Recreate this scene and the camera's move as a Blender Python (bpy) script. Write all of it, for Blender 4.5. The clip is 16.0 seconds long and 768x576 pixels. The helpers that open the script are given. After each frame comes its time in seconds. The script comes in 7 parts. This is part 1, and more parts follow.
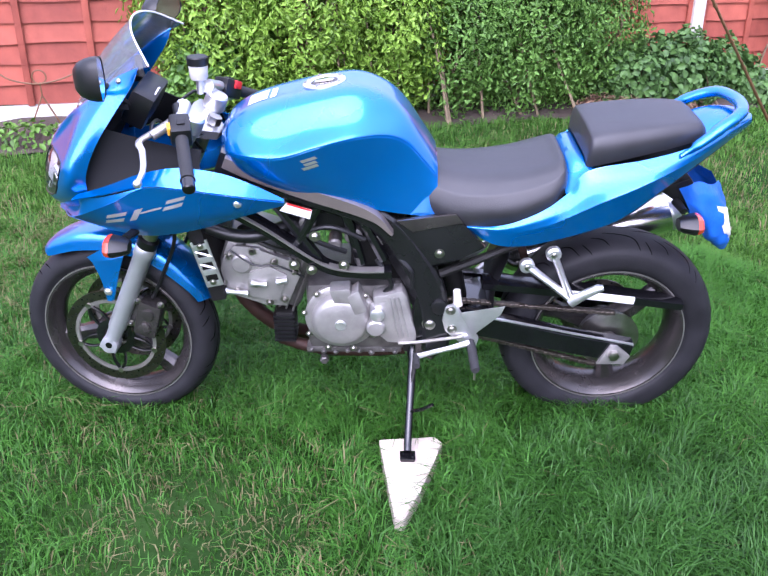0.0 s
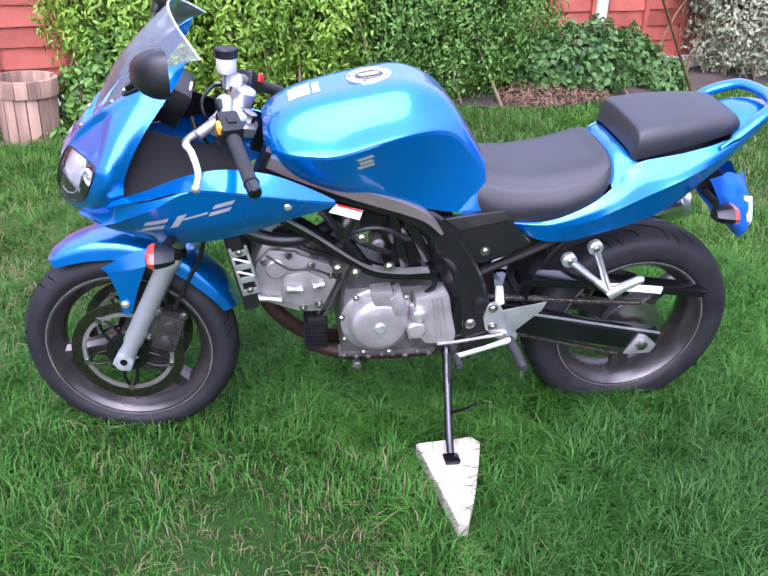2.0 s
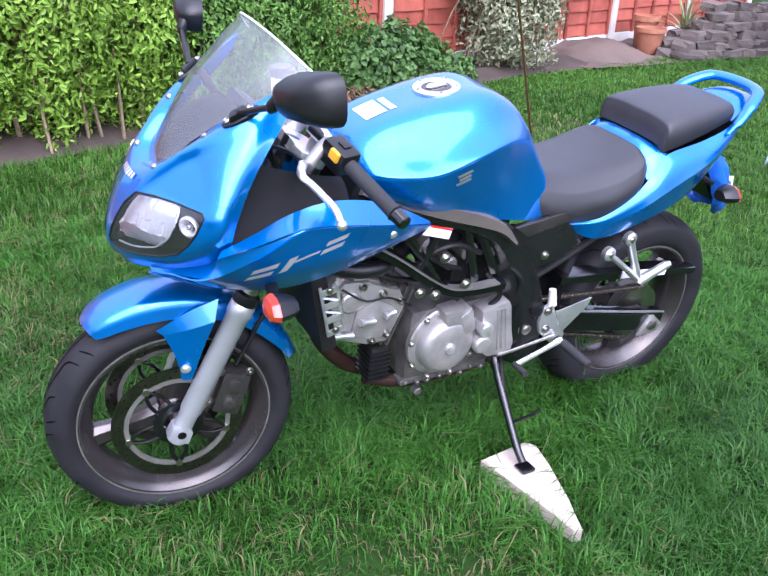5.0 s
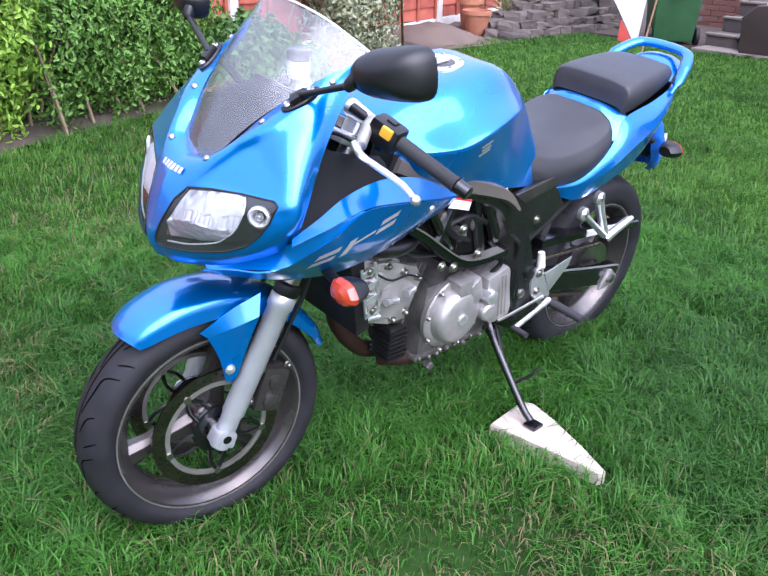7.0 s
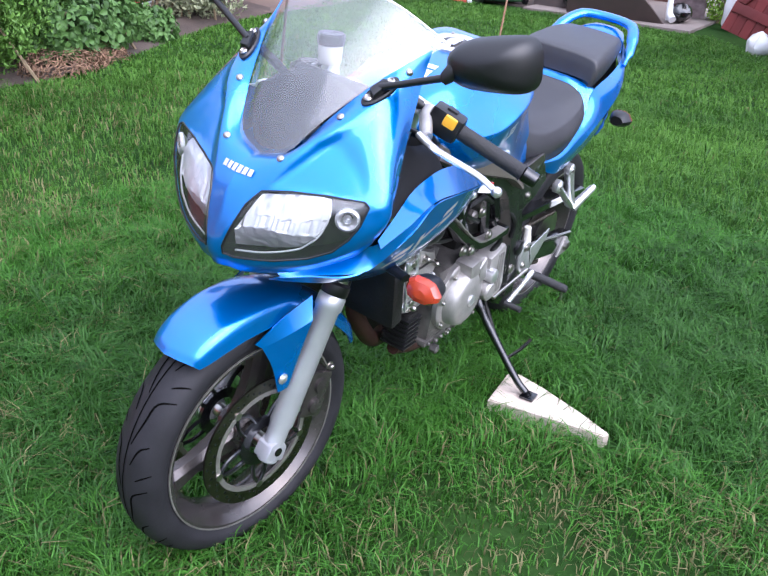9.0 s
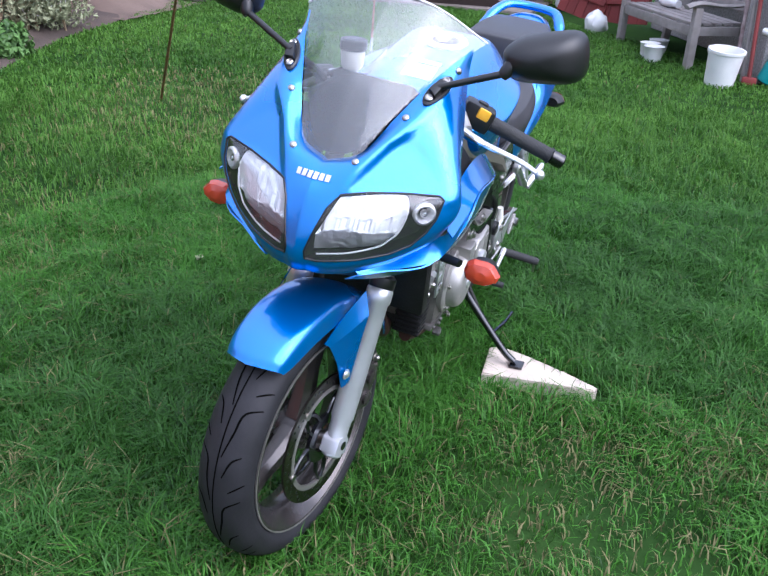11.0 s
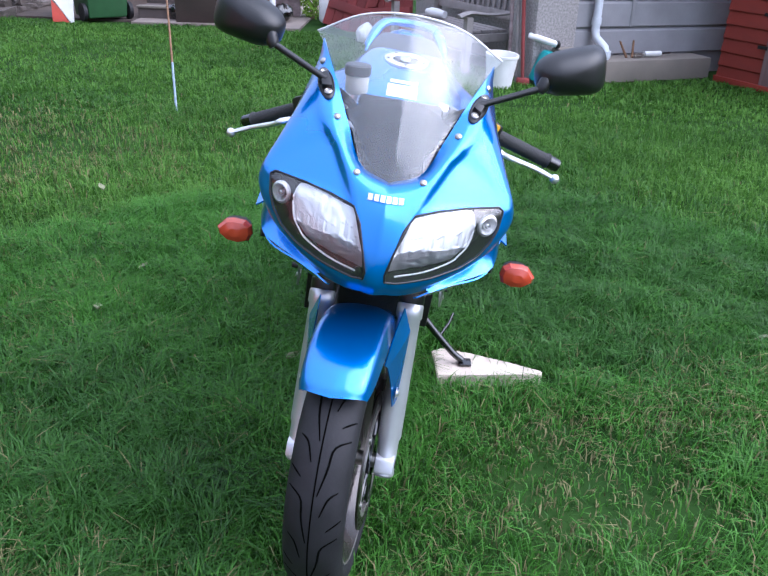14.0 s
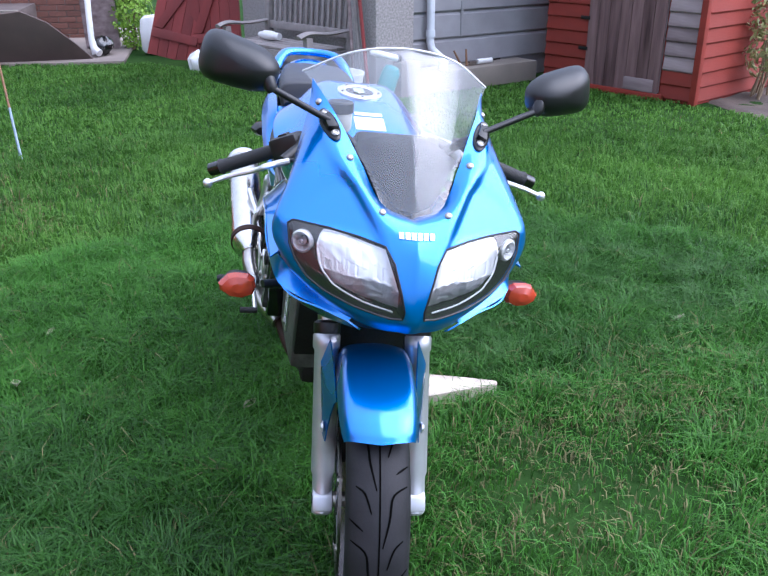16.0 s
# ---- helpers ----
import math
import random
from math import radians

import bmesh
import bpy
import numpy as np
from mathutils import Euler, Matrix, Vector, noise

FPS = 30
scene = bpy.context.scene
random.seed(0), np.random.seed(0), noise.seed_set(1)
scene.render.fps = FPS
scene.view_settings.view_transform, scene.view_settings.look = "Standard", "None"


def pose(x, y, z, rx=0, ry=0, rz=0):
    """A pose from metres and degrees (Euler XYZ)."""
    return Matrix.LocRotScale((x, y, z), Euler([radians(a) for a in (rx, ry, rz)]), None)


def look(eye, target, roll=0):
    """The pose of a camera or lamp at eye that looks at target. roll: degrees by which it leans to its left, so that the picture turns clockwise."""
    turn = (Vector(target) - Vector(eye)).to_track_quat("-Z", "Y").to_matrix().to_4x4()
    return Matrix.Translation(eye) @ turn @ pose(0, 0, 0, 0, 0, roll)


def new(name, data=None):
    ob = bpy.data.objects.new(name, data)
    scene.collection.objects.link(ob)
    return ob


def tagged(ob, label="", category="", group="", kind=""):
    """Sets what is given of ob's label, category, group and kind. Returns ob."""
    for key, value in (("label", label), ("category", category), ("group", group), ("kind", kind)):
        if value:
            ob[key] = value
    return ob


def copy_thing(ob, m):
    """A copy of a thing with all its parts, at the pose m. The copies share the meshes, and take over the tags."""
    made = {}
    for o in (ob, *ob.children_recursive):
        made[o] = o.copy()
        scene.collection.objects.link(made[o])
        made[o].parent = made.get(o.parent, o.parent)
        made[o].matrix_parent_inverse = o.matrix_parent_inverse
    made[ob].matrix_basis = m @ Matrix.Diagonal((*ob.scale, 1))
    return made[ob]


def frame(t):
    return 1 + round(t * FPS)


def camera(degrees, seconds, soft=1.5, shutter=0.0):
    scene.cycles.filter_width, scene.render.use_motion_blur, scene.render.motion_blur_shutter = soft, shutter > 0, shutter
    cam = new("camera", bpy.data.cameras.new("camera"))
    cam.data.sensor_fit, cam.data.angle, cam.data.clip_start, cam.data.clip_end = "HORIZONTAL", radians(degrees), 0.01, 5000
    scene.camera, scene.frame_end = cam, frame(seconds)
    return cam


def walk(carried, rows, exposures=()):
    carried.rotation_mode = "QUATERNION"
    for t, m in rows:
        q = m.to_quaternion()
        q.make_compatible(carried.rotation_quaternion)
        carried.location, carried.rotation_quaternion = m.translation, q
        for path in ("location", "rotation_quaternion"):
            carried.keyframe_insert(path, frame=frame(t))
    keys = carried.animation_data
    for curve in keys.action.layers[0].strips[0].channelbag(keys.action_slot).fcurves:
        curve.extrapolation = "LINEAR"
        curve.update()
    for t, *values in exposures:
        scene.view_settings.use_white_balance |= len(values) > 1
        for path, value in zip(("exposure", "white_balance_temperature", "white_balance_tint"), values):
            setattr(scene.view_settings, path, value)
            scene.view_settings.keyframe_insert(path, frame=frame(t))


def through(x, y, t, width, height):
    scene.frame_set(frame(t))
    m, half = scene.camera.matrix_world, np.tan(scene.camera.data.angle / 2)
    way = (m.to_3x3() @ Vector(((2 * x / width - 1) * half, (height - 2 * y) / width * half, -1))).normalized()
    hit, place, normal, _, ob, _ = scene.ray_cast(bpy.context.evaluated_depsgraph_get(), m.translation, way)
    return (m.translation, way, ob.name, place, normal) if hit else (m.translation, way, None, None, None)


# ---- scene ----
cam = camera(50.0, 16.0)
METRES, EYE, TILT, LEAN, TURN = 3.81, 1.432, 0.0, 0.0, 0.0
ROWS = [
    (0.0, 0.0, 0.0, 0.0, 0.11, -25.02, -0.24),
    (0.5, -0.0252, 0.0095, -0.0003, -2.5, -25.3, -0.79),
    (1.0, -0.0672, 0.0112, 0.0021, -8.15, -24.86, -0.96),
    (1.5, -0.0954, 0.012, 0.0017, -9.61, -25.59, -1.51),
    (2.0, -0.1162, 0.031, -0.0019, -9.02, -25.74, -1.96),
    (2.5, -0.1393, 0.0598, -0.0048, -13.4, -25.93, 0.2),
    (3.0, -0.1754, 0.0747, -0.0032, -16.92, -25.95, -2.01),
    (3.5, -0.227, 0.0786, -0.0034, -23.96, -23.97, -2.16),
    (4.0, -0.2657, 0.0844, -0.0064, -25.97, -24.34, -1.64),
    (4.5, -0.2883, 0.1083, -0.0152, -28.05, -25.56, -1.34),
    (5.0, -0.3143, 0.1338, -0.0112, -29.3, -24.74, -2.63),
    (5.2, -0.3235, 0.1389, -0.0085, -29.65, -24.93, -3.52),
    (7.3, -0.4246, 0.2207, -0.0244, -44.83, -24.99, -1.87),
    (7.5, -0.4279, 0.2349, -0.0201, -45.52, -25.4, -2.36),
    (8.0, -0.4421, 0.2555, -0.0164, -46.3, -26.63, -3.94),
    (8.5, -0.4603, 0.2843, -0.018, -52.28, -26.16, -3.71),
    (9.0, -0.4831, 0.311, -0.0184, -56.3, -26.83, -3.37),
    (9.5, -0.4921, 0.324, -0.0167, -57.92, -25.83, -4.36),
    (9.7, -0.4953, 0.3289, -0.0197, -58.76, -26.19, -3.91),
    (11.8, -0.5897, 0.4285, -0.0125, -73.50, -24.90, -3.32),
    (12.0, -0.5944, 0.4322, -0.0152, -73.93, -24.46, -3.9),
    (12.5, -0.5932, 0.4597, -0.0213, -78.39, -25.98, -1.44),
    (13.0, -0.5902, 0.4857, -0.0139, -80.28, -24.32, -2.13),
    (13.5, -0.5857, 0.5057, -0.0152, -82.22, -24.7, -1.8),
    (14.0, -0.5896, 0.5431, -0.0141, -87.43, -25.04, -2.0),
    (14.5, -0.6027, 0.5712, -0.0103, -90.5, -24.57, -1.71),
    (15.0, -0.6015, 0.5873, -0.0089, -94.69, -24.4, -2.4),
    (15.5, -0.5863, 0.611, -0.0101, -98.57, -24.41, -0.52),
    (16.0, -0.5708, 0.6384, -0.0083, -101.16, -23.73, 0.05),
]
walk(cam, [(t, pose(0, 0, EYE, TILT, LEAN, TURN) @ pose(METRES * x, METRES * y, METRES * z, 90 + pitch, roll, yaw)) for t, x, y, z, yaw, pitch, roll in ROWS],
     exposures=[(0.0, 1.60, 5350, 31), (5.0, 1.50, 5380, 26), (9.0, 1.42, 5480, 20), (12.0, 1.14, 5330, 18), (16.0, 1.24, 5280, 18)])

# ---- world, sun ----
SUN_ELEV, SUN_ROT = 46.0, 196.0
world = bpy.data.worlds.new("sky")
scene.world = world
world.use_nodes = True
wn, wl = world.node_tree.nodes, world.node_tree.links.new
sky = wn.new("ShaderNodeTexSky")
sky.sky_type = "NISHITA"
sky.sun_disc = False
sky.sun_elevation, sky.sun_rotation = radians(SUN_ELEV), radians(SUN_ROT)
sky.air_density, sky.dust_density, sky.ozone_density = 1.0, 4.5, 1.0
wn["Background"].inputs["Strength"].default_value = 0.06
wl(sky.outputs[0], wn["Background"].inputs["Color"])
# even cloud cover, brightening smoothly from the horizon to the zenith
coord, split, rise = wn.new("ShaderNodeTexCoord"), wn.new("ShaderNodeSeparateXYZ"), wn.new("ShaderNodeMapRange")
cloud, both = wn.new("ShaderNodeBackground"), wn.new("ShaderNodeAddShader")
rise.inputs["To Min"].default_value, rise.inputs["To Max"].default_value = 0.14, 0.82
cloud.inputs["Color"].default_value = (1.0, 0.985, 0.97, 1)
wl(coord.outputs["Generated"], split.inputs[0])
wl(split.outputs["Z"], rise.inputs["Value"])
wl(rise.outputs[0], cloud.inputs["Strength"])
wl(wn["Background"].outputs[0], both.inputs[0])
wl(cloud.outputs[0], both.inputs[1])
wl(both.outputs[0], wn["World Output"].inputs["Surface"])
sun = new("sun", bpy.data.lights.new("sun", "SUN"))
sun.data.energy, sun.data.angle, sun.data.color = 1.7, radians(75), (1.0, 0.97, 0.95)
_a, _e = radians(SUN_ROT), radians(SUN_ELEV)
sun.matrix_world = look((0, 0, 0), (-math.sin(_a) * math.cos(_e), -math.cos(_a) * math.cos(_e), -math.sin(_e)))


# ---- materials ----
def material(name, color, rough=0.5, metal=0.0, spread=0.25, scale=30.0, bump=0.0, bump_scale=80.0, coat=0.0,
             fine=0.1, per_object=0.0, per_island=0.0, hue=None, stretch=(1, 1, 1)):
    """Principled surface with colour variation at two scales, optional relief and piece-to-piece variation."""
    m = bpy.data.materials.new(name)
    m.use_nodes = True
    nt = m.node_tree
    n, link = nt.nodes, nt.links.new
    p = n["Principled BSDF"]
    p.inputs["Roughness"].default_value = rough
    p.inputs["Metallic"].default_value = metal
    p.inputs["Coat Weight"].default_value = coat
    p.inputs["Coat Roughness"].default_value = 0.12
    tc, mapping = n.new("ShaderNodeTexCoord"), n.new("ShaderNodeMapping")
    mapping.inputs["Scale"].default_value = stretch
    link(tc.outputs["Object"], mapping.inputs["Vector"])
    big, small = n.new("ShaderNodeTexNoise"), n.new("ShaderNodeTexNoise")
    for tex, s, d in ((big, scale, 3), (small, scale * 7.3, 2)):
        tex.inputs["Scale"].default_value, tex.inputs["Detail"].default_value = s, d
        link(mapping.outputs[0], tex.inputs["Vector"])
    add = n.new("ShaderNodeMath")
    add.operation = "MULTIPLY_ADD"
    add.inputs[1].default_value = fine
    link(small.outputs["Fac"], add.inputs[0])
    link(big.outputs["Fac"], add.inputs[2])
    last = add.outputs[0]
    for amount, kind in ((per_object, "ShaderNodeObjectInfo"), (per_island, "ShaderNodeNewGeometry")):
        if amount:
            info = n.new(kind)
            more = n.new("ShaderNodeMath")
            more.operation = "MULTIPLY_ADD"
            more.inputs[1].default_value = amount
            link(info.outputs["Random" if kind == "ShaderNodeObjectInfo" else "Random Per Island"], more.inputs[0])
            link(last, more.inputs[2])
            last = more.outputs[0]
    ramp = n.new("ShaderNodeValToRGB")
    mid = 0.5 + fine * 0.5 + (per_object + per_island) * 0.5
    ramp.color_ramp.elements[0].position = max(0, mid - 0.28 - (per_object + per_island) * 0.4)
    ramp.color_ramp.elements[1].position = min(1, mid + 0.28 + (per_object + per_island) * 0.4)
    other = hue or color
    ramp.color_ramp.elements[0].color = (*[c * (1 - spread) for c in color], 1)
    ramp.color_ramp.elements[1].color = (*[min(1, c * (1 + spread)) for c in other], 1)
    link(last, ramp.inputs["Fac"])
    link(ramp.outputs["Color"], p.inputs["Base Color"])
    rr = n.new("ShaderNodeMapRange")
    rr.inputs["To Min"].default_value, rr.inputs["To Max"].default_value = max(0.02, rough * 0.8), min(1, rough * 1.2)
    link(big.outputs["Fac"], rr.inputs["Value"])
    link(rr.outputs[0], p.inputs["Roughness"])
    if bump:
        relief = n.new("ShaderNodeTexNoise")
        relief.inputs["Scale"].default_value, relief.inputs["Detail"].default_value = bump_scale, 4
        link(mapping.outputs[0], relief.inputs["Vector"])
        b = n.new("ShaderNodeBump")
        b.inputs["Strength"].default_value, b.inputs["Distance"].default_value = bump, 0.004
        link(relief.outputs["Fac"], b.inputs["Height"])
        link(b.outputs[0], p.inputs["Normal"])
    return m


def leafy(m, through=0.35, gloss=0.25):
    """Lets some light through thin blades and leaves, and dulls their shine."""
    n, link = m.node_tree.nodes, m.node_tree.links.new
    p = n["Principled BSDF"]
    p.inputs["Specular IOR Level"].default_value = gloss
    t, mix = n.new("ShaderNodeBsdfTranslucent"), n.new("ShaderNodeMixShader")
    mix.inputs["Fac"].default_value = through
    link(p.inputs["Base Color"].links[0].from_socket, t.inputs["Color"])
    link(p.outputs[0], mix.inputs[1])
    link(t.outputs[0], mix.inputs[2])
    link(mix.outputs[0], n["Material Output"].inputs["Surface"])
    return m


def glass_material(name, color=(1, 1, 1), rough=0.0, ior=1.45):
    m = bpy.data.materials.new(name)
    m.use_nodes = True
    p = m.node_tree.nodes["Principled BSDF"]
    p.inputs["Base Color"].default_value = (*color, 1)
    p.inputs["Roughness"].default_value = rough
    p.inputs["Transmission Weight"].default_value = 1.0
    p.inputs["IOR"].default_value = ior
    return m


def sheet_material(name, tint=(0.9, 0.93, 0.95), haze=0.12, sheen=0.16):
    """Thin clear plastic: straight-through light with a glossy surface and a little dusty haze."""
    m = bpy.data.materials.new(name)
    m.use_nodes = True
    n, link = m.node_tree.nodes, m.node_tree.links.new
    clear, gloss, dust = n.new("ShaderNodeBsdfTransparent"), n.new("ShaderNodeBsdfGlossy"), n.new("ShaderNodeBsdfDiffuse")
    clear.inputs["Color"].default_value = (*tint, 1)
    gloss.inputs["Roughness"].default_value = sheen
    dust.inputs["Color"].default_value = (0.7, 0.72, 0.74, 1)
    fres = n.new("ShaderNodeFresnel")
    fres.inputs["IOR"].default_value = 1.9
    a, b = n.new("ShaderNodeMixShader"), n.new("ShaderNodeMixShader")
    a.inputs["Fac"].default_value = haze
    link(clear.outputs[0], a.inputs[1])
    link(dust.outputs[0], a.inputs[2])
    link(fres.outputs[0], b.inputs["Fac"])
    link(a.outputs[0], b.inputs[1])
    link(gloss.outputs[0], b.inputs[2])
    link(b.outputs[0], n["Material Output"].inputs["Surface"])
    return m


BLUE = material("metallic_blue_paint", (0.005, 0.182, 0.62), 0.28, 0.72, 0.06, 4, coat=1.0, fine=0.3)
BLUE.node_tree.nodes["Principled BSDF"].inputs["Coat IOR"].default_value = 1.6
BLUE.node_tree.nodes["Principled BSDF"].inputs["Coat Roughness"].default_value = 0.06
# bronze-grey for the spar's top face: light falling on it, put into the colour
SPAR_LIT = material("lit_spar_top_grey", (0.21, 0.18, 0.165), 0.36, 0.6, 0.12, 12)
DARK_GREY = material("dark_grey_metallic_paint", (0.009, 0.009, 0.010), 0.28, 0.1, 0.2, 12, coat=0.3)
BLACK = material("black_plastic", (0.006, 0.006, 0.007), 0.38, 0, 0.3, 25, 0.05, 300)
GLOSS_BLACK = material("gloss_black_paint", (0.004, 0.004, 0.005), 0.18, 0, 0.3, 20, coat=0.5)
RUBBER = material("tyre_rubber", (0.015, 0.0145, 0.017), 0.6, 0, 0.35, 18, 0.12, 160)
RUBBER.node_tree.nodes["Principled BSDF"].inputs["Specular IOR Level"].default_value = 0.28
GROOVE = material("tread_groove_rubber", (0.003, 0.003, 0.003), 0.9, 0, 0.3, 40)
GROOVE.node_tree.nodes["Principled BSDF"].inputs["Specular IOR Level"].default_value = 0.02
GRIP = material("grip_rubber", (0.02, 0.02, 0.021), 0.7, 0, 0.3, 60, 0.5, 350)
VINYL = material("black_seat_vinyl", (0.028, 0.028, 0.032), 0.42, 0, 0.22, 14, 0.25, 420)
CAST = material("grey_cast_aluminium", (0.38, 0.365, 0.35), 0.44, 0.65, 0.25, 20, 0.25, 260)
CAST_DARK = material("grimy_cast_aluminium", (0.14, 0.132, 0.125), 0.45, 0.6, 0.45, 24, 0.4, 180)
ALU = material("polished_aluminium", (0.74, 0.74, 0.75), 0.3, 0.85, 0.12, 25, 0.05, 200)
FORK = material("silver_fork_paint", (0.56, 0.565, 0.60), 0.35, 0.65, 0.1, 15)
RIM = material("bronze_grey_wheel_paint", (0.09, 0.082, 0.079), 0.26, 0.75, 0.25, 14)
STEEL = material("brushed_steel", (0.42, 0.40, 0.37), 0.3, 1.0, 0.18, 40)
RIM_EDGE = material("dull_machined_rim_edge", (0.36, 0.34, 0.32), 0.4, 0.8, 0.2, 25)
MATT = material("matt_black_inner_plastic", (0.010, 0.010, 0.011), 0.75, 0, 0.10, 8, fine=0.02)
MATT.node_tree.nodes["Principled BSDF"].inputs["Specular IOR Level"].default_value = 0.2
DISC = material("brake_disc_steel", (0.15, 0.135, 0.12), 0.3, 1.0, 0.2, 30)
SILENCER = material("polished_silencer_steel", (0.66, 0.64, 0.60), 0.2, 1.0, 0.12, 14)
CHROME = material("bright_chrome", (0.8, 0.8, 0.82), 0.07, 1.0, 0.05, 10)
REFLECTOR = material("headlight_reflector_chrome", (0.92, 0.92, 0.93), 0.5, 1.0, 0.05, 10)
RUST = material("rusty_header_pipe", (0.036, 0.016, 0.011), 0.6, 0.5, 0.4, 30, 0.2, 200)
DIRT = material("grimy_black_metal", (0.010, 0.0095, 0.009), 0.6, 0.3, 0.5, 30, 0.35, 150)
CHAIN = material("oily_chain_steel", (0.1, 0.085, 0.07), 0.45, 0.8, 0.4, 60)
WHITE = material("white_label", (0.75, 0.74, 0.74), 0.5, 0, 0.06, 20)
SILVER = material("silver_decal", (0.55, 0.56, 0.58), 0.3, 0.6, 0.1, 30)
ORANGE = material("orange_indicator_lens", (0.40, 0.045, 0.018), 0.2, 0, 0.1, 30, coat=0.6)
RED = material("red_plastic", (0.5, 0.02, 0.02), 0.35, 0, 0.1, 30)
YELLOW = material("yellow_plastic", (0.8, 0.42, 0.02), 0.4, 0, 0.1, 30)
RESERVOIR = material("milky_reservoir_plastic", (0.55, 0.53, 0.48), 0.4, 0, 0.1, 20)
CLEAR = sheet_material("clear_screen_plastic", haze=0.09, sheen=0.22)
LENS = sheet_material("clear_headlight_lens", (0.96, 0.97, 0.98), 0.02, 0.04)
BAG_BLUE = material("blue_plastic_bag", (0.02, 0.12, 0.55), 0.4, 0, 0.25, 18, 0.5, 60)


# ---- mesh helpers ----
def finish(name, me, mat, parent=None, label="", sharp=38, smooth=True):
    mats = mat if isinstance(mat, (list, tuple)) else [mat]
    for m in mats:
        me.materials.append(m)
    if smooth:
        me.polygons.foreach_set("use_smooth", [True] * len(me.polygons))
        me.set_sharp_from_angle(angle=radians(sharp))
    ob = new(name, me)
    if parent:
        ob.parent = parent
    if label:
        ob["label"] = label
    return ob


def part(name, bm, mat, parent=None, label="", sharp=38, smooth=True):
    me = bpy.data.meshes.new(name)
    bmesh.ops.recalc_face_normals(bm, faces=bm.faces)
    bm.to_mesh(me)
    bm.free()
    return finish(name, me, mat, parent, label, sharp, smooth)


def empty(name, m=None, label="", category="", group="", kind=""):
    ob = new(name)
    ob.empty_display_size = 0.1
    if m is not None:
        ob.matrix_world = m
    return tagged(ob, label, category, group, kind)


def spline(pts, n):
    """n+1 points on a Catmull-Rom curve through pts."""
    pts = [Vector(p) for p in pts]
    if len(pts) == 2:
        return [pts[0].lerp(pts[1], i / n) for i in range(n + 1)]
    ext = [2 * pts[0] - pts[1], *pts, 2 * pts[-1] - pts[-2]]
    out = []
    for i in range(n + 1):
        s = i / n * (len(pts) - 1)
        k = min(int(s), len(pts) - 2)
        u = s - k
        a, b, c, d = ext[k:k + 4]
        out.append(0.5 * (2 * b + (c - a) * u + (2 * a - 5 * b + 4 * c - d) * u * u + (3 * b - a - 3 * c + d) * u ** 3))
    return out


def sheet(rows, nu=24, nv=24, mirror=False, thick=0.0, bm=None):
    """A smooth sheet through a grid of points; mirror adds the right-hand half (first column on the middle plane)."""
    bm = bm or bmesh.new()
    lines = [spline(r, nu) for r in rows]
    cols = [spline([l[i] for l in lines], nv) for i in range(nu + 1)]
    if mirror:
        for c in cols[0]:
            c.y = 0
        cols = [[Vector((p.x, -p.y, p.z)) for p in c] for c in reversed(cols[1:])] + cols
    vs = [[bm.verts.new(p) for p in c] for c in cols]
    faces = []
    for a, b in zip(vs, vs[1:]):
        for i in range(len(a) - 1):
            faces.append(bm.faces.new((a[i], b[i], b[i + 1], a[i + 1])))
    if thick:
        bmesh.ops.recalc_face_normals(bm, faces=faces)
        bmesh.ops.solidify(bm, geom=faces, thickness=thick)
    return bm


def hull(sections, nu=14, nv=24, close=True):
    """A closed body from half cross-sections (x, [(y, z)...] from the top middle to the bottom edge), mirrored."""
    rows = [[(x, y, z) for y, z in pts] for x, pts in sections]
    bm = sheet(rows, nu, nv, mirror=True)
    if close:
        edges = [e for e in bm.edges if e.is_boundary]
        bmesh.ops.holes_fill(bm, edges=edges, sides=0)
    return bm


def tube(path, r, n=10, bm=None, smooth=0, closed=False, flat=1.0):
    """A round (or flattened) bar along a path; r a number or a list."""
    bm = bm or bmesh.new()
    path = spline(path, smooth) if smooth else [Vector(p) for p in path]
    rs = r if isinstance(r, (list, tuple)) else [r] * len(path)
    if len(rs) != len(path):
        rs = [rs[min(int(i / (len(path) - 1) * (len(rs) - 1) + 0.5), len(rs) - 1)] for i in range(len(path))]
    rings, up = [], None
    for i, p in enumerate(path):
        d = (path[(i + 1) % len(path) if closed else min(i + 1, len(path) - 1)] - path[i - 1 if closed else max(i - 1, 0)]).normalized()
        if up is None:
            up = Vector((0, 0, 1)) if abs(d.z) < 0.9 else Vector((1, 0, 0))
        side = d.cross(up).normalized()
        up = side.cross(d).normalized()
        rings.append([bm.verts.new(p + rs[i] * (math.cos(a) * side + flat * math.sin(a) * up)) for a in (2 * math.pi * k / n for k in range(n))])
    pairs = list(zip(rings, rings[1:])) + ([(rings[-1], rings[0])] if closed else [])
    for a, b in pairs:
        for k in range(n):
            bm.faces.new((a[k], a[(k + 1) % n], b[(k + 1) % n], b[k]))
    if not closed:
        bm.faces.new(rings[0])
        bm.faces.new(list(reversed(rings[-1])))
    return bm


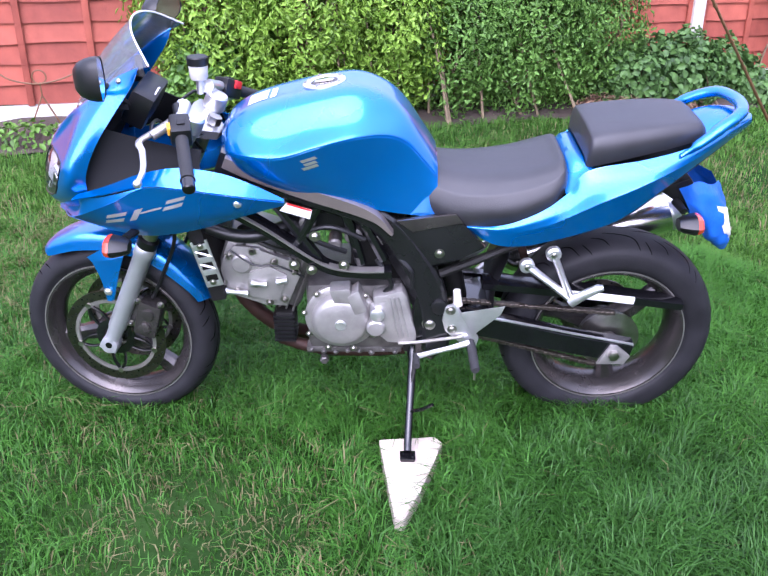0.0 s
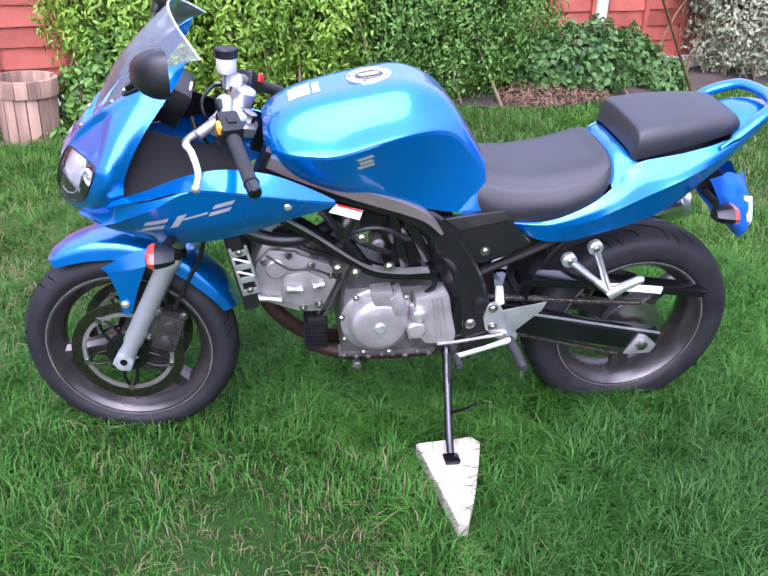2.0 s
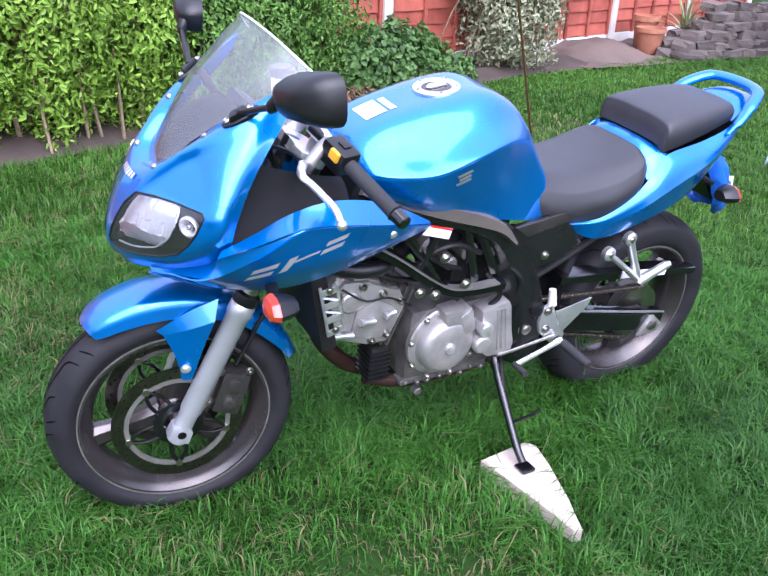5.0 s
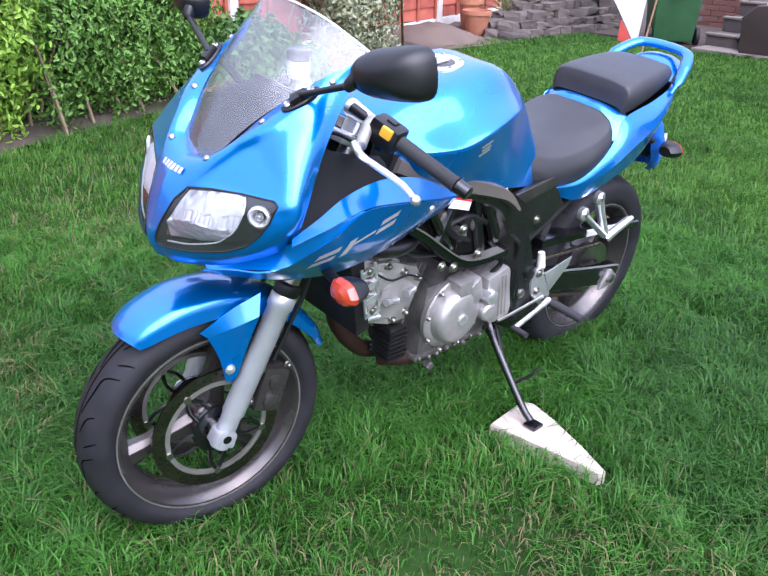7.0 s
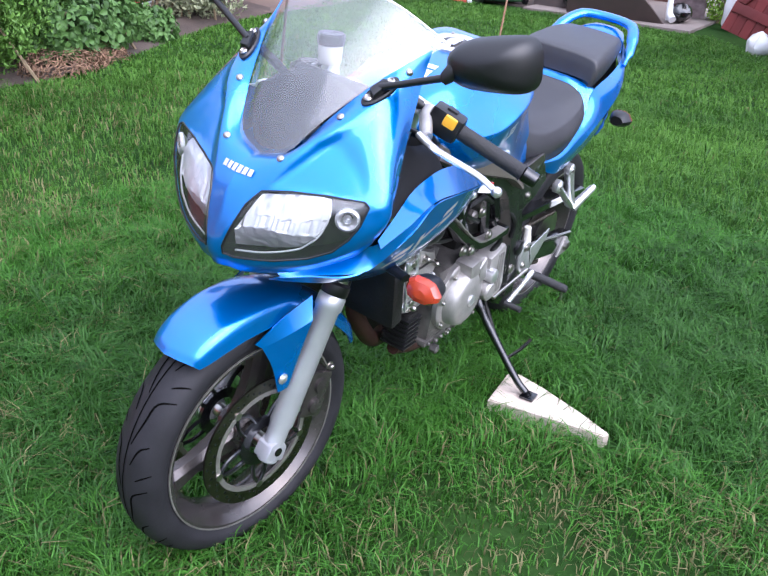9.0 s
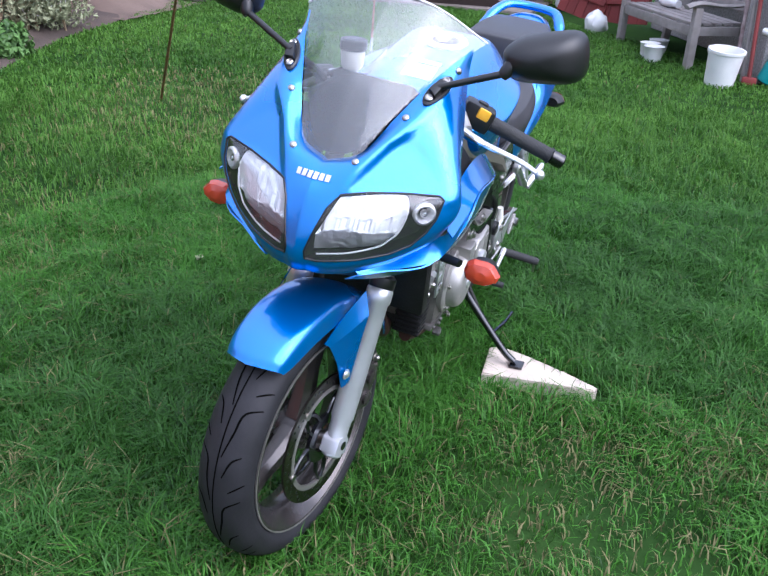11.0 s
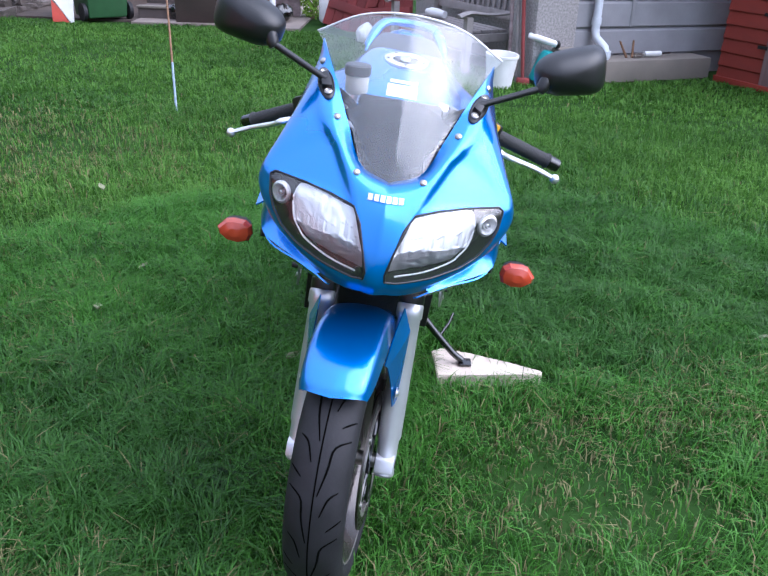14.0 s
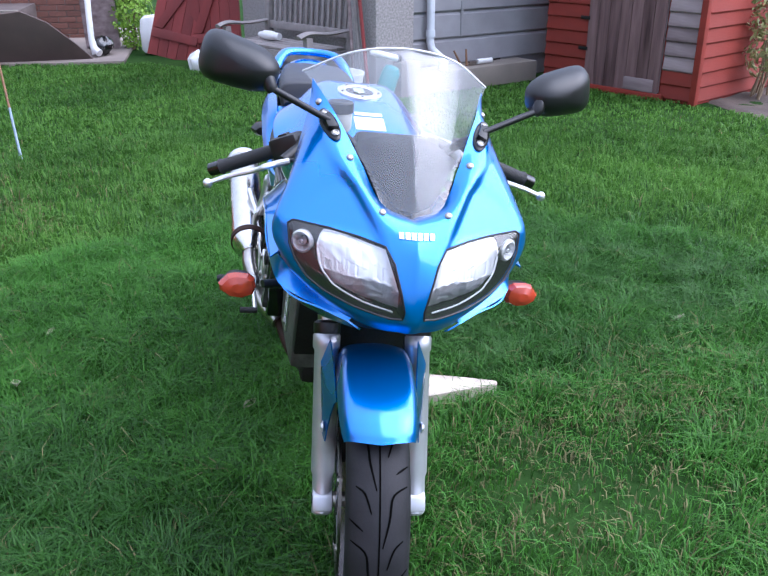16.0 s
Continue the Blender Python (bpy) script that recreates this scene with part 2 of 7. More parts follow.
def lathe(profile, n=48, bm=None, m=None, closed=False):
    """Turns a profile of (radius, along) about the Y axis; closed joins its ends."""
    bm = bm or bmesh.new()
    m = m or Matrix()
    rings = [[bm.verts.new(m @ Vector((r * math.cos(a), y, r * math.sin(a)))) for a in (2 * math.pi * k / n for k in range(n))] for r, y in profile]
    pairs = list(zip(rings, rings[1:])) + ([(rings[-1], rings[0])] if closed else [])
    for a, b in pairs:
        for k in range(n):
            bm.faces.new((a[k], a[(k + 1) % n], b[(k + 1) % n], b[k]))
    if not closed:
        bm.faces.new(rings[0])
        bm.faces.new(list(reversed(rings[-1])))
    return bm


def block(x0, y0, z0, x1, y1, z1, bevel=0.004, bm=None, m=None, seg=2):
    """A box between two corners with rounded edges."""
    bm = bm or bmesh.new()
    tmp = bmesh.new()
    bmesh.ops.create_cube(tmp, size=1, matrix=Matrix.Translation(((x0 + x1) / 2, (y0 + y1) / 2, (z0 + z1) / 2)) @ Matrix.Diagonal((abs(x1 - x0), abs(y1 - y0), abs(z1 - z0), 1)))
    if bevel:
        bmesh.ops.bevel(tmp, geom=tmp.edges[:], offset=bevel, segments=seg, affect="EDGES", profile=0.6)
    merge(bm, tmp, m)
    return bm


def merge(bm, tmp, m=None):
    """Adds a bmesh into another, moved by m."""
    got = {}
    for v in tmp.verts:
        got[v] = bm.verts.new(m @ v.co if m else v.co)
    for f in tmp.faces:
        bm.faces.new([got[v] for v in f.verts])
    tmp.free()
    return bm


def slab(outline, y0, y1, bevel=0.003, bm=None, m=None):
    """A plate: an outline of (x, z) points carried from y0 to y1, edges rounded."""
    bm = bm or bmesh.new()
    tmp = bmesh.new()
    a = [tmp.verts.new((x, y0, z)) for x, z in outline]
    b = [tmp.verts.new((x, y1, z)) for x, z in outline]
    tmp.faces.new(a)
    tmp.faces.new(list(reversed(b)))
    n = len(a)
    for k in range(n):
        tmp.faces.new((a[k], b[k], b[(k + 1) % n], a[(k + 1) % n]))
    if bevel:
        bmesh.ops.bevel(tmp, geom=tmp.edges[:], offset=bevel, segments=2, affect="EDGES", profile=0.6, clamp_overlap=True)
    merge(bm, tmp, m)
    return bm


def ball(c, r, bm=None, m=None, seg=12):
    """An ellipsoid with half-axes r."""
    bm = bm or bmesh.new()
    tmp = bmesh.new()
    r = r if isinstance(r, (list, tuple)) else (r, r, r)
    bmesh.ops.create_uvsphere(tmp, u_segments=seg, v_segments=seg * 2 // 3, radius=1, matrix=Matrix.Translation(c) @ Matrix.Diagonal((*r, 1)))
    merge(bm, tmp, m)
    return bm


def bolt(c, r=0.007, h=0.006, bm=None, side=1):
    """A domed bolt head on the flank, facing left (side 1) or right (-1)."""
    return lathe([(r * 1.5, 0), (r * 1.5, side * 0.0015), (r, side * 0.002), (r, side * h * 0.7), (r * 0.6, side * h)], 10, bm, Matrix.Translation(c))


def mirrored(rows):
    return [[(x, -y, z) for x, y, z in r] for r in rows]

# ---- ground and lawn ----
SOIL = material("dark_garden_soil", (0.068, 0.050, 0.040), 0.95, 0, 0.45, 3.0, 0.9, 40)
TURF = material("lawn_turf", (0.012, 0.042, 0.008), 1.0, 0, 0.5, 1.5, 0.8, 60, hue=(0.024, 0.052, 0.012))
TURF.node_tree.nodes["Principled BSDF"].inputs["Specular IOR Level"].default_value = 0.03
CONCRETE = material("weathered_concrete", (0.19, 0.165, 0.14), 0.85, 0, 0.22, 3.0, 0.35, 50)
POST_CONCRETE = material("pale_concrete_post", (0.55, 0.53, 0.49), 0.85, 0, 0.12, 6, 0.3, 90)
PATIO = material("patio_concrete", (0.20, 0.165, 0.145), 0.9, 0, 0.25, 1.2, 0.3, 40)
FENCE = material("red_stained_fence_wood", (0.25, 0.046, 0.028), 0.75, 0, 0.35, 5, 0.4, 55, per_object=0.35, hue=(0.31, 0.080, 0.050))
SHED_RED = material("red_stained_shed_wood", (0.19, 0.020, 0.010), 0.7, 0, 0.35, 5, 0.35, 60, per_object=0.3, stretch=(0.3, 1, 1))
SHED_WORN = material("worn_grey_red_boards", (0.16, 0.09, 0.09), 0.85, 0, 0.5, 9, 0.5, 70, per_object=0.3, hue=(0.27, 0.22, 0.22), stretch=(0.2, 1, 1.5))
DOOR_WORN = material("flaking_maroon_door_boards", (0.070, 0.026, 0.026), 0.85, 0, 0.5, 16, 0.5, 90, per_object=0.35, hue=(0.155, 0.095, 0.092), stretch=(1.5, 1, 0.12))
OLD_RED = material("old_maroon_boards", (0.16, 0.026, 0.024), 0.75, 0, 0.4, 8, 0.4, 70, per_object=0.4, stretch=(1, 1, 0.2))
STEP_BROWN = material("dark_brown_steps", (0.10, 0.08, 0.075), 0.9, 0, 0.3, 5, 0.4, 60)
GREY_WOOD = material("silvered_bench_wood", (0.25, 0.225, 0.215), 0.85, 0, 0.3, 12, 0.4, 80, per_object=0.3)
PANEL = material("grey_concrete_cladding", (0.29, 0.285, 0.30), 0.85, 0, 0.18, 4, 0.3, 60, per_object=0.15)
PEBBLE = material("pebbledash_render", (0.31, 0.29, 0.285), 0.9, 0, 0.45, 60, 1.0, 130)
BRICK = material("brown_red_brick", (0.12, 0.052, 0.038), 0.85, 0, 0.35, 20, 0.4, 90, per_object=0.5)
MORTAR = material("grey_mortar", (0.16, 0.14, 0.13), 0.9, 0, 0.2, 20, 0.3, 90)
SOIL_PALE = material("pale_dry_soil", (0.12, 0.086, 0.068), 0.95, 0, 0.3, 2.5, 0.6, 50)
STONE_G = material("grey_slate_stone", (0.046, 0.041, 0.038), 0.8, 0, 0.4, 9, 0.6, 60, per_object=0.6, hue=(0.095, 0.078, 0.068))
SLAB_STONE = material("pale_paving_stone", (0.52, 0.44, 0.37), 0.85, 0, 0.18, 12, 0.4, 90)
TERRACOTTA = material("terracotta", (0.36, 0.15, 0.085), 0.8, 0, 0.2, 12, 0.2, 70)
BIN_GREEN = material("dark_green_bin_plastic", (0.025, 0.085, 0.03), 0.5, 0, 0.2, 8)
BROWN_BOARD = material("brown_weathered_board", (0.085, 0.062, 0.055), 0.9, 0, 0.2, 4, 0.3, 40)
WHITE_PLASTIC = material("white_plastic", (0.72, 0.72, 0.72), 0.45, 0, 0.1, 8)
GREY_PLASTIC = material("grey_plastic_pipe", (0.58, 0.61, 0.66), 0.45, 0, 0.1, 8)
TURQUOISE = material("turquoise_plastic", (0.012, 0.24, 0.25), 0.4, 0, 0.12, 8)
RED_CLOTH = material("faded_red_cloth", (0.45, 0.07, 0.05), 0.85, 0, 0.2, 8)
CANE_BROWN = material("brown_garden_cane", (0.16, 0.08, 0.035), 0.6, 0, 0.4, 30)
CANE_BLUE = material("blue_grey_cane", (0.20, 0.26, 0.33), 0.5, 0, 0.3, 30)
STEM = material("shrub_stem_bark", (0.20, 0.15, 0.09), 0.85, 0, 0.35, 30)
LEAF_BRIGHT = material("bright_green_leaves", (0.075, 0.175, 0.020), 0.42, 0, 0.55, 2.5, fine=0.2, per_island=0.7, hue=(0.18, 0.30, 0.036))
LEAF_DARK = material("mid_green_leaves", (0.055, 0.14, 0.025), 0.45, 0, 0.5, 2.5, fine=0.2, per_island=0.7, hue=(0.10, 0.20, 0.035))
LEAF_LOW = material("deep_green_leaves", (0.035, 0.095, 0.025), 0.5, 0, 0.5, 3, fine=0.2, per_island=0.7, hue=(0.07, 0.14, 0.035))
LEAF_PALE = material("variegated_leaves", (0.042, 0.085, 0.028), 0.5, 0, 0.35, 3, fine=0.2, per_island=1.0, hue=(0.26, 0.28, 0.17))
LEAF_DRY = material("dry_brown_leaves", (0.10, 0.055, 0.036), 0.8, 0, 0.4, 5, fine=0.2, per_island=0.8, hue=(0.19, 0.115, 0.07))
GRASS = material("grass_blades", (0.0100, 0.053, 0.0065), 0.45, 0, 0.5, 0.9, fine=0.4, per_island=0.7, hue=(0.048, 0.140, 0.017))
for _m, _t in ((GRASS, 0.35), (LEAF_BRIGHT, 0.3), (LEAF_DARK, 0.3), (LEAF_LOW, 0.25), (LEAF_PALE, 0.2)):
    leafy(_m, _t, 0.2 if _m is GRASS else 0.35)
# same lawn grass; its brighter, softer look beyond 2.3 m is put into the colour
GRASS_FAR = leafy(material("distant_grass_blades_lightened", (0.026, 0.094, 0.011), 0.5, 0, 0.32, 0.7, fine=0.3, per_island=0.3, hue=(0.082, 0.182, 0.027)), 0.35, 0.15)
# dark blades for lush grass and for shade painted beside the motorcycle
GRASS_LUSH_SHADE = leafy(material("lush_and_shaded_grass_blades", (0.006, 0.034, 0.0045), 0.45, 0, 0.45, 0.9, fine=0.4, per_island=0.9, hue=(0.030, 0.090, 0.012)), 0.3, 0.25)
GRASS_DRY = leafy(material("dry_straw_blades", (0.085, 0.095, 0.035), 0.7, 0, 0.35, 0.9, per_island=0.6, hue=(0.165, 0.15, 0.072)), 0.25, 0.1)
LEAF_FALLEN = material("pale_dry_leaf", (0.24, 0.25, 0.15), 0.7, 0, 0.3, 30)
YUCCA = material("yucca_leaves", (0.12, 0.19, 0.06), 0.5, 0, 0.3, 6, per_island=0.6, hue=(0.25, 0.26, 0.10))


def bed_edge(x):
    """Where the lawn ends and the planting bed begins."""
    return 5.60 + 0.285 * x + 0.06 * math.sin(2.1 * x)


def lawn_here(x, y):
    if y > bed_edge(x) or x > 8.2 or y > 7.2:
        return False
    if 1.58 < y < 1.99 and 0.008 - (y - 1.618) * 0.12 < x < 0.082 + (y - 1.618) * 0.33:
        return False
    if y > 3.2:
        return x < 7.58 + 0.06 * math.sin(3 * y)
    if y > 0.95:
        return x < 5.15 + (y - 0.95) * 1.08
    if y > -0.7:
        return x < 5.0 + (0.86 - y) * 0.44
    return x < 4.17 + (y + 1.5) * 1.66


rng = np.random.default_rng(7)
bm = bmesh.new()
bmesh.ops.create_grid(bm, x_segments=90, y_segments=90, size=12, matrix=Matrix.Translation((0, 2, 0)))
for v in bm.verts:
    e = max(abs(v.co.x), abs(v.co.y - 2))
    v.co.z = 0.012 * noise.noise(v.co * 0.9) - 0.006 if e < 11.5 else 0.0
    if e > 11.9:
        v.co.x, v.co.y = v.co.x * 30, 2 + (v.co.y - 2) * 30
tagged(part("ground", bm, TURF), "lawn turf between the grass blades", "lawn", kind="structure")


WORN = [(-1.7, 3.7, 0.8, 0.6), (2.35, 4.12, 0.7, 1.0), (2.8, 4.65, 0.5, 0.6), (0.1, 4.5, 0.6, 0.5), (1.15, 5.3, 0.6, 0.5), (2.9, 5.1, 0.5, 0.5), (-0.55, 1.55, 0.22, 0.75), (-0.30, 1.42, 0.20, 0.7), (-0.35, 1.2, 0.4, 0.4), (-1.2, 3.4, 0.5, 0.5), (-0.77, 2.04, 0.3, 0.5), (0.0, 1.0, 0.4, 0.25), (-0.31, 1.76, 0.25, 0.5), (2.1, 4.75, 0.5, 0.5), (0.0, 4.1, 0.8, 0.35), (-0.42, 1.5, 0.35, 0.3), (-1.3, 2.9, 0.4, 0.4)]


# lush patches, and the motorcycle's soft shadow painted into the blades behind it
LUSH_SHADE = [(-0.90, 2.80, 0.40, 0.8), (-0.50, 2.95, 0.45, 0.95), (0.0, 3.05, 0.5, 0.6), (-0.75, 2.75, 0.3, 0.5), (0.65, 1.75, 0.45, 0.9), (0.30, 1.45, 0.35, 0.6), (1.0, 1.0, 0.75, 0.85), (0.55, 0.6, 0.5, 0.6), (1.9, 1.6, 0.8, 0.6), (-1.5, 2.7, 0.6, 0.5), (-0.9, 3.2, 0.5, 0.4)]


def lush_shade_at(x, y):
    """How dark the grass is coloured, from 0 to 1: lush patches and painted shade."""
    w = sum(k * math.exp(-((x - a) ** 2 + (y - b) ** 2) / (r * r)) for a, b, r, k in LUSH_SHADE)
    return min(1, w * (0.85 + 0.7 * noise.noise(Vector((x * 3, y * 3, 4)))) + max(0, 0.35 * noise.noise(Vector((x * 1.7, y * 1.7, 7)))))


def worn_at(x, y):
    """How worn and dry the lawn is, from 0 to 1."""
    w = sum(k * math.exp(-((x - a) ** 2 + (y - b) ** 2) / (r * r)) for a, b, r, k in WORN)
    return min(1, w * (0.75 + 0.9 * noise.noise(Vector((x * 4, y * 4, 9)))) + 0.01)


def blades(name, count, box, dist, length, width, seed, main):
    """One mesh of bent grass blades over the part of the lawn at those distances from the motorcycle."""
    g = np.random.default_rng(seed)
    x = g.uniform(box[0], box[1], count)
    y = g.uniform(box[2], box[3], count)
    d = np.hypot(x + 0.4, y - 1.9)
    ok = (d >= dist[0]) & (d < dist[1])
    x, y = x[ok], y[ok]
    thin = np.array([noise.noise(Vector((a * 0.8, b * 0.8, 3.3))) + 0.5 * noise.noise(Vector((a * 3, b * 3, 1.1))) for a, b in zip(x, y)])
    ok = np.array([lawn_here(a, b) for a, b in zip(x, y)]) & (g.uniform(-0.9, 0.6, len(x)) < 0.5 + thin)
    x, y, thin = x[ok], y[ok], thin[ok]
    worn = np.array([worn_at(p, q) for p, q in zip(x, y)])
    ok = g.uniform(0, 1, len(x)) > worn * 0.35
    x, y, thin, worn = x[ok], y[ok], thin[ok], worn[ok]
    n = len(x)
    tuft = np.array([noise.noise(Vector((p * 9, q * 9, 5.5))) for p, q in zip(x, y)])
    lie = np.array([noise.noise(Vector((p * 5, q * 5, 2.5))) for p, q in zip(x, y)])
    h = length * g.uniform(0.55, 1.25, n) * (1 + 0.35 * np.clip(thin, -0.8, 0.8)) * (1 + 0.5 * tuft) * (1 - 0.45 * worn)
    a = lie * 2 * np.pi * 1.6 + g.normal(0, 1.25, n)
    bend = np.clip(g.uniform(0.35, 1.55, n) + 0.4 * tuft, 0.1, 1.6)
    dry = g.uniform(0, 1, n) < 0.001 + worn * 0.42
    deep = g.uniform(0, 1, n) < np.array([lush_shade_at(p, q) for p, q in zip(x, y)])
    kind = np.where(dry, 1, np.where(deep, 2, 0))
    ca, sa = np.cos(a), np.sin(a)
    b = a + np.pi / 2 + g.normal(0, 0.5, n)
    w = width * g.uniform(0.7, 1.3, n)
    dx, dy = np.cos(b) * w / 2, np.sin(b) * w / 2
    z0 = np.full(n, -0.008)
    v = np.empty((n, 5, 3))
    v[:, 0] = np.stack([x - dx, y - dy, z0], 1)
    v[:, 1] = np.stack([x + dx, y + dy, z0], 1)
    mx, my, mz = x + ca * h * bend * 0.25, y + sa * h * bend * 0.25, h * 0.58
    v[:, 2] = np.stack([mx + dx * 0.8, my + dy * 0.8, mz], 1)
    v[:, 3] = np.stack([mx - dx * 0.8, my - dy * 0.8, mz], 1)
    v[:, 4] = np.stack([x + ca * h * bend, y + sa * h * bend, h * (1.05 - 0.45 * bend)], 1)
    base = (np.arange(n) * 5)[:, None]
    loops = np.concatenate([base + np.array([[0, 1, 2, 3]]), base + np.array([[3, 2, 4]])], 1).ravel()
    me = bpy.data.meshes.new(name)
    me.vertices.add(n * 5)
    me.vertices.foreach_set("co", v.ravel())
    me.loops.add(n * 7)
    me.loops.foreach_set("vertex_index", loops.astype(np.int32))
    me.polygons.add(n * 2)
    me.polygons.foreach_set("loop_start", (np.arange(n)[:, None] * 7 + np.array([[0, 4]])).ravel().astype(np.int32))
    me.update(calc_edges=True)
    ob = finish(name, me, [main, GRASS_DRY, GRASS_LUSH_SHADE], smooth=False)
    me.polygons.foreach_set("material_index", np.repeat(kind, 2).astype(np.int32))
    return tagged(ob, "green lawn grass, uneven and slightly long", "grass", kind="stuff")


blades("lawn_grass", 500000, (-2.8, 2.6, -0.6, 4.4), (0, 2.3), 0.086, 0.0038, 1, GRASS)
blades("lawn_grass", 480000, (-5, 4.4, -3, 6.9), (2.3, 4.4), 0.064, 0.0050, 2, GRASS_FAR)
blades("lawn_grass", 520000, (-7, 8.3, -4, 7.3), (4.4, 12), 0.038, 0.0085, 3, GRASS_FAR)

# planting bed along the fence
bm = bmesh.new()
cols = []
for i in range(80):
    x = -5 + 14 * i / 79
    e, f = bed_edge(x), 7.3 + 0.274 * (x - 2.55) + 0.2
    cols.append([bm.verts.new((x, e + (f - e) * k / 8, 0.004 + 0.05 * min(k, 2) / 2 + 0.03 * noise.noise(Vector((x * 3, k * 1.1, 0))))) for k in range(9)])
for a, b in zip(cols, cols[1:]):
    for k in range(8):
        bm.faces.new((a[k], b[k], b[k + 1], a[k + 1]))
tagged(part("planting_bed", bm, SOIL), "bare brown soil bed along the fence", "soil bed", kind="structure")

# ---- fence ----
FDIR = Vector((0.9645, 0.2643, 0))
FNRM = Vector((0.2643, -0.9645, 0))
F0 = Vector((2.55, 7.11, 0))
FANG = math.degrees(math.atan2(FDIR.y, FDIR.x))


def at_fence(s, out=0.0, z=0.0):
    p = F0 + FDIR * s + FNRM * out
    return pose(p.x, p.y, z, 0, 0, FANG)


def waney_board(w, h, t, seed):
    """A lapped board with a wavy lower edge, leaning out at its foot."""
    bm = bmesh.new()
    n = 18
    rows = []
    for i in range(n + 1):
        x = -w / 2 + w * i / n
        low = 0.012 * noise.noise(Vector((x * 2.2, seed * 7.7, 0))) + 0.006 * noise.noise(Vector((x * 7, seed * 3.1, 4)))
        rows.append([bm.verts.new(p) for p in ((x, 0.004, h), (x, -t * 1.6, low), (x, -t * 0.4, low), (x, 0.010, h))])
    for a, b in zip(rows, rows[1:]):
        for k in range(4):
            bm.faces.new((a[k], b[k], b[(k + 1) % 4], a[(k + 1) % 4]))
    bm.faces.new(rows[0])
    bm.faces.new(list(reversed(rows[-1])))
    return bm


PW, PH = 1.80, 1.80
fence = empty("fence", at_fence(0), "red-stained waney lap fence between concrete posts", "fence")


def along_fence(s, z=0.0):
    return Matrix.Translation((s, 0, z))


bm = bmesh.new()
block(-PW / 2, -0.045, PH, PW / 2, 0.02, PH + 0.03, 0.004, bm)
panel0 = part("fence_panel", bm, FENCE, fence)
panel0.matrix_local = along_fence(-0.95, 0.15)
board_meshes = []
for k in range(5):
    o = part("board", waney_board(PW, 0.165, 0.012, k), FENCE, panel0, smooth=False)
    o.location.z = 0.01 + 0.135 * k
    board_meshes.append(o.data)
for k in range(5, 13):
    o = new("board", board_meshes[(k * 3) % 5])
    o.parent = panel0
    o.location.z = 0.01 + 0.135 * k
for x in (-0.88, -0.44, 0, 0.44, 0.88):
    part("batten", block(x - 0.022, -0.040, 0.0, x + 0.022, -0.019, PH, 0.003), FENCE, panel0)
post0 = part("post", block(-0.055, -0.065, -0.1, 0.055, 0.045, 2.05, 0.012), POST_CONCRETE, fence, "pale concrete post")
gb0 = part("gravel_board", block(-0.89, -0.03, -0.05, 0.89, 0.02, 0.15, 0.008), POST_CONCRETE, fence, "pale concrete gravel board")
gb0.matrix_local = along_fence(-0.95)
for s in (-8.55, -6.65, -4.75, -2.85, 0.95, 2.85, 4.75, 6.65):
    copy_thing(panel0, along_fence(s, 0.15))
    copy_thing(gb0, along_fence(s))
for s in (-7.6, -5.7, -3.8, -1.9, 1.9, 3.8, 5.7, 7.6):
    copy_thing(post0, along_fence(s))


# ---- shrubs ----
def leaf_mesh(name, pts, nrm, size, mat, seed, parent, slim=0.5, fold=0.25):
    """One mesh of small pointed, folded leaves at the given points, facing roughly along nrm."""
    g = np.random.default_rng(seed)
    n = len(pts)
    pts, nrm = np.asarray(pts), np.asarray(nrm)
    d = nrm + g.normal(0, 0.55, (n, 3))
    d /= np.linalg.norm(d, axis=1)[:, None]
    along = g.normal(0, 1, (n, 3)) + np.array([0, 0, -0.5])
    along -= (along * d).sum(1)[:, None] * d
    along /= np.linalg.norm(along, axis=1)[:, None]
    side = np.cross(d, along)
    L = size * g.uniform(0.6, 1.35, n)[:, None]
    W = L * slim * g.uniform(0.8, 1.2, n)[:, None]
    v = np.empty((n, 6, 3))
    v[:, 0] = pts
    v[:, 1] = pts + along * L * 0.35 + side * W * 0.5 + d * W * fold
    v[:, 2] = pts + along * L * 0.75 + side * W * 0.38 + d * W * fold * 0.6
    v[:, 3] = pts + along * L - d * L * 0.12
    v[:, 4] = pts + along * L * 0.75 - side * W * 0.38 + d * W * fold * 0.6
    v[:, 5] = pts + along * L * 0.35 - side * W * 0.5 + d * W * fold
    base = (np.arange(n) * 6)[:, None]
    loops = np.concatenate([base + np.array([[0, 1, 2, 3]]), base + np.array([[0, 3, 4, 5]])], 1).ravel()
    me = bpy.data.meshes.new(name)
    me.vertices.add(n * 6)
    me.vertices.foreach_set("co", v.ravel())
    me.loops.add(n * 8)
    me.loops.foreach_set("vertex_index", loops.astype(np.int32))
    me.polygons.add(n * 2)
    me.polygons.foreach_set("loop_start", (np.arange(n * 2) * 4).astype(np.int32))
    me.update(calc_edges=True)
    ob = finish(name, me, mat, parent, smooth=False)
    return tagged(ob, kind="stuff")


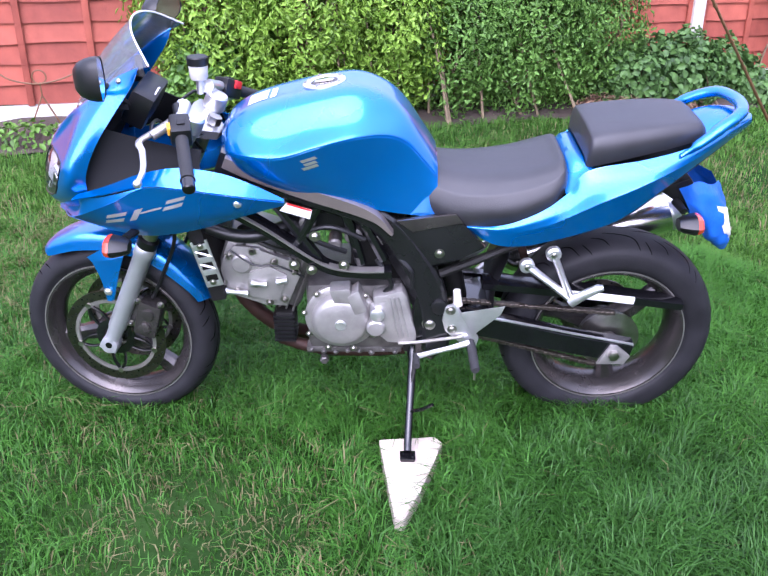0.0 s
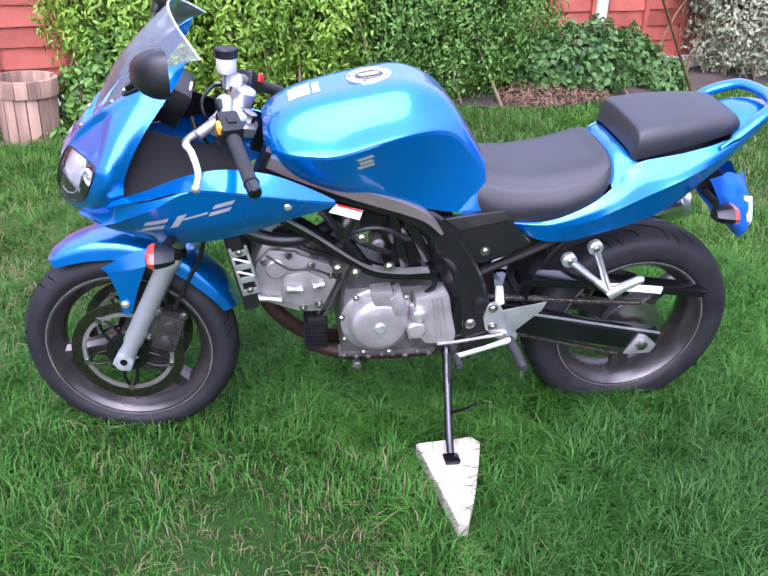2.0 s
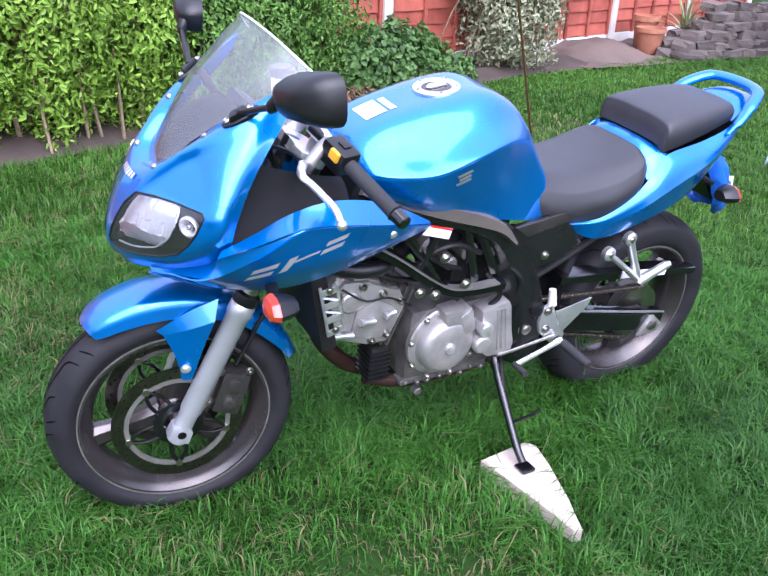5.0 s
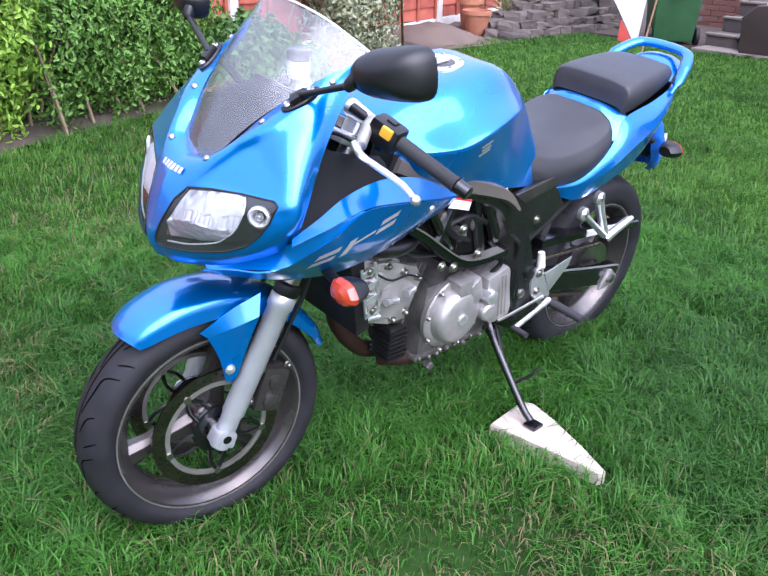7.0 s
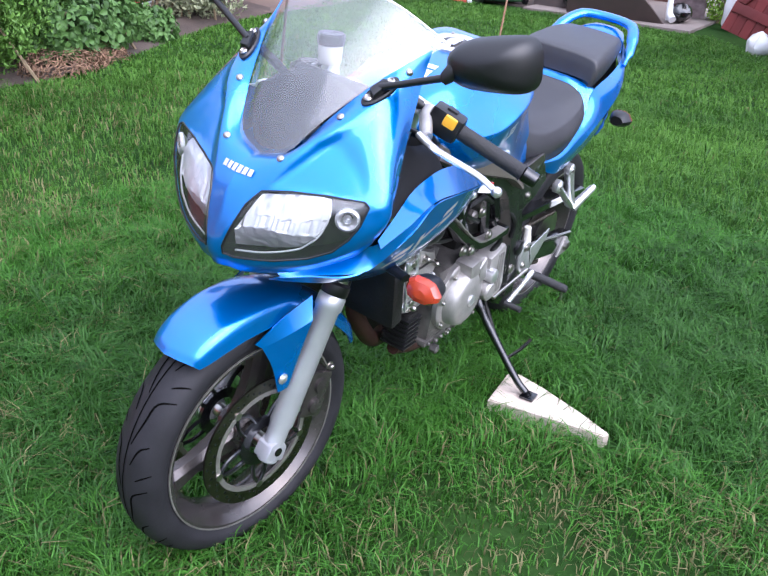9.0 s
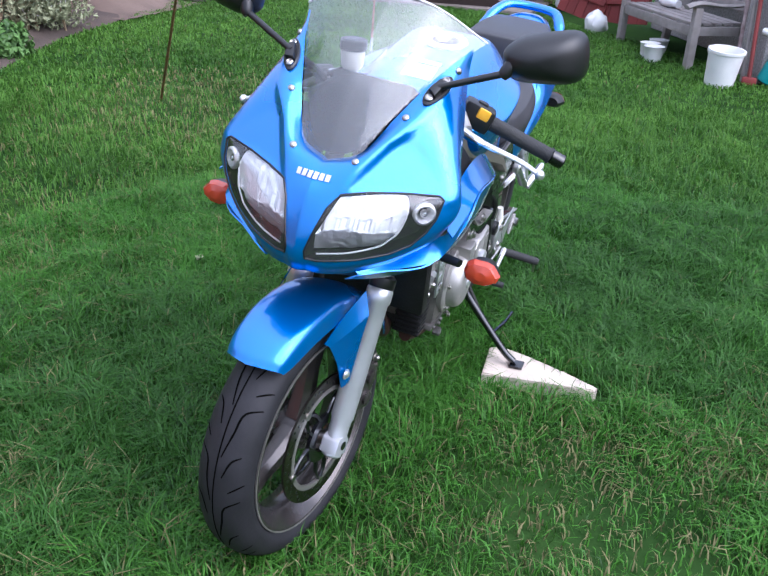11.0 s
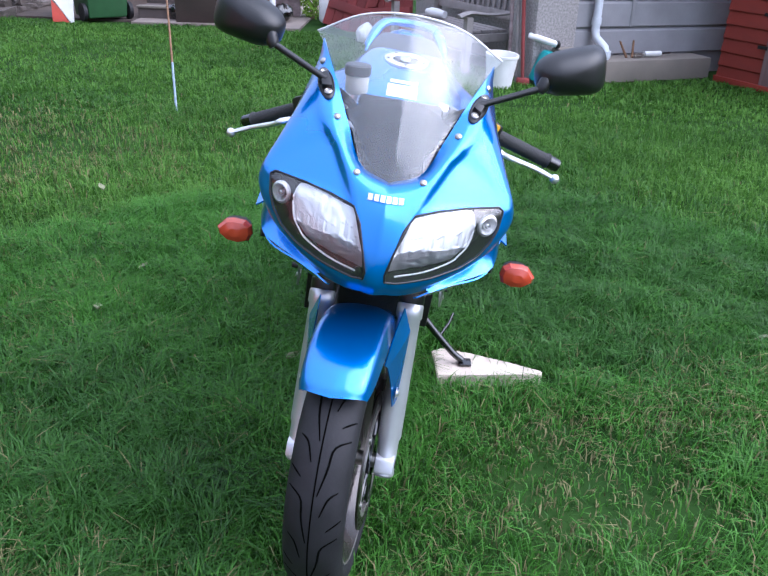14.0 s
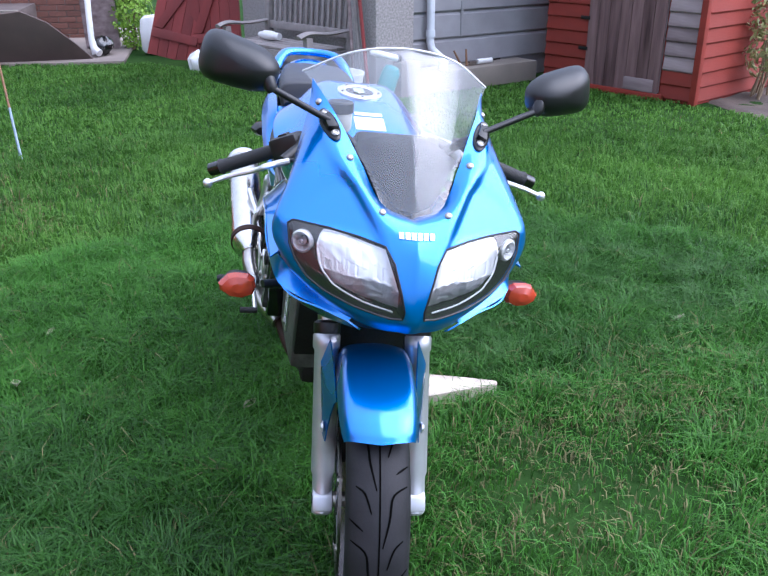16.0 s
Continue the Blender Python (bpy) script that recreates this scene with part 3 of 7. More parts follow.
def shrub(name, label, foot, blobs, count, size, mat, seed, stems=14, slim=0.5, keep=0.62):
    """A bush: stems from the ground and a crown of leaves in shells round uneven lobes. blobs: (x, y, z, rx, ry, rz)."""
    g = np.random.default_rng(seed)
    root = empty(name, pose(foot[0], foot[1], 0), label, "shrub")
    vol = np.array([b[3] * b[4] + b[3] * b[5] + b[4] * b[5] for b in blobs])
    pts, nrm = [], []
    for b, k in zip(blobs, (vol / vol.sum() * count).astype(int)):
        u = g.normal(0, 1, (k, 3))
        u /= np.linalg.norm(u, axis=1)[:, None]
        r = keep + (1.06 - keep) * g.uniform(0, 1, k) ** 0.5
        lump = np.array([1 + 0.30 * noise.noise(Vector(q * 3.0) + Vector((seed, b[0], 0))) + 0.18 * noise.noise(Vector(q * 6.0) + Vector((0, seed, b[2]))) for q in u])
        p = np.array(b[:3]) + u * np.array(b[3:]) * (r * lump)[:, None]
        ok = p[:, 2] > 0.02
        pts.append(p[ok] - np.array([foot[0], foot[1], 0]))
        nrm.append(u[ok] + np.array([0, 0, 0.35]))
    pts, nrm = np.concatenate(pts), np.concatenate(nrm)
    leaf_mesh("crown", pts, nrm, size, mat, seed, root, slim)
    trunk = bmesh.new()
    for i in range(stems):
        b = blobs[i % len(blobs)]
        bx, by = b[0] - foot[0], b[1] - foot[1]
        sx, sy = bx + g.normal(0, b[3] * 0.4), by + g.normal(0, b[4] * 0.35)
        ex, ey = bx + g.normal(0, b[3] * 0.5), by + g.normal(0, b[4] * 0.5)
        top = b[2] + b[5] * g.uniform(0.2, 0.8)
        tube([(sx, sy, 0), (sx * 0.7 + ex * 0.3 + g.normal(0, 0.03), sy * 0.7 + ey * 0.3, top * 0.4), (ex, ey, top)], [0.012, 0.008, 0.003], 5, trunk, smooth=6)
    part("stem", trunk, STEM, root)
    return root


shrub("hedge", "dense bright yellow-green hedge shrub against the fence", (-0.6, 5.95),
      [(-1.15, 5.75, 0.85, 0.50, 0.42, 0.95), (-0.55, 5.85, 1.0, 0.60, 0.50, 1.05), (0.0, 6.0, 0.9, 0.45, 0.42, 0.95), (-0.85, 5.95, 1.7, 0.7, 0.45, 0.6), (-0.2, 6.05, 1.75, 0.6, 0.42, 0.6)],
      80000, 0.042, LEAF_BRIGHT, 11, 40, slim=0.42, keep=0.5)
shrub("shrub", "mid-green leafy shrub with small leaves", (0.95, 6.35),
      [(0.55, 6.15, 0.75, 0.48, 0.42, 0.80), (1.05, 6.25, 0.80, 0.52, 0.45, 0.88), (1.5, 6.45, 0.70, 0.42, 0.40, 0.78), (0.8, 6.4, 1.55, 0.7, 0.45, 0.6), (1.5, 6.6, 1.4, 0.5, 0.4, 0.5)],
      56000, 0.038, LEAF_DARK, 12, 30, slim=0.45, keep=0.5)
shrub("ground_cover_plant", "low dark green leafy plant in the bed", (2.1, 6.45),
      [(1.85, 6.35, 0.22, 0.30, 0.25, 0.26), (2.25, 6.5, 0.26, 0.36, 0.28, 0.30), (2.65, 6.75, 0.22, 0.30, 0.22, 0.24)], 5000, 0.055, LEAF_LOW, 13, 10, 0.75)
shrub("ground_cover_plant", "low green plant at the lawn's edge", (2.95, 6.62),
      [(2.95, 6.62, 0.10, 0.22, 0.18, 0.16)], 1300, 0.05, LEAF_LOW, 14, 4, 0.7)
shrub("dry_plant", "withered brown plant litter on the bed", (1.75, 6.15),
      [(1.75, 6.12, 0.05, 0.32, 0.18, 0.10), (2.15, 6.25, 0.03, 0.25, 0.12, 0.06)], 2600, 0.05, LEAF_DRY, 15, 4, 0.14)
shrub("variegated_shrub", "tall variegated cream and green leaved shrub", (4.0, 7.15),
      [(3.95, 7.10, 0.65, 0.50, 0.42, 0.68), (3.62, 7.15, 1.22, 0.52, 0.40, 0.50), (4.3, 7.2, 1.15, 0.42, 0.38, 0.55), (4.0, 7.2, 1.75, 0.55, 0.4, 0.4)],
      25000, 0.045, LEAF_PALE, 16, 14)
shrub("leafy_plant", "leafy green self-sown plant beside the timber planter", (-1.32, 5.5),
      [(-1.40, 5.42, 0.20, 0.20, 0.16, 0.24), (-1.22, 5.55, 0.42, 0.22, 0.18, 0.28)], 1500, 0.05, LEAF_DARK, 18, 6, 0.6)
shrub("bed_plant", "sparse low seedlings in the soil bed", (-2.2, 5.2),
      [(-2.3, 5.2, 0.05, 0.45, 0.14, 0.10), (-1.75, 5.25, 0.05, 0.25, 0.12, 0.10)], 900, 0.045, LEAF_DARK, 17, 3, 0.6)

# ---- canes, pots, stones ----
def cane(foot, top, mats, split):
    foot, top = Vector(foot), Vector(top)
    mid = foot.lerp(top, split)
    c = part("garden_cane", tube([mid, top], [0.008, 0.006], 8), mats[1])
    tagged(c, "thin brown garden cane stuck slanting in the lawn", "cane")
    part("lower_cane", tube([foot, mid + Vector((0, 0, 0.0005))], [0.009, 0.0085], 8), mats[0], c)
    for k in (0.3, 0.55, 0.8):
        part("knot", tube([foot.lerp(top, k - 0.004), foot.lerp(top, k), foot.lerp(top, k + 0.004)], [0.008, 0.011, 0.008], 8), CANE_BROWN, c)
    return c


cane((2.46, 4.82, -0.02), (1.25, 3.69, 1.28), (CANE_BROWN, CANE_BROWN), 0.35)
tagged(cane((3.48, 3.745, -0.02), (3.48 + 0.78, 3.745 + 0.25, 1.2), (CANE_BLUE, CANE_BROWN), 0.26), "thin cane, pale blue below and rusty brown above")


def pot(x, y, r, h, label, name="flower_pot"):
    bm = lathe([(r * 0.68, 0), (r * 0.72, 0.01), (r * 0.92, h * 0.8), (r * 0.93, h * 0.82), (r * 1.04, h * 0.83), (r * 1.04, h), (r * 0.94, h), (r * 0.88, h * 0.75)], 36, m=Matrix.Rotation(radians(90), 4, "X"))
    p = part(name, bm, TERRACOTTA)
    p.matrix_world = pose(x, y, 0.02)
    return tagged(p, label, "flower pot", "terracotta pots")


pot(6.28, 7.50, 0.17, 0.28, "terracotta flower pot at the end of the bed")
pot(6.48, 7.78, 0.15, 0.38, "taller terracotta flower pot behind another pot")
pot(6.80, 7.48, 0.13, 0.24, "small terracotta pot holding a spiky plant")
plant = empty("yucca_plant", pose(6.80, 7.48, 0.24), "spiky green and yellow yucca in a pot", "plant")
g = np.random.default_rng(5)
for k in range(34):
    a, lean_out, L = g.uniform(0, 2 * math.pi), g.uniform(0.1, 1.25), g.uniform(0.36, 0.56)
    d = Vector((math.cos(a), math.sin(a), 0))
    s = Vector((-d.y, d.x, 0))
    bm = bmesh.new()
    prev = None
    for i in range(6):
        t = i / 5
        p = d * L * t * math.sin(lean_out) * (0.6 + 0.4 * t) + Vector((0, 0, L * t * math.cos(lean_out) * (1 - 0.25 * t * lean_out)))
        w = 0.018 * (1 - t) ** 0.6 + 0.0008
        now = [bm.verts.new(p - s * w), bm.verts.new(p - Vector((0, 0, 0.004))), bm.verts.new(p + s * w)]
        if prev:
            bm.faces.new((prev[0], prev[1], now[1], now[0]))
            bm.faces.new((prev[1], prev[2], now[2], now[1]))
        prev = now
    part("leaf", bm, YUCCA, plant, smooth=False)

# round timber planter by the fence
plr = part("timber_planter", lathe([(0.10, 0.02), (0.19, 0.02), (0.19, 0.33), (0.10, 0.33)], 30, m=Matrix.Rotation(radians(90), 4, "X"), closed=True), GREY_WOOD)
plr.matrix_world = pose(-1.73, 5.27, 0) @ Matrix.Diagonal((0.82, 0.82, 0.87, 1))
tagged(plr, "round planter of pale brown timber staves", "planter")
PALE_WOOD = material("brown_streaked_timber", (0.13, 0.075, 0.05), 0.8, 0, 0.45, 14, 0.4, 60, per_object=0.45, hue=(0.28, 0.18, 0.125), stretch=(1, 1, 0.25))
for k in range(16):
    a = 2 * math.pi * k / 16
    part("stave", block(0.185, -0.036, 0.0, 0.207, 0.036, 0.315, 0.004, m=Matrix.Rotation(a, 4, "Z")), PALE_WOOD, plr)
    part("top_band", block(0.195, -0.043, 0.315, 0.228, 0.043, 0.43, 0.006, m=Matrix.Rotation(a + 0.1, 4, "Z")), PALE_WOOD, plr)

# soil heap on the bed
bm = bmesh.new()
bmesh.ops.create_grid(bm, x_segments=26, y_segments=26, size=0.7, matrix=Matrix.Translation((5.52, 7.56, 0)))
for v in bm.verts:
    d = math.hypot(v.co.x - 5.52, (v.co.y - 7.56) * 1.25) / 0.7
    v.co.z = max(0, 0.15 * (1 - d * d)) * (1 + 0.4 * noise.noise(v.co * 4)) + 0.015 * noise.noise(v.co * 14) + 0.02
tagged(part("soil_heap", bm, SOIL_PALE), "heap of pale dry soil against the gravel board", "soil heap")


def rock_mesh(seed):
    bm = bmesh.new()
    bmesh.ops.create_cube(bm, size=1)
    bmesh.ops.subdivide_edges(bm, edges=bm.edges[:], cuts=1, use_grid_fill=True)
    for v in bm.verts:
        n = noise.noise_vector(v.co * 1.3 + Vector((seed * 3.1, 0, seed)))
        v.co = v.co * (1 - 0.16 * (v.co.length - 0.5)) + n * 0.13
    me = bpy.data.meshes.new("stone")
    bm.to_mesh(me)
    bm.free()
    me.materials.append(STONE_G)
    return me


rocks = [rock_mesh(k) for k in range(7)]
pile = empty("stone_pile", pose(7.55, 7.32, 0), "rough pile of flat grey building stones", "stone pile")
g = np.random.default_rng(9)
for layer in range(6):
    z = 0.05 + 0.095 * layer
    for k in range(13 - layer):
        for row in range(2 if layer < 4 else 1):
            o = new("stone", rocks[int(g.integers(7))])
            o.parent = pile
            along = -1.15 + layer * 0.16 + (2.3 - layer * 0.22) * k / (12 - layer) + g.normal(0, 0.03)
            o.matrix_local = pose(along, along * -0.05 - 0.28 + 0.24 * row + 0.06 * layer + g.normal(0, 0.03), z, g.normal(0, 4), g.normal(0, 4), g.normal(0, 14)) @ Matrix.Diagonal((g.uniform(0.18, 0.30), g.uniform(0.16, 0.26), g.uniform(0.07, 0.12), 1))

# pale slab under the side stand
bm = bmesh.new()
outline = [(-0.012, 1.955), (0.150, 1.972), (0.168, 1.940), (0.140, 1.85), (0.095, 1.72), (0.052, 1.618), (0.030, 1.625), (0.015, 1.73), (0.0, 1.85)]
top, low = [], []
for x, y in outline:
    top.append(bm.verts.new((x, y, 0.042 + 0.003 * noise.noise(Vector((x * 20, y * 20, 0))))))
    low.append(bm.verts.new((x, y, 0.0)))
n = len(top)
bm.faces.new(top)
for k in range(n):
    bm.faces.new((top[k], low[k], low[(k + 1) % n], top[(k + 1) % n]))
bmesh.ops.bevel(bm, geom=[e for e in bm.edges if all(v in top for v in e.verts)], offset=0.004, segments=2, affect="EDGES")
stand_slab = tagged(part("stone_slab", bm, SLAB_STONE), "broken triangular piece of pale paving under the stand", "paving piece")

# ---- patio, house, and things at the end of the garden ----
tagged(part("patio", block(7.62, 3.45, -0.1, 11.0, 5.42, 0.03, 0.01), PATIO), "worn concrete patio", "patio", kind="structure")
tagged(part("yard", block(7.8, 5.36, -0.1, 12.0, 9.5, 0.02, 0.01), SOIL), "bare earth beside the patio", "bare ground", kind="structure")


def brick_wall(name, x, y0, y1, z1, label):
    """A brick wall facing the garden, each brick proud of the mortar."""
    w = part(name, block(x + 0.006, y0, 0, x + 0.22, y1, z1, 0), MORTAR, smooth=False)
    tagged(w, label, "wall", kind="structure")
    made = block(-0.006, -0.107, -0.0325, 0.03, 0.107, 0.0325, 0.003, seg=1)
    me = bpy.data.meshes.new("brick")
    made.to_mesh(me)
    made.free()
    me.materials.append(BRICK)
    for r in range(int(z1 / 0.075)):
        y = y0 + 0.11 + (0.1125 if r % 2 else 0)
        while y < y1 - 0.1 and r < 14:
            b = new("brick", me)
            b.parent = w
            b.location = (x, y, 0.0375 + 0.075 * r)
            y += 0.225
    return w


brick_wall("house_wall", 9.9, 3.9, 6.6, 2.6, "brown-red brick house wall")
bm = bmesh.new()
steps = block(7.98, 4.72, 0, 9.9, 5.44, 0.16, 0.008)
block(8.34, 4.72, 0.16, 9.9, 5.44, 0.32, 0.008, steps)
block(8.70, 4.72, 0.32, 9.9, 5.44, 0.48, 0.008, steps)
treads = tagged(part("garden_steps", steps, STEP_BROWN), "low weathered brown concrete steps", "steps", kind="structure")
for k in range(3):
    part("nosing", block(7.955 + 0.36 * k, 4.71, 0.145 + 0.16 * k, 8.06 + 0.36 * k, 5.45, 0.172 + 0.16 * k, 0.006), CONCRETE, treads)

def tapered_box(w0, d0, w1, d1, z0, z1, bevel=0.02):
    bm = bmesh.new()
    low = [bm.verts.new((x * d0, y * w0, z0)) for x, y in ((-.5, -.5), (.5, -.5), (.5, .5), (-.5, .5))]
    top = [bm.verts.new((x * d1, y * w1, z1)) for x, y in ((-.5, -.5), (.5, -.5), (.5, .5), (-.5, .5))]
    bm.faces.new(list(reversed(low)))
    bm.faces.new(top)
    for k in range(4):
        bm.faces.new((low[k], low[(k + 1) % 4], top[(k + 1) % 4], top[k]))
    bmesh.ops.bevel(bm, geom=bm.edges[:], offset=bevel, segments=3, affect="EDGES", profile=0.6)
    return bm


wheelie = empty("wheelie_bin", pose(7.84, 5.84, 0.02, 0, 0, 42), "dark green wheelie bin with white marks", "wheelie bin")
part("body", tapered_box(0.46, 0.42, 0.56, 0.62, 0.03, 0.96), BIN_GREEN, wheelie)
part("rim", tapered_box(0.60, 0.66, 0.60, 0.66, 0.93, 0.975, 0.012), BIN_GREEN, wheelie)
part("lid", tapered_box(0.60, 0.68, 0.54, 0.60, 0.98, 1.05, 0.025), BIN_GREEN, wheelie)
for s in (1, -1):
    part("wheel", lathe([(0.05, s * .25), (0.10, s * .255), (0.10, s * .295), (0.05, s * .30)], 24, m=Matrix.Translation((-.16, 0, .10))), RUBBER, wheelie)
for y in (-0.06, 0.07):
    part("white_mark", block(-0.003, y - 0.035, 0.53, 0.003, y + 0.035, 0.66, 0.001, m=Matrix.Translation((-0.268, 0, 0)) @ Matrix.Rotation(radians(-6), 4, "Y")), WHITE_PLASTIC, wheelie)
para = part("folded_windbreak", slab([(-0.02, 0.0), (0.02, 0.0), (0.10, 0.14), (0.30, 0.45), (0.66, 1.0), (-0.08, 1.0), (-0.05, 0.45)], -0.006, 0.006, 0.002, m=Matrix.Rotation(radians(90), 4, "Z")), WHITE_PLASTIC)
para.matrix_world = pose(7.47, 6.05, 0.005, 0, 6, 25)
tagged(para, "white cloth with a red corner standing beside the bin", "folded cloth")
part("red_corner", slab([(0.03, 0.0), (0.21, 0.02), (0.20, 0.26), (0.105, 0.135)], -0.004, 0.010, 0.002, m=Matrix.Rotation(radians(90), 4, "Z")), RED_CLOTH, para)
bd = part("leaning_board", slab([(-0.62, 0.0), (0.50, 0.0), (0.48, 0.42), (0.32, 0.57), (0.05, 0.60), (-0.20, 0.46), (-0.45, 0.20)], -0.012, 0.012, 0.004), BROWN_BOARD)
bd.matrix_world = pose(7.80, 4.42, 0.03, -24, 0, 96)
tagged(bd, "brown weathered sheet leaning low on the patio", "board")
for y in (4.80, 3.80):
    gp = part("downpipe", tube([(8.0, y, 0.06), (8.02, y + 0.02, 0.25), (8.16, y + 0.02, 0.8), (8.3, y, 1.5)], 0.034, 12, smooth=10), WHITE_PLASTIC)
    tagged(gp, "white plastic downpipe against the house", "downpipe", "white downpipes")
    part("shoe", tube([(7.94, y - 0.06, 0.075), (8.0, y, 0.12), (8.02, y + 0.02, 0.22)], [0.042, 0.042, 0.036], 12), WHITE_PLASTIC, gp)
for k, (x, y, r) in enumerate(((7.98, 4.95, 0.14), (8.15, 3.72, 0.16), (8.3, 3.8, 0.12))):
    bm = ball((0, 0, r * 0.6), (r, r * 0.8, r * 0.6), seg=20)
    for v in bm.verts:
        v.co += noise.noise_vector(v.co * 14 + Vector((k, 0, 0))) * 0.045 + noise.noise_vector(v.co * 40 + Vector((k, 3, 0))) * 0.012
    o = part("rubbish_sack", bm, GLOSS_BLACK, sharp=60)
    o.matrix_world = pose(x, y, 0.04)
    tagged(o, "crumpled black plastic sack on the patio", "sack", "black sacks")
dp = part("door_panel", block(-.03, -.2, 0, .03, .2, 1.9, .01), SHED_WORN)
dp.matrix_world = pose(8.7, 3.78, 0.035, 0, -8, 0)
tagged(dp, "dark weathered plank panel leaning on the wall", "panel")
shrub("patio_shrub", "small yellow-green bush at the patio edge", (8.75, 3.40), [(8.75, 3.40, 0.42, 0.28, 0.26, 0.40), (8.85, 3.45, 0.85, 0.30, 0.26, 0.35)], 2600, 0.05, LEAF_BRIGHT, 21, 8, keep=0.4)
bm = lathe([(0.09, 0), (0.13, 0.05), (0.15, 0.25), (0.13, 0.40), (0.08, 0.44)], 20, m=Matrix.Rotation(radians(90), 4, "X"))
for v in bm.verts:
    v.co += noise.noise_vector(v.co * 9) * 0.03
sack = part("white_sack", bm, WHITE_PLASTIC)
sack.matrix_world = pose(8.30, 3.16, 0.0, 0, 14, 0)
tagged(sack, "crumpled white rubble sack", "sack")


bm = lathe([(0.10, 0), (0.16, 0.05), (0.17, 0.22), (0.13, 0.36), (0.05, 0.46)], 24, m=Matrix.Rotation(radians(90), 4, "X"))
for v in bm.verts:
    v.co += noise.noise_vector(v.co * 9 + Vector((3, 0, 0))) * 0.07 + noise.noise_vector(v.co * 25) * 0.02
o = part("white_sack", bm, WHITE_PLASTIC)
o.matrix_world = pose(6.95, 2.62, 0.0, 0, -10, 0) @ Matrix.Diagonal((0.7, 0.7, 0.45, 1))
tagged(o, "crumpled white plastic sack against the old doors", "sack")

# rusty wire plant support by the fence
ps = part("plant_support", tube([(-0.30, 0, 0.42), (-0.18, 0, 0.33), (0, 0, 0.30), (0.18, 0, 0.34), (0.28, 0, 0.40)], 0.006, 6, smooth=16), CANE_BROWN)
part("ring", tube([(0.045 * math.cos(a), 0, 0.345 + 0.045 * math.sin(a)) for a in (2 * math.pi * k / 16 for k in range(16))], 0.005, 6, closed=True), CANE_BROWN, ps)
for x in (-0.12, 0.12):
    part("leg", tube([(0, 0, 0.22), (x, 0, -0.03)], 0.006, 6), CANE_BROWN, ps)
part("stem_wire", tube([(0, 0, 0.21), (0, 0, 0.31)], 0.005, 6), CANE_BROWN, ps)
ps.matrix_world = pose(-2.33, 5.62, 0.02, 0, 0, 12)
tagged(ps, "rusty bent wire plant support in the bed", "plant support")


def board_door(name, m, w, h, label):
    """A ledged and braced door of upright boards."""
    root = empty(name, m, label, "door")
    n = int(w / 0.115)
    for k in range(n):
        part("board", block(-w / 2 + w * k / n + 0.003, -0.011, 0, -w / 2 + w * (k + 1) / n - 0.003, 0.011, h, 0.003), OLD_RED, root)
    for z in (0.2, h - 0.25):
        part("ledge", block(-w / 2 + 0.02, -0.036, z, w / 2 - 0.02, -0.012, z + 0.10, 0.003), OLD_RED, root)
    part("brace", slab([(-w / 2 + 0.03, 0.31), (-w / 2 + 0.15, 0.31), (w / 2 - 0.03, h - 0.26), (w / 2 - 0.15, h - 0.26)], -0.035, -0.012, 0.003), OLD_RED, root)
    return root


tagged(board_door("old_door", pose(7.86, 2.95, 0.0, -16, 10, -118), 0.62, 1.4, "old red boarded door leaning askew"))
tagged(board_door("old_door", pose(7.62, 2.42, 0.0, -12, -6, -118), 0.62, 1.5, "second old red boarded door leaning behind"))

# bench
BENCH = pose(6.084, 1.773, -0.01, 0, 0, 31.5)
bench = empty("garden_bench", BENCH, "silvered wooden garden bench with slatted back", "bench")
HW = 0.655
for x in (-HW, HW):
    part("leg", block(x - 0.032, 0.20, 0, x + 0.032, 0.265, 0.50, 0.006), GREY_WOOD, bench)
    part("leg", block(x - 0.032, -0.27, 0, x + 0.032, -0.205, 0.90, 0.006, m=Matrix.Rotation(radians(5), 4, "X")), GREY_WOOD, bench)
    part("armrest", tube([(x, 0.34, 0.505), (x, 0.22, 0.535), (x, 0.0, 0.515), (x, -0.26, 0.53)], [0.045, 0.045, 0.038, 0.035], 8, smooth=10, flat=0.45), GREY_WOOD, bench)
    part("side_rail", block(x - 0.02, -0.22, 0.28, x + 0.02, 0.22, 0.35, 0.004), GREY_WOOD, bench)
for k in range(5):
    part("seat_slat", block(-HW + 0.03, -0.22 + 0.095 * k, 0.355, HW - 0.03, -0.14 + 0.095 * k, 0.378, 0.005), GREY_WOOD, bench)
part("front_rail", block(-HW, 0.225, 0.27, HW, 0.255, 0.35, 0.005), GREY_WOOD, bench)
for z, y in ((0.45, -0.31), (0.84, -0.345)):
    part("back_rail", block(-HW, y, z, HW, y + 0.04, z + 0.075, 0.006), GREY_WOOD, bench)
for k in range(14):
    x = -HW + 0.10 + (2 * HW - 0.2) * k / 13
    part("back_slat", block(x - 0.018, -0.01, 0, x + 0.018, 0.01, 0.33, 0.003, m=Matrix.Translation((0, -0.292, 0.52)) @ Matrix.Rotation(radians(5), 4, "X")), GREY_WOOD, bench)
roll = part("rolled_cloth", tube([(-0.16, 0, 0.045), (0.0, 0.02, 0.048), (0.16, 0.0, 0.04)], [0.035, 0.045, 0.03], 12, smooth=10), WHITE_PLASTIC)
roll.matrix_world = BENCH @ pose(0.28, -0.02, 0.378)
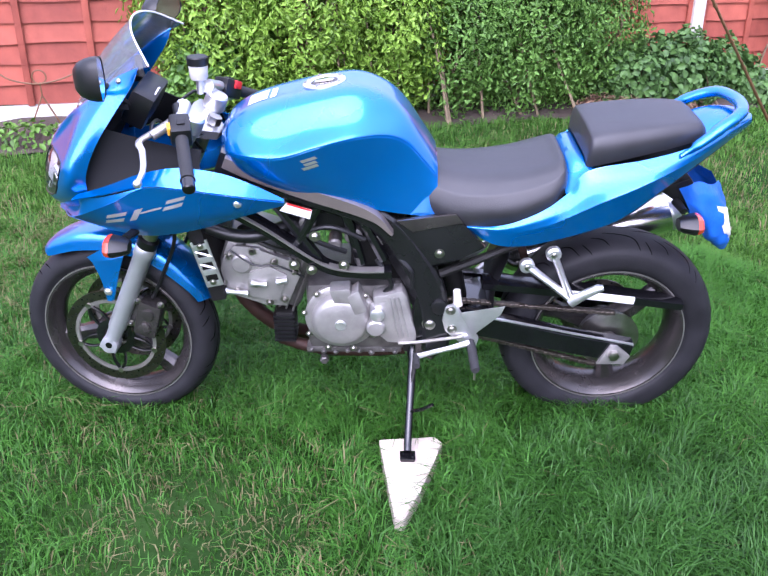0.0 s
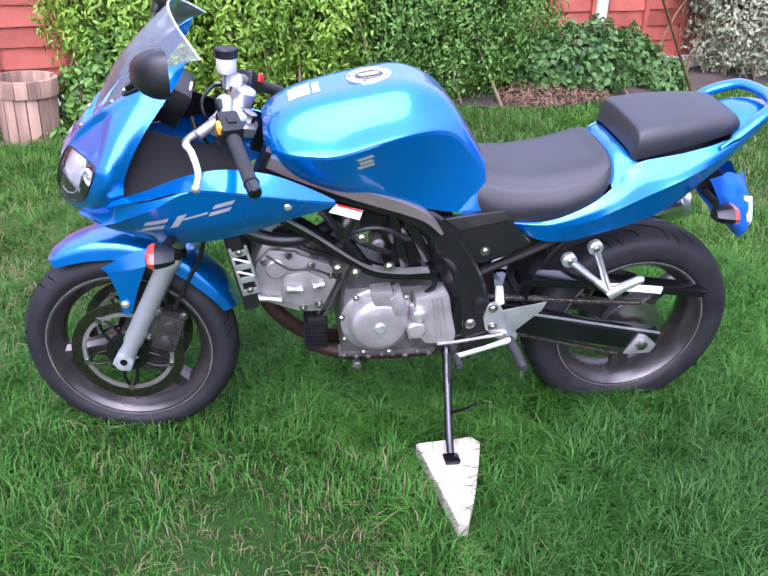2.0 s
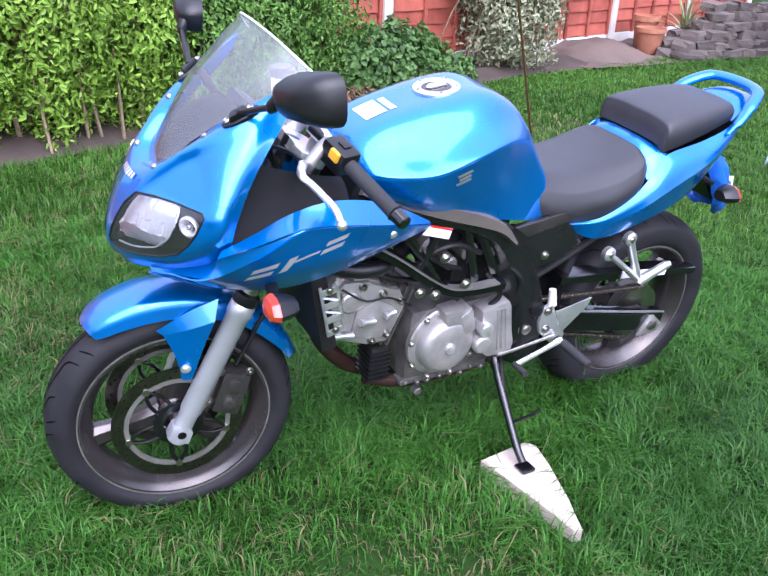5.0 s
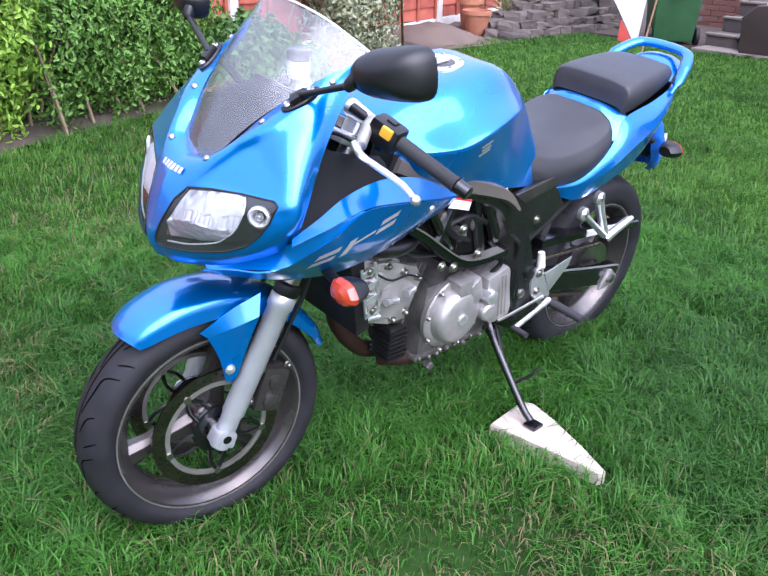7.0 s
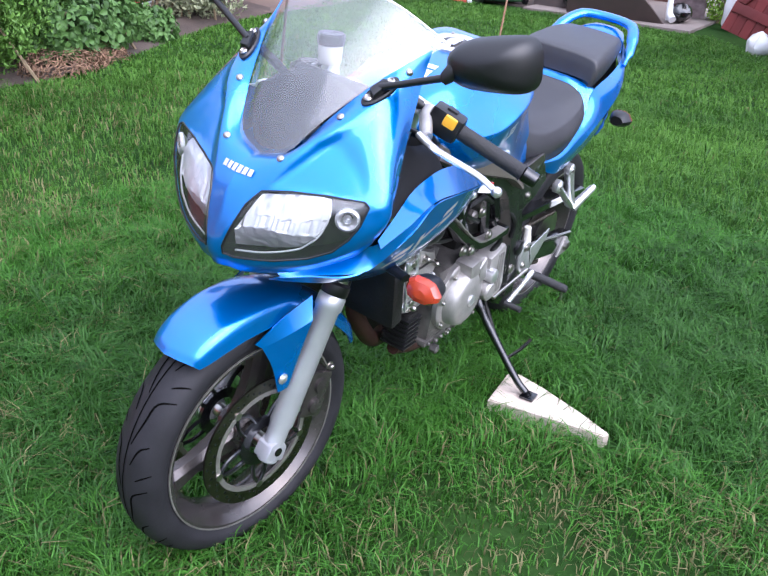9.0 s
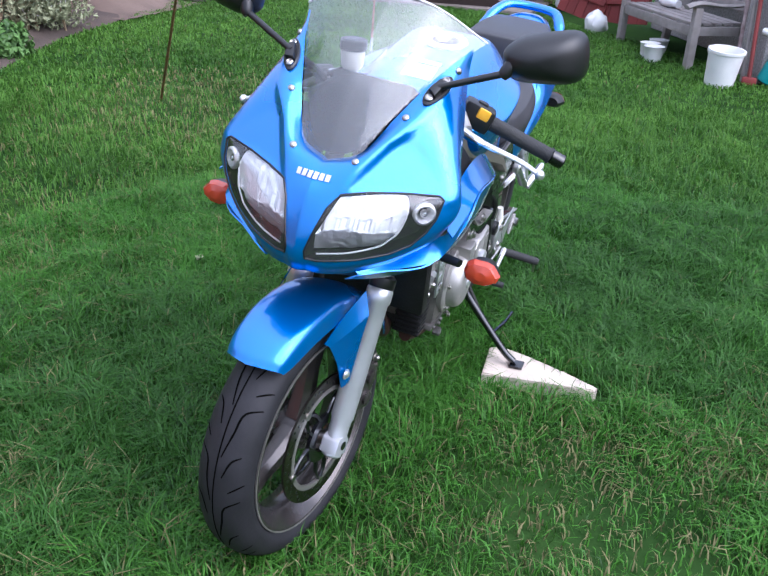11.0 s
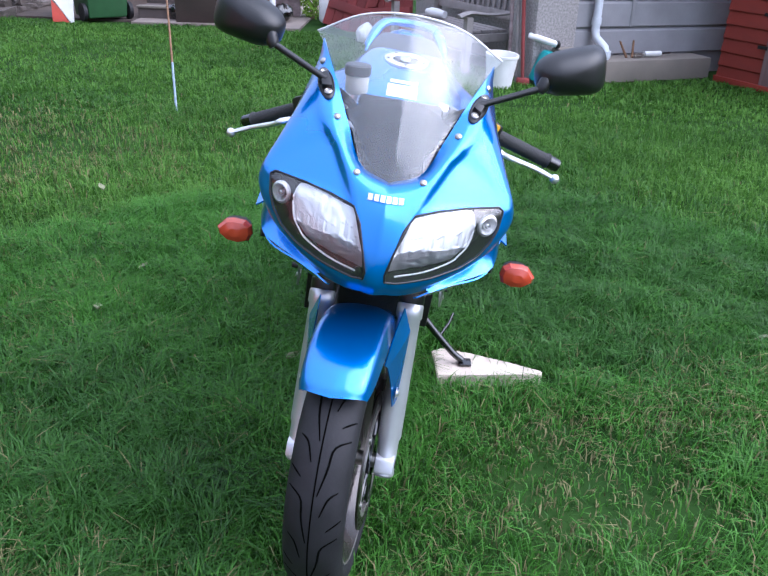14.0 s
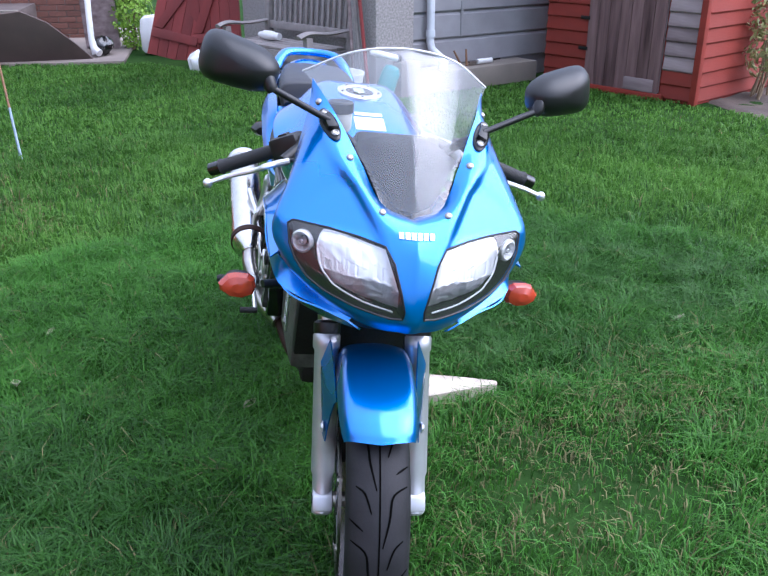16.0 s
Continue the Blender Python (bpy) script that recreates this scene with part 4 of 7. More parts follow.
tagged(roll, "rolled white cloth on the bench seat", "cloth")

# bucket, can, tools
bk = part("bucket", lathe([(0.105, 0), (0.11, 0.005), (0.132, 0.25), (0.140, 0.255), (0.140, 0.275), (0.128, 0.275), (0.10, 0.02)], 32, m=Matrix.Rotation(radians(90), 4, "X")), WHITE_PLASTIC)
bk.matrix_world = pose(4.88, 1.37, 0.0, 3, -4, 0)
tagged(bk, "white plastic bucket on the grass", "bucket")
part("bucket_handle", tube([(0, -0.14, 0.25), (0.10, -0.10, 0.16), (0.14, 0, 0.12), (0.10, 0.10, 0.16), (0, 0.14, 0.25)], 0.004, 6, smooth=14), STEEL, bk)
for x, y in ((5.61, 1.93), (5.78, 1.98), (5.98, 1.92)):
    o = part("plastic_tub", lathe([(0.07, 0), (0.085, 0.12), (0.09, 0.125), (0.08, 0.12)], 20, m=Matrix.Rotation(radians(90), 4, "X")), WHITE_PLASTIC)
    o.matrix_world = pose(x, y, 0)
    tagged(o, "small white plastic tub under the bench", "tub", "white tubs")
can = part("watering_can", lathe([(0.075, 0), (0.085, 0.01), (0.080, 0.22), (0.06, 0.26), (0.03, 0.27)], 24, m=Matrix.Rotation(radians(90), 4, "X")), TURQUOISE)
can.matrix_world = pose(5.03, 1.02, 0.03, 10, -16, 40)
tagged(can, "turquoise plastic watering can leaning on the wall", "watering can")
part("can_handle", tube([(0, -0.06, 0.25), (0, -0.14, 0.24), (0, -0.15, 0.12), (0, -0.08, 0.06)], 0.012, 8, smooth=12), TURQUOISE, can)
for k, (x, y, lx, ly, mt) in enumerate(((4.99, 1.15, 5.24, 1.24, OLD_RED), (5.05, 1.20, 5.28, 1.26, GREY_WOOD), (5.12, 1.26, 5.27, 1.30, SHED_WORN))):
    t = part("garden_tool", tube([(x, y, 0.0), ((x + lx) / 2, (y + ly) / 2, 0.7), (lx, ly, 1.4)], 0.016, 8), mt)
    tagged(t, "long wooden tool handle leaning on the wall", "garden tool", "leaning tools")
    if k == 0:
        part("tool_head", block(-0.03, -0.055, 0, 0.03, 0.055, 0.06, 0.015, m=Matrix.Translation((x, y, 0))), OLD_RED, t)

# pebble-dashed pier and clad garage wall, in a frame along the plinth
GW = Matrix.Translation((5.02, 0.86, 0)) @ Matrix(((0.404, 0.914, 0, 0), (-0.914, 0.404, 0, 0), (0, 0, 1, 0), (0, 0, 0, 1)))


def at_wall(ob):
    ob.matrix_world = GW
    return ob


tagged(at_wall(part("wall_pier", block(-0.20, 0.10, 0, 0.21, 0.52, 2.6, 0.02), PEBBLE)), "pebble-dashed grey wall pier", "wall", kind="structure")
rear = part("wall_rear", block(0, -0.22, 0, 2.1, 0, 2.6, 0.02), PEBBLE)
rear.matrix_world = pose(5.72, 1.02, 0, 0, 0, 31.5)
tagged(rear, "pebble-dashed grey wall behind the bench", "wall", kind="structure")
base = part("wall_base", block(0.20, 0.0, 0, 1.66, 0.30, 0.19, 0.015), CONCRETE)
tagged(at_wall(base), "rough concrete plinth along the garage", "plinth", kind="structure")
part("end_block", block(-0.02, -0.03, 0, 0.196, 0.10, 0.31, 0.015), CONCRETE, base)
wall = part("wall_garage", block(0.215, 0.32, 0.0, 2.5, 0.5, 2.6, 0.0), PANEL, smooth=False)
tagged(at_wall(wall), "grey panelled garage wall", "wall", kind="structure")
for k in range(9):
    z = 0.195 + 0.24 * k
    bm = bmesh.new()
    prof = [(0.318, 0), (0.296, 0.004), (0.290, 0.012), (0.293, 0.205), (0.300, 0.212), (0.312, 0.226), (0.318, 0.226)]
    a = [bm.verts.new((0.22, y, z + h)) for y, h in prof]
    b = [bm.verts.new((2.48, y, z + h)) for y, h in prof]
    bm.faces.new(a)
    bm.faces.new(list(reversed(b)))
    for i in range(len(prof)):
        bm.faces.new((a[i], b[i], b[(i + 1) % len(prof)], a[(i + 1) % len(prof)]))
    part("panel", bm, PANEL, wall, smooth=False)
part("panel_joint", block(0.90, 0.284, 0.44, 0.93, 0.30, 2.4, 0.003), PANEL, wall)
pipe = at_wall(part("downpipe", tube([(0.50, 0.235, 2.5), (0.50, 0.235, 0.42), (0.505, 0.215, 0.36), (0.535, 0.11, 0.29), (0.54, 0.09, 0.24), (0.54, 0.09, 0.192)], 0.036, 14), GREY_PLASTIC))
tagged(pipe, "grey plastic downpipe with a swan-neck foot", "downpipe")
for x, y, z in ((0.50, 0.235, 0.50), (0.50, 0.235, 1.6), (0.54, 0.09, 0.235)):
    part("pipe_collar", lathe([(0.044, -0.03), (0.044, 0.03)], 16, m=Matrix.Translation((x, y, z)) @ Matrix.Rotation(radians(90), 4, "X")), GREY_PLASTIC, pipe)
wp = tagged(at_wall(part("waste_pipe", tube([(-0.21, 0.16, 0.40), (-0.16, 0.06, 0.385), (-0.03, 0.015, 0.345)], 0.027, 12), WHITE_PLASTIC)), "short white waste pipe beside the pier", "pipe")
part("pipe_end", lathe([(0.034, -0.012), (0.034, 0.012), (0.02, 0.014)], 14, m=Matrix.Translation((-0.025, 0.014, 0.343)) @ Matrix.Rotation(radians(-80), 4, "Z")), BLACK, wp)
sg = tagged(at_wall(part("sealant_gun", tube([(0.98, 0.12, 0.222), (1.16, 0.12, 0.222)], 0.024, 12), WHITE_PLASTIC)), "sealant gun lying on the plinth", "sealant gun")
part("gun_frame", tube([(0.88, 0.12, 0.222), (0.98, 0.12, 0.22), (0.93, 0.11, 0.205), (0.86, 0.10, 0.202)], 0.010, 8), STEEL, sg)
part("gun_rod", tube([(1.16, 0.12, 0.222), (1.27, 0.12, 0.225)], 0.007, 8), GLOSS_BLACK, sg)
for k, x in enumerate((0.80, 0.86)):
    tagged(at_wall(part("hand_tool", tube([(x, 0.13, 0.19), (x + 0.045 * (2 * k - 1), 0.20, 0.33)], [0.012, 0.009], 8), CANE_BROWN)), "small rusty hand tool propped on the plinth", "hand tool", "hand tools")

# red shed
SC, SA = Vector((4.19, -1.50, 0)), Vector((5.60, -0.69, 0))
ang = math.degrees(math.atan2(SA.y - SC.y, SA.x - SC.x))
shed = empty("shed", pose(SC.x, SC.y, 0, 0, 0, ang), "red-stained shiplap garden shed with a weathered door", "shed")
SL = (SA - SC).length
part("body", block(0.02, -1.9, 0, SL, -0.02, 2.1, 0), SHED_RED, shed, smooth=False)
brd = [(0, 0), (0.012, 0.0), (0.020, 0.012), (0.004, 0.118), (0, 0.118)]


def ship(length):
    bm = bmesh.new()
    a = [bm.verts.new((0, y, z)) for y, z in brd]
    b = [bm.verts.new((length, y, z)) for y, z in brd]
    bm.faces.new(a)
    bm.faces.new(list(reversed(b)))
    for k in range(5):
        bm.faces.new((a[k], b[k], b[(k + 1) % 5], a[(k + 1) % 5]))
    return bm


for k in range(17):
    z = 0.02 + 0.12 * k
    worn = SHED_RED if k < 2 else SHED_WORN
    o = part("board", ship(0.30), worn, shed, smooth=False)
    o.location = (0.045, -0.018, z)
    o = part("board", ship(SL - 1.15), SHED_RED, shed, smooth=False)
    o.location = (1.15, -0.018, z)
    o = part("board", ship(1.85), SHED_RED, shed, smooth=False)
    o.matrix_local = pose(0.018, -1.9, z, 0, 0, 90)
part("corner_post", block(-0.012, -0.03, 0, 0.045, 0.03, 2.1, 0.004), SHED_RED, shed)
door = part("door", block(0.36, -0.015, 0.06, 1.14, 0.0, 1.95, 0), SHED_WORN, shed, smooth=False)
for k in range(7):
    part("board", block(0.36 + 0.1114 * k + 0.002, 0.0, 0.05, 0.36 + 0.1114 * (k + 1) - 0.002, 0.020 + 0.003 * (k % 2), 1.95, 0.003), DOOR_WORN, door)
part("sill", block(0.30, 0.0, 0.0, SL, 0.035, 0.055, 0.006), SHED_RED, shed)
part("bottom_patch", block(0.40, 0.0225, 0.06, 0.70, 0.030, 0.17, 0.003), SHED_WORN, door)
part("roof", block(-0.1, -2.0, 2.1, SL + 0.1, 0.15, 2.16, 0.01), DIRT, shed)
for z in (0.35, 0.62):
    part("hinge", block(1.12, 0.0225, z, 1.22, 0.028, z + 0.03, 0.002), DIRT, shed)
bm = bmesh.new()
bmesh.ops.create_grid(bm, x_segments=20, y_segments=20, size=0.75, matrix=Matrix.Translation((4.28, -2.42, 0)))
for v in bm.verts:
    v.co.z = 0.004 + max(-0.02, 0.03 * noise.noise(v.co * 3)) + 0.012 * noise.noise(v.co * 12)
    if max(abs(v.co.x - 4.28), abs(v.co.y + 2.42)) > 0.7:
        v.co.z = -0.03
tagged(part("side_bed", bm, SOIL), "bare gritty soil beside the shed", "soil bed", kind="structure")
shrub("side_shrub", "small shrub with yellowing leaves beside the shed", (4.42, -2.28), [(4.42, -2.28, 0.40, 0.20, 0.20, 0.26), (4.5, -2.3, 0.72, 0.22, 0.22, 0.26)], 700, 0.05, YUCCA, 23, 8, keep=0.3)

# fallen leaves on the lawn
g = np.random.default_rng(31)
for x, y in ((0.04, 2.42), (0.68, 3.1), (0.31, 3.15), (0.34, 0.81), (-0.9, 1.2), (1.6, 3.6)):
    a = g.uniform(0, 6.28)
    bm = sheet([[(-0.03, -0.002, 0.01), (-0.03, 0, 0.0), (-0.03, 0.002, 0.01)], [(0, -0.016, 0.012), (0, 0, 0.0), (0, 0.016, 0.012)], [(0.035, -0.002, 0.016), (0.035, 0, 0.01), (0.035, 0.002, 0.016)]], 6, 8, thick=0.0012)
    o = part("fallen_leaf", bm, LEAF_FALLEN)
    o.matrix_world = pose(x, y, 0.048, g.normal(0, 15), g.normal(0, 15), math.degrees(a))
    tagged(o, "small pale fallen leaf on the grass", "leaf", "fallen leaves")

# ---- motorcycle: x forward, y left, z up, leaning on its side stand ----
from mathutils.bvhtree import BVHTree

LEAN_ANGLE = 7.0
bike = empty("motorcycle", pose(0, 2.221, 0, 0, 0, 180) @ pose(0, 0, 0, -LEAN_ANGLE, 0, 0),
             "blue half-faired sports motorcycle leaning on its side stand on the lawn", "motorcycle")
FRONT_AXLE, REAR_AXLE, RAKE, STEERED = Vector((0.775, 0, 0.288)), Vector((-0.65, 0, 0.300)), 25.0, -8.0
UP = Vector((-math.sin(radians(RAKE)), 0, math.cos(radians(RAKE))))
_piv = FRONT_AXLE - 0.035 * Vector((math.cos(radians(RAKE)), 0, math.sin(radians(RAKE))))
STEER = Matrix.Translation(_piv) @ Matrix.Rotation(radians(STEERED), 4, UP) @ Matrix.Translation(-_piv)


def steered(ob):
    ob.matrix_local = STEER
    return ob


def cast_tree(bm):
    bm.normal_update()
    return BVHTree.FromBMesh(bm)


def laid(quads, tree, way, lift=0.0040, n=(8, 3), axis=1, start=1.0):
    """Flat shapes laid on a panel: corner lists in two coordinates, thrown along an axis on to it."""
    bm = bmesh.new()
    for q in quads:
        a, b, c, d = [Vector(p) for p in q]
        grid = []
        for i in range(n[0] + 1):
            line = []
            for j in range(n[1] + 1):
                p = a.lerp(b, i / n[0]).lerp(d.lerp(c, i / n[0]), j / n[1])
                o = Vector((p.x, start, p.y)) if axis == 1 else Vector((p.x, p.y, start)) if axis == 2 else Vector((start, p.x, p.y))
                hit, nor, _, _ = tree.ray_cast(o, Vector(way))
                line.append(bm.verts.new(hit - lift * Vector(way)) if hit else None)
            grid.append(line)
        for r, s in zip(grid, grid[1:]):
            for j in range(n[1]):
                if r[j] and r[j + 1] and s[j] and s[j + 1]:
                    bm.faces.new((r[j], s[j], s[j + 1], r[j + 1]))
    return bm


# wheels
def tread(R, half, m, count, rear=False):
    """Curved grooves on the tyre's crown."""
    bm = bmesh.new()

    def crown(y):
        return R - float(np.interp(abs(y) / half, (0, 0.25, 0.40, 0.55, 0.72, 0.87, 1), (0, 0.0012, 0.0033, 0.0065, 0.0125, 0.020, 0.040))) + 0.0012

    def groove(pts, w):
        prev = None
        fine = spline([(a, y, 0) for a, y in pts], 10)
        for i, p in enumerate(fine):
            q = fine[min(i + 1, 10)] - fine[max(i - 1, 0)]
            t = Vector((q.x * R, q.y)).normalized()
            ww = w * (0.4 + 0.6 * math.sin(math.pi * (0.08 + 0.84 * i / 10)))
            pair = []
            for sgn in (1, -1):
                a, y = p.x - sgn * t.y * ww / R, p.y + sgn * t.x * ww
                r = crown(y)
                pair.append(bm.verts.new(m @ Vector((r * math.cos(a), y, r * math.sin(a)))))
            if prev:
                bm.faces.new((prev[0], pair[0], pair[1], prev[1]))
            prev = pair

    for k in range(count):
        a0 = 2 * math.pi * k / count
        s = 1 if k % 2 else -1
        st = 2 * math.pi / count
        groove([(a0, 0.006 * s), (a0 + st * 0.5, 0.018 * s), (a0 + st * 0.9, 0.4 * half * s), (a0 + st * 1.1, 0.85 * half * s)], 0.0022)
        groove([(a0 + st * 0.6, -0.25 * half * s), (a0 + st * 0.95, -0.45 * half * s), (a0 + st * 1.1, -0.72 * half * s)], 0.0020)
        groove([(a0 + st * 1.3, 0.5 * half * s), (a0 + st * 1.5, 0.9 * half * s)], 0.0018)
    if not rear:
        for k in range(72):
            a0, a1 = 2 * math.pi * k / 72, 2 * math.pi * (k + 1) / 72
            q = [bm.verts.new(m @ Vector((crown(0) * math.cos(a), y, crown(0) * math.sin(a)))) for a, y in ((a0, -0.0016), (a1, -0.0016), (a1, 0.0016), (a0, 0.0016))]
            bm.faces.new(q)
    return bm


def wheel(name, axle, R, half, rear):
    m = Matrix.Translation(axle)
    k = half / 0.06
    rim_y = half * 0.78
    prof = [(0.2195, -rim_y - 0.001), (0.226, -half * 0.86), (0.236, -half * 0.965), (R - 0.040, -half), (R - 0.020, -half * 0.87), (R - 0.0065, -half * 0.55), (R - 0.0012, -half * 0.25), (R, 0)]
    prof = prof + [(r, -y) for r, y in reversed(prof[:-1])]
    prof = [(p.x, p.y) for p in spline([(r, y, 0) for r, y in prof], 30)]
    w = part(name, lathe([(0.036, -0.035 * k), (0.042, -0.030 * k), (0.042, 0.030 * k), (0.036, 0.035 * k)], 32, m=m), RIM, bike)
    part("tyre", lathe(prof, 96, m=m, closed=True), RUBBER, w, "black sport tyre with a grooved tread", sharp=60)
    part("tread_groove", tread(R, half, m, 22 if rear else 18, rear), GROOVE, w, smooth=False)
    ring = [(0.222, -rim_y - 0.006), (0.222, -rim_y + 0.002), (0.214, -rim_y + 0.008), (0.206, -rim_y * 0.55), (0.198, -rim_y * 0.25), (0.198, rim_y * 0.25),
            (0.206, rim_y * 0.55), (0.214, rim_y - 0.008), (0.222, rim_y - 0.002), (0.222, rim_y + 0.006), (0.214, rim_y + 0.006), (0.206, rim_y - 0.004),
            (0.190, rim_y * 0.5), (0.184, rim_y * 0.25), (0.184, -rim_y * 0.25), (0.190, -rim_y * 0.5), (0.206, -rim_y + 0.004), (0.214, -rim_y - 0.006)]
    part("rim", lathe(ring, 96, m=m, closed=True), RIM, w, "bronze-grey cast alloy rim", sharp=50)
    stripe = bmesh.new()
    for s in (-1, 1):
        lathe([(0.2228, s * (rim_y + 0.004)), (0.2228, s * (rim_y + 0.0075)), (0.2196, s * (rim_y + 0.0075)), (0.2196, s * (rim_y + 0.004))], 96, stripe, m, closed=True)
    part("rim_edge", stripe, RIM_EDGE, w, "bright machined rim edge", sharp=50)
    for i in range(3):
        a = radians(120 * i + (20 if rear else -15))
        rot = m @ Matrix.Rotation(-a, 4, "Y")
        bm = bmesh.new()
        rings = []
        for s, wd, dp in ((0.03, 0.036, 0.030), (0.08, 0.026, 0.024), (0.14, 0.022, 0.020), (0.19, 0.030, 0.022)):
            dp *= k ** 0.5
            rings.append([bm.verts.new(rot @ Vector((s, yy, zz))) for yy, zz in ((-dp, -wd * 0.5), (-dp * 0.5, -wd), (dp * 0.5, -wd), (dp, -wd * 0.5), (dp, wd * 0.5), (dp * 0.5, wd), (-dp * 0.5, wd), (-dp, wd * 0.5))])
        for r, s in zip(rings, rings[1:]):
            for j in range(8):
                bm.faces.new((r[j], r[(j + 1) % 8], s[(j + 1) % 8], s[j]))
        bm.faces.new(rings[0])
        bm.faces.new(list(reversed(rings[-1])))
        part("spoke", bm, RIM, w)
    return w


def brake_disc(parent, axle, y, R, band, holes):
    m = Matrix.Translation(axle + Vector((0, y, 0)))
    d = part("brake_disc", lathe([(R, -0.0025), (R, 0.0025), (R - band, 0.0025), (R - band, -0.0025)], 72, m=m, closed=True), DISC, parent, "drilled steel brake disc")
    hb = bmesh.new()
    for i in range(holes):
        a = 2 * math.pi * i / holes
        r = R - band * (0.25 + 0.5 * ((i % 3) / 2))
        for s in (-1, 1):
            lathe([(0.0034, s * 0.0020), (0.0034, s * 0.0029)], 8, hb, m @ Matrix.Translation((r * math.cos(a), 0, r * math.sin(a))))
    part("drill_hole", hb, GLOSS_BLACK, d, smooth=False)
    carrier = lathe([(0.050, -0.005), (0.058, -0.004), (0.058, 0.004), (0.050, 0.005), (0.034, 0.005), (0.034, -0.005)], 40, m=m, closed=True)
    part("disc_ring", lathe([(R - band, -0.003), (R - band, 0.003), (R - band - 0.011, 0.003), (R - band - 0.011, -0.003)], 72, m=m, closed=True), RIM_EDGE, d)
    part("disc_carrier", carrier, GLOSS_BLACK, d)
    for i in range(5):
        a = 2 * math.pi * i / 5 + 0.3
        for off in (-0.30, 0.30):
            spots = ((0.055, a + off * 1.1), (0.5 * (R - band + 0.055), a + off * 0.62), (R - band - 0.002, a))
            part("carrier_arm", tube([m @ Vector((r * math.cos(b), 0, -r * math.sin(b))) for r, b in spots], 0.0048, 8, smooth=8), GLOSS_BLACK, d)
    for i in range(5):
        a = 2 * math.pi * i / 5 + 0.3
        part("bobbin", lathe([(0.0085, -0.0055), (0.0085, 0.0055)], 14, m=m @ Matrix.Translation(((R - band - 0.004) * math.cos(a), 0, -(R - band - 0.004) * math.sin(a)))), STEEL, d)
    return d


fw = steered(wheel("front_wheel", FRONT_AXLE, 0.288, 0.060, False))
for s in (1, -1):
    part("axle_nut", lathe([(0.016, s * 0.03), (0.016, s * 0.075), (0.012, s * 0.078)], 18, m=Matrix.Translation(FRONT_AXLE)), STEEL, fw)
rw = wheel("rear_wheel", REAR_AXLE, 0.312, 0.080, True)
for s in (1, -1):
    steered(brake_disc(bike, FRONT_AXLE, s * 0.066, 0.150, 0.028, 60))
brake_disc(bike, REAR_AXLE, -0.075, 0.110, 0.026, 40)
part("sprocket", lathe([(0.090, 0.068), (0.090, 0.074), (0.06, 0.074), (0.05, 0.078), (0.03, 0.078), (0.03, 0.068)], 44, m=Matrix.Translation(REAR_AXLE)), STEEL, rw)
part("cush_drive_hub", lathe([(0.075, 0.03), (0.075, 0.064), (0.05, 0.067), (0.02, 0.072)], 32, m=Matrix.Translation(REAR_AXLE)), CAST_DARK, rw)

# fork
for s in (1, -1):
    base = FRONT_AXLE + Vector((0.0, s * 0.098, 0))
    path = [base + UP * k for k in (-0.030, -0.026, 0.02, 0.05, 0.06, 0.315, 0.32, 0.345, 0.35)]
    leg = steered(part("fork_leg", tube(path, [0.018, 0.022, 0.022, 0.022, 0.0255, 0.0255, 0.029, 0.029, 0.026], 24), FORK, bike, "silver-painted fork slider"))
    part("dust_seal", tube([base + UP * k for k in (0.349, 0.352, 0.372, 0.378)], [0.027, 0.0285, 0.0285, 0.022], 22), BLACK, leg)
    part("stanchion", tube([base + UP * k for k in (0.36, 0.70)], 0.0205, 20), STEEL, leg)
    part("axle_clamp", slab([(-0.026, -0.022), (0.026, -0.022), (0.024, 0.012), (0.0, 0.03), (-0.024, 0.012)], -0.021, 0.021, 0.006, m=Matrix.Translation(base) @ Matrix.Rotation(radians(-25), 4, "Y")), FORK, leg)
    part("axle_hole", lathe([(0.010, s * 0.020), (0.010, s * 0.0225), (0.006, s * 0.0228)], 14, m=Matrix.Translation(base)), GLOSS_BLACK, leg)
    # caliper behind the leg
    cx = base + UP * 0.105 + Vector((-0.070, -s * 0.022, -0.012))
    mm = Matrix.Translation(cx) @ Matrix.Rotation(radians(-18), 4, "Y")
    cal = steered(part("brake_caliper", block(-0.038, -0.030, -0.055, 0.030, 0.030, 0.055, 0.012, m=mm), RIM, bike, "grimy grey brake caliper"))
    for dz in (-0.024, 0.024):
        part("piston_cap", lathe([(0.017, s * 0.028), (0.017, s * 0.036), (0.012, s * 0.038)], 16, m=mm @ Matrix.Translation((-0.004, 0, dz))), RIM, cal)
    for p in ((0.036, 0.05), (0.04, -0.03), (-0.03, 0.062)):
        part("caliper_bolt", bolt(mm @ Vector((p[0], s * 0.018, p[1])), 0.007, 0.012, side=s), STEEL, cal)
    part("caliper_bracket", slab([(0.02, -0.06), (0.06, -0.03), (0.062, 0.01), (0.055, 0.06), (0.02, 0.05)], -0.008, 0.008, 0.003, m=mm), CAST_DARK, cal)
    top = base + UP * 0.36
    part("brake_hose", tube([cx + Vector((-0.02, 0, 0.06)), cx + Vector((-0.06, 0, 0.14)), top + Vector((-0.07, -s * 0.02, 0.02)), top + Vector((-0.04, -s * 0.04, 0.16))], 0.0055, 8, smooth=16), BLACK, cal)
lower = FRONT_AXLE + UP * 0.44
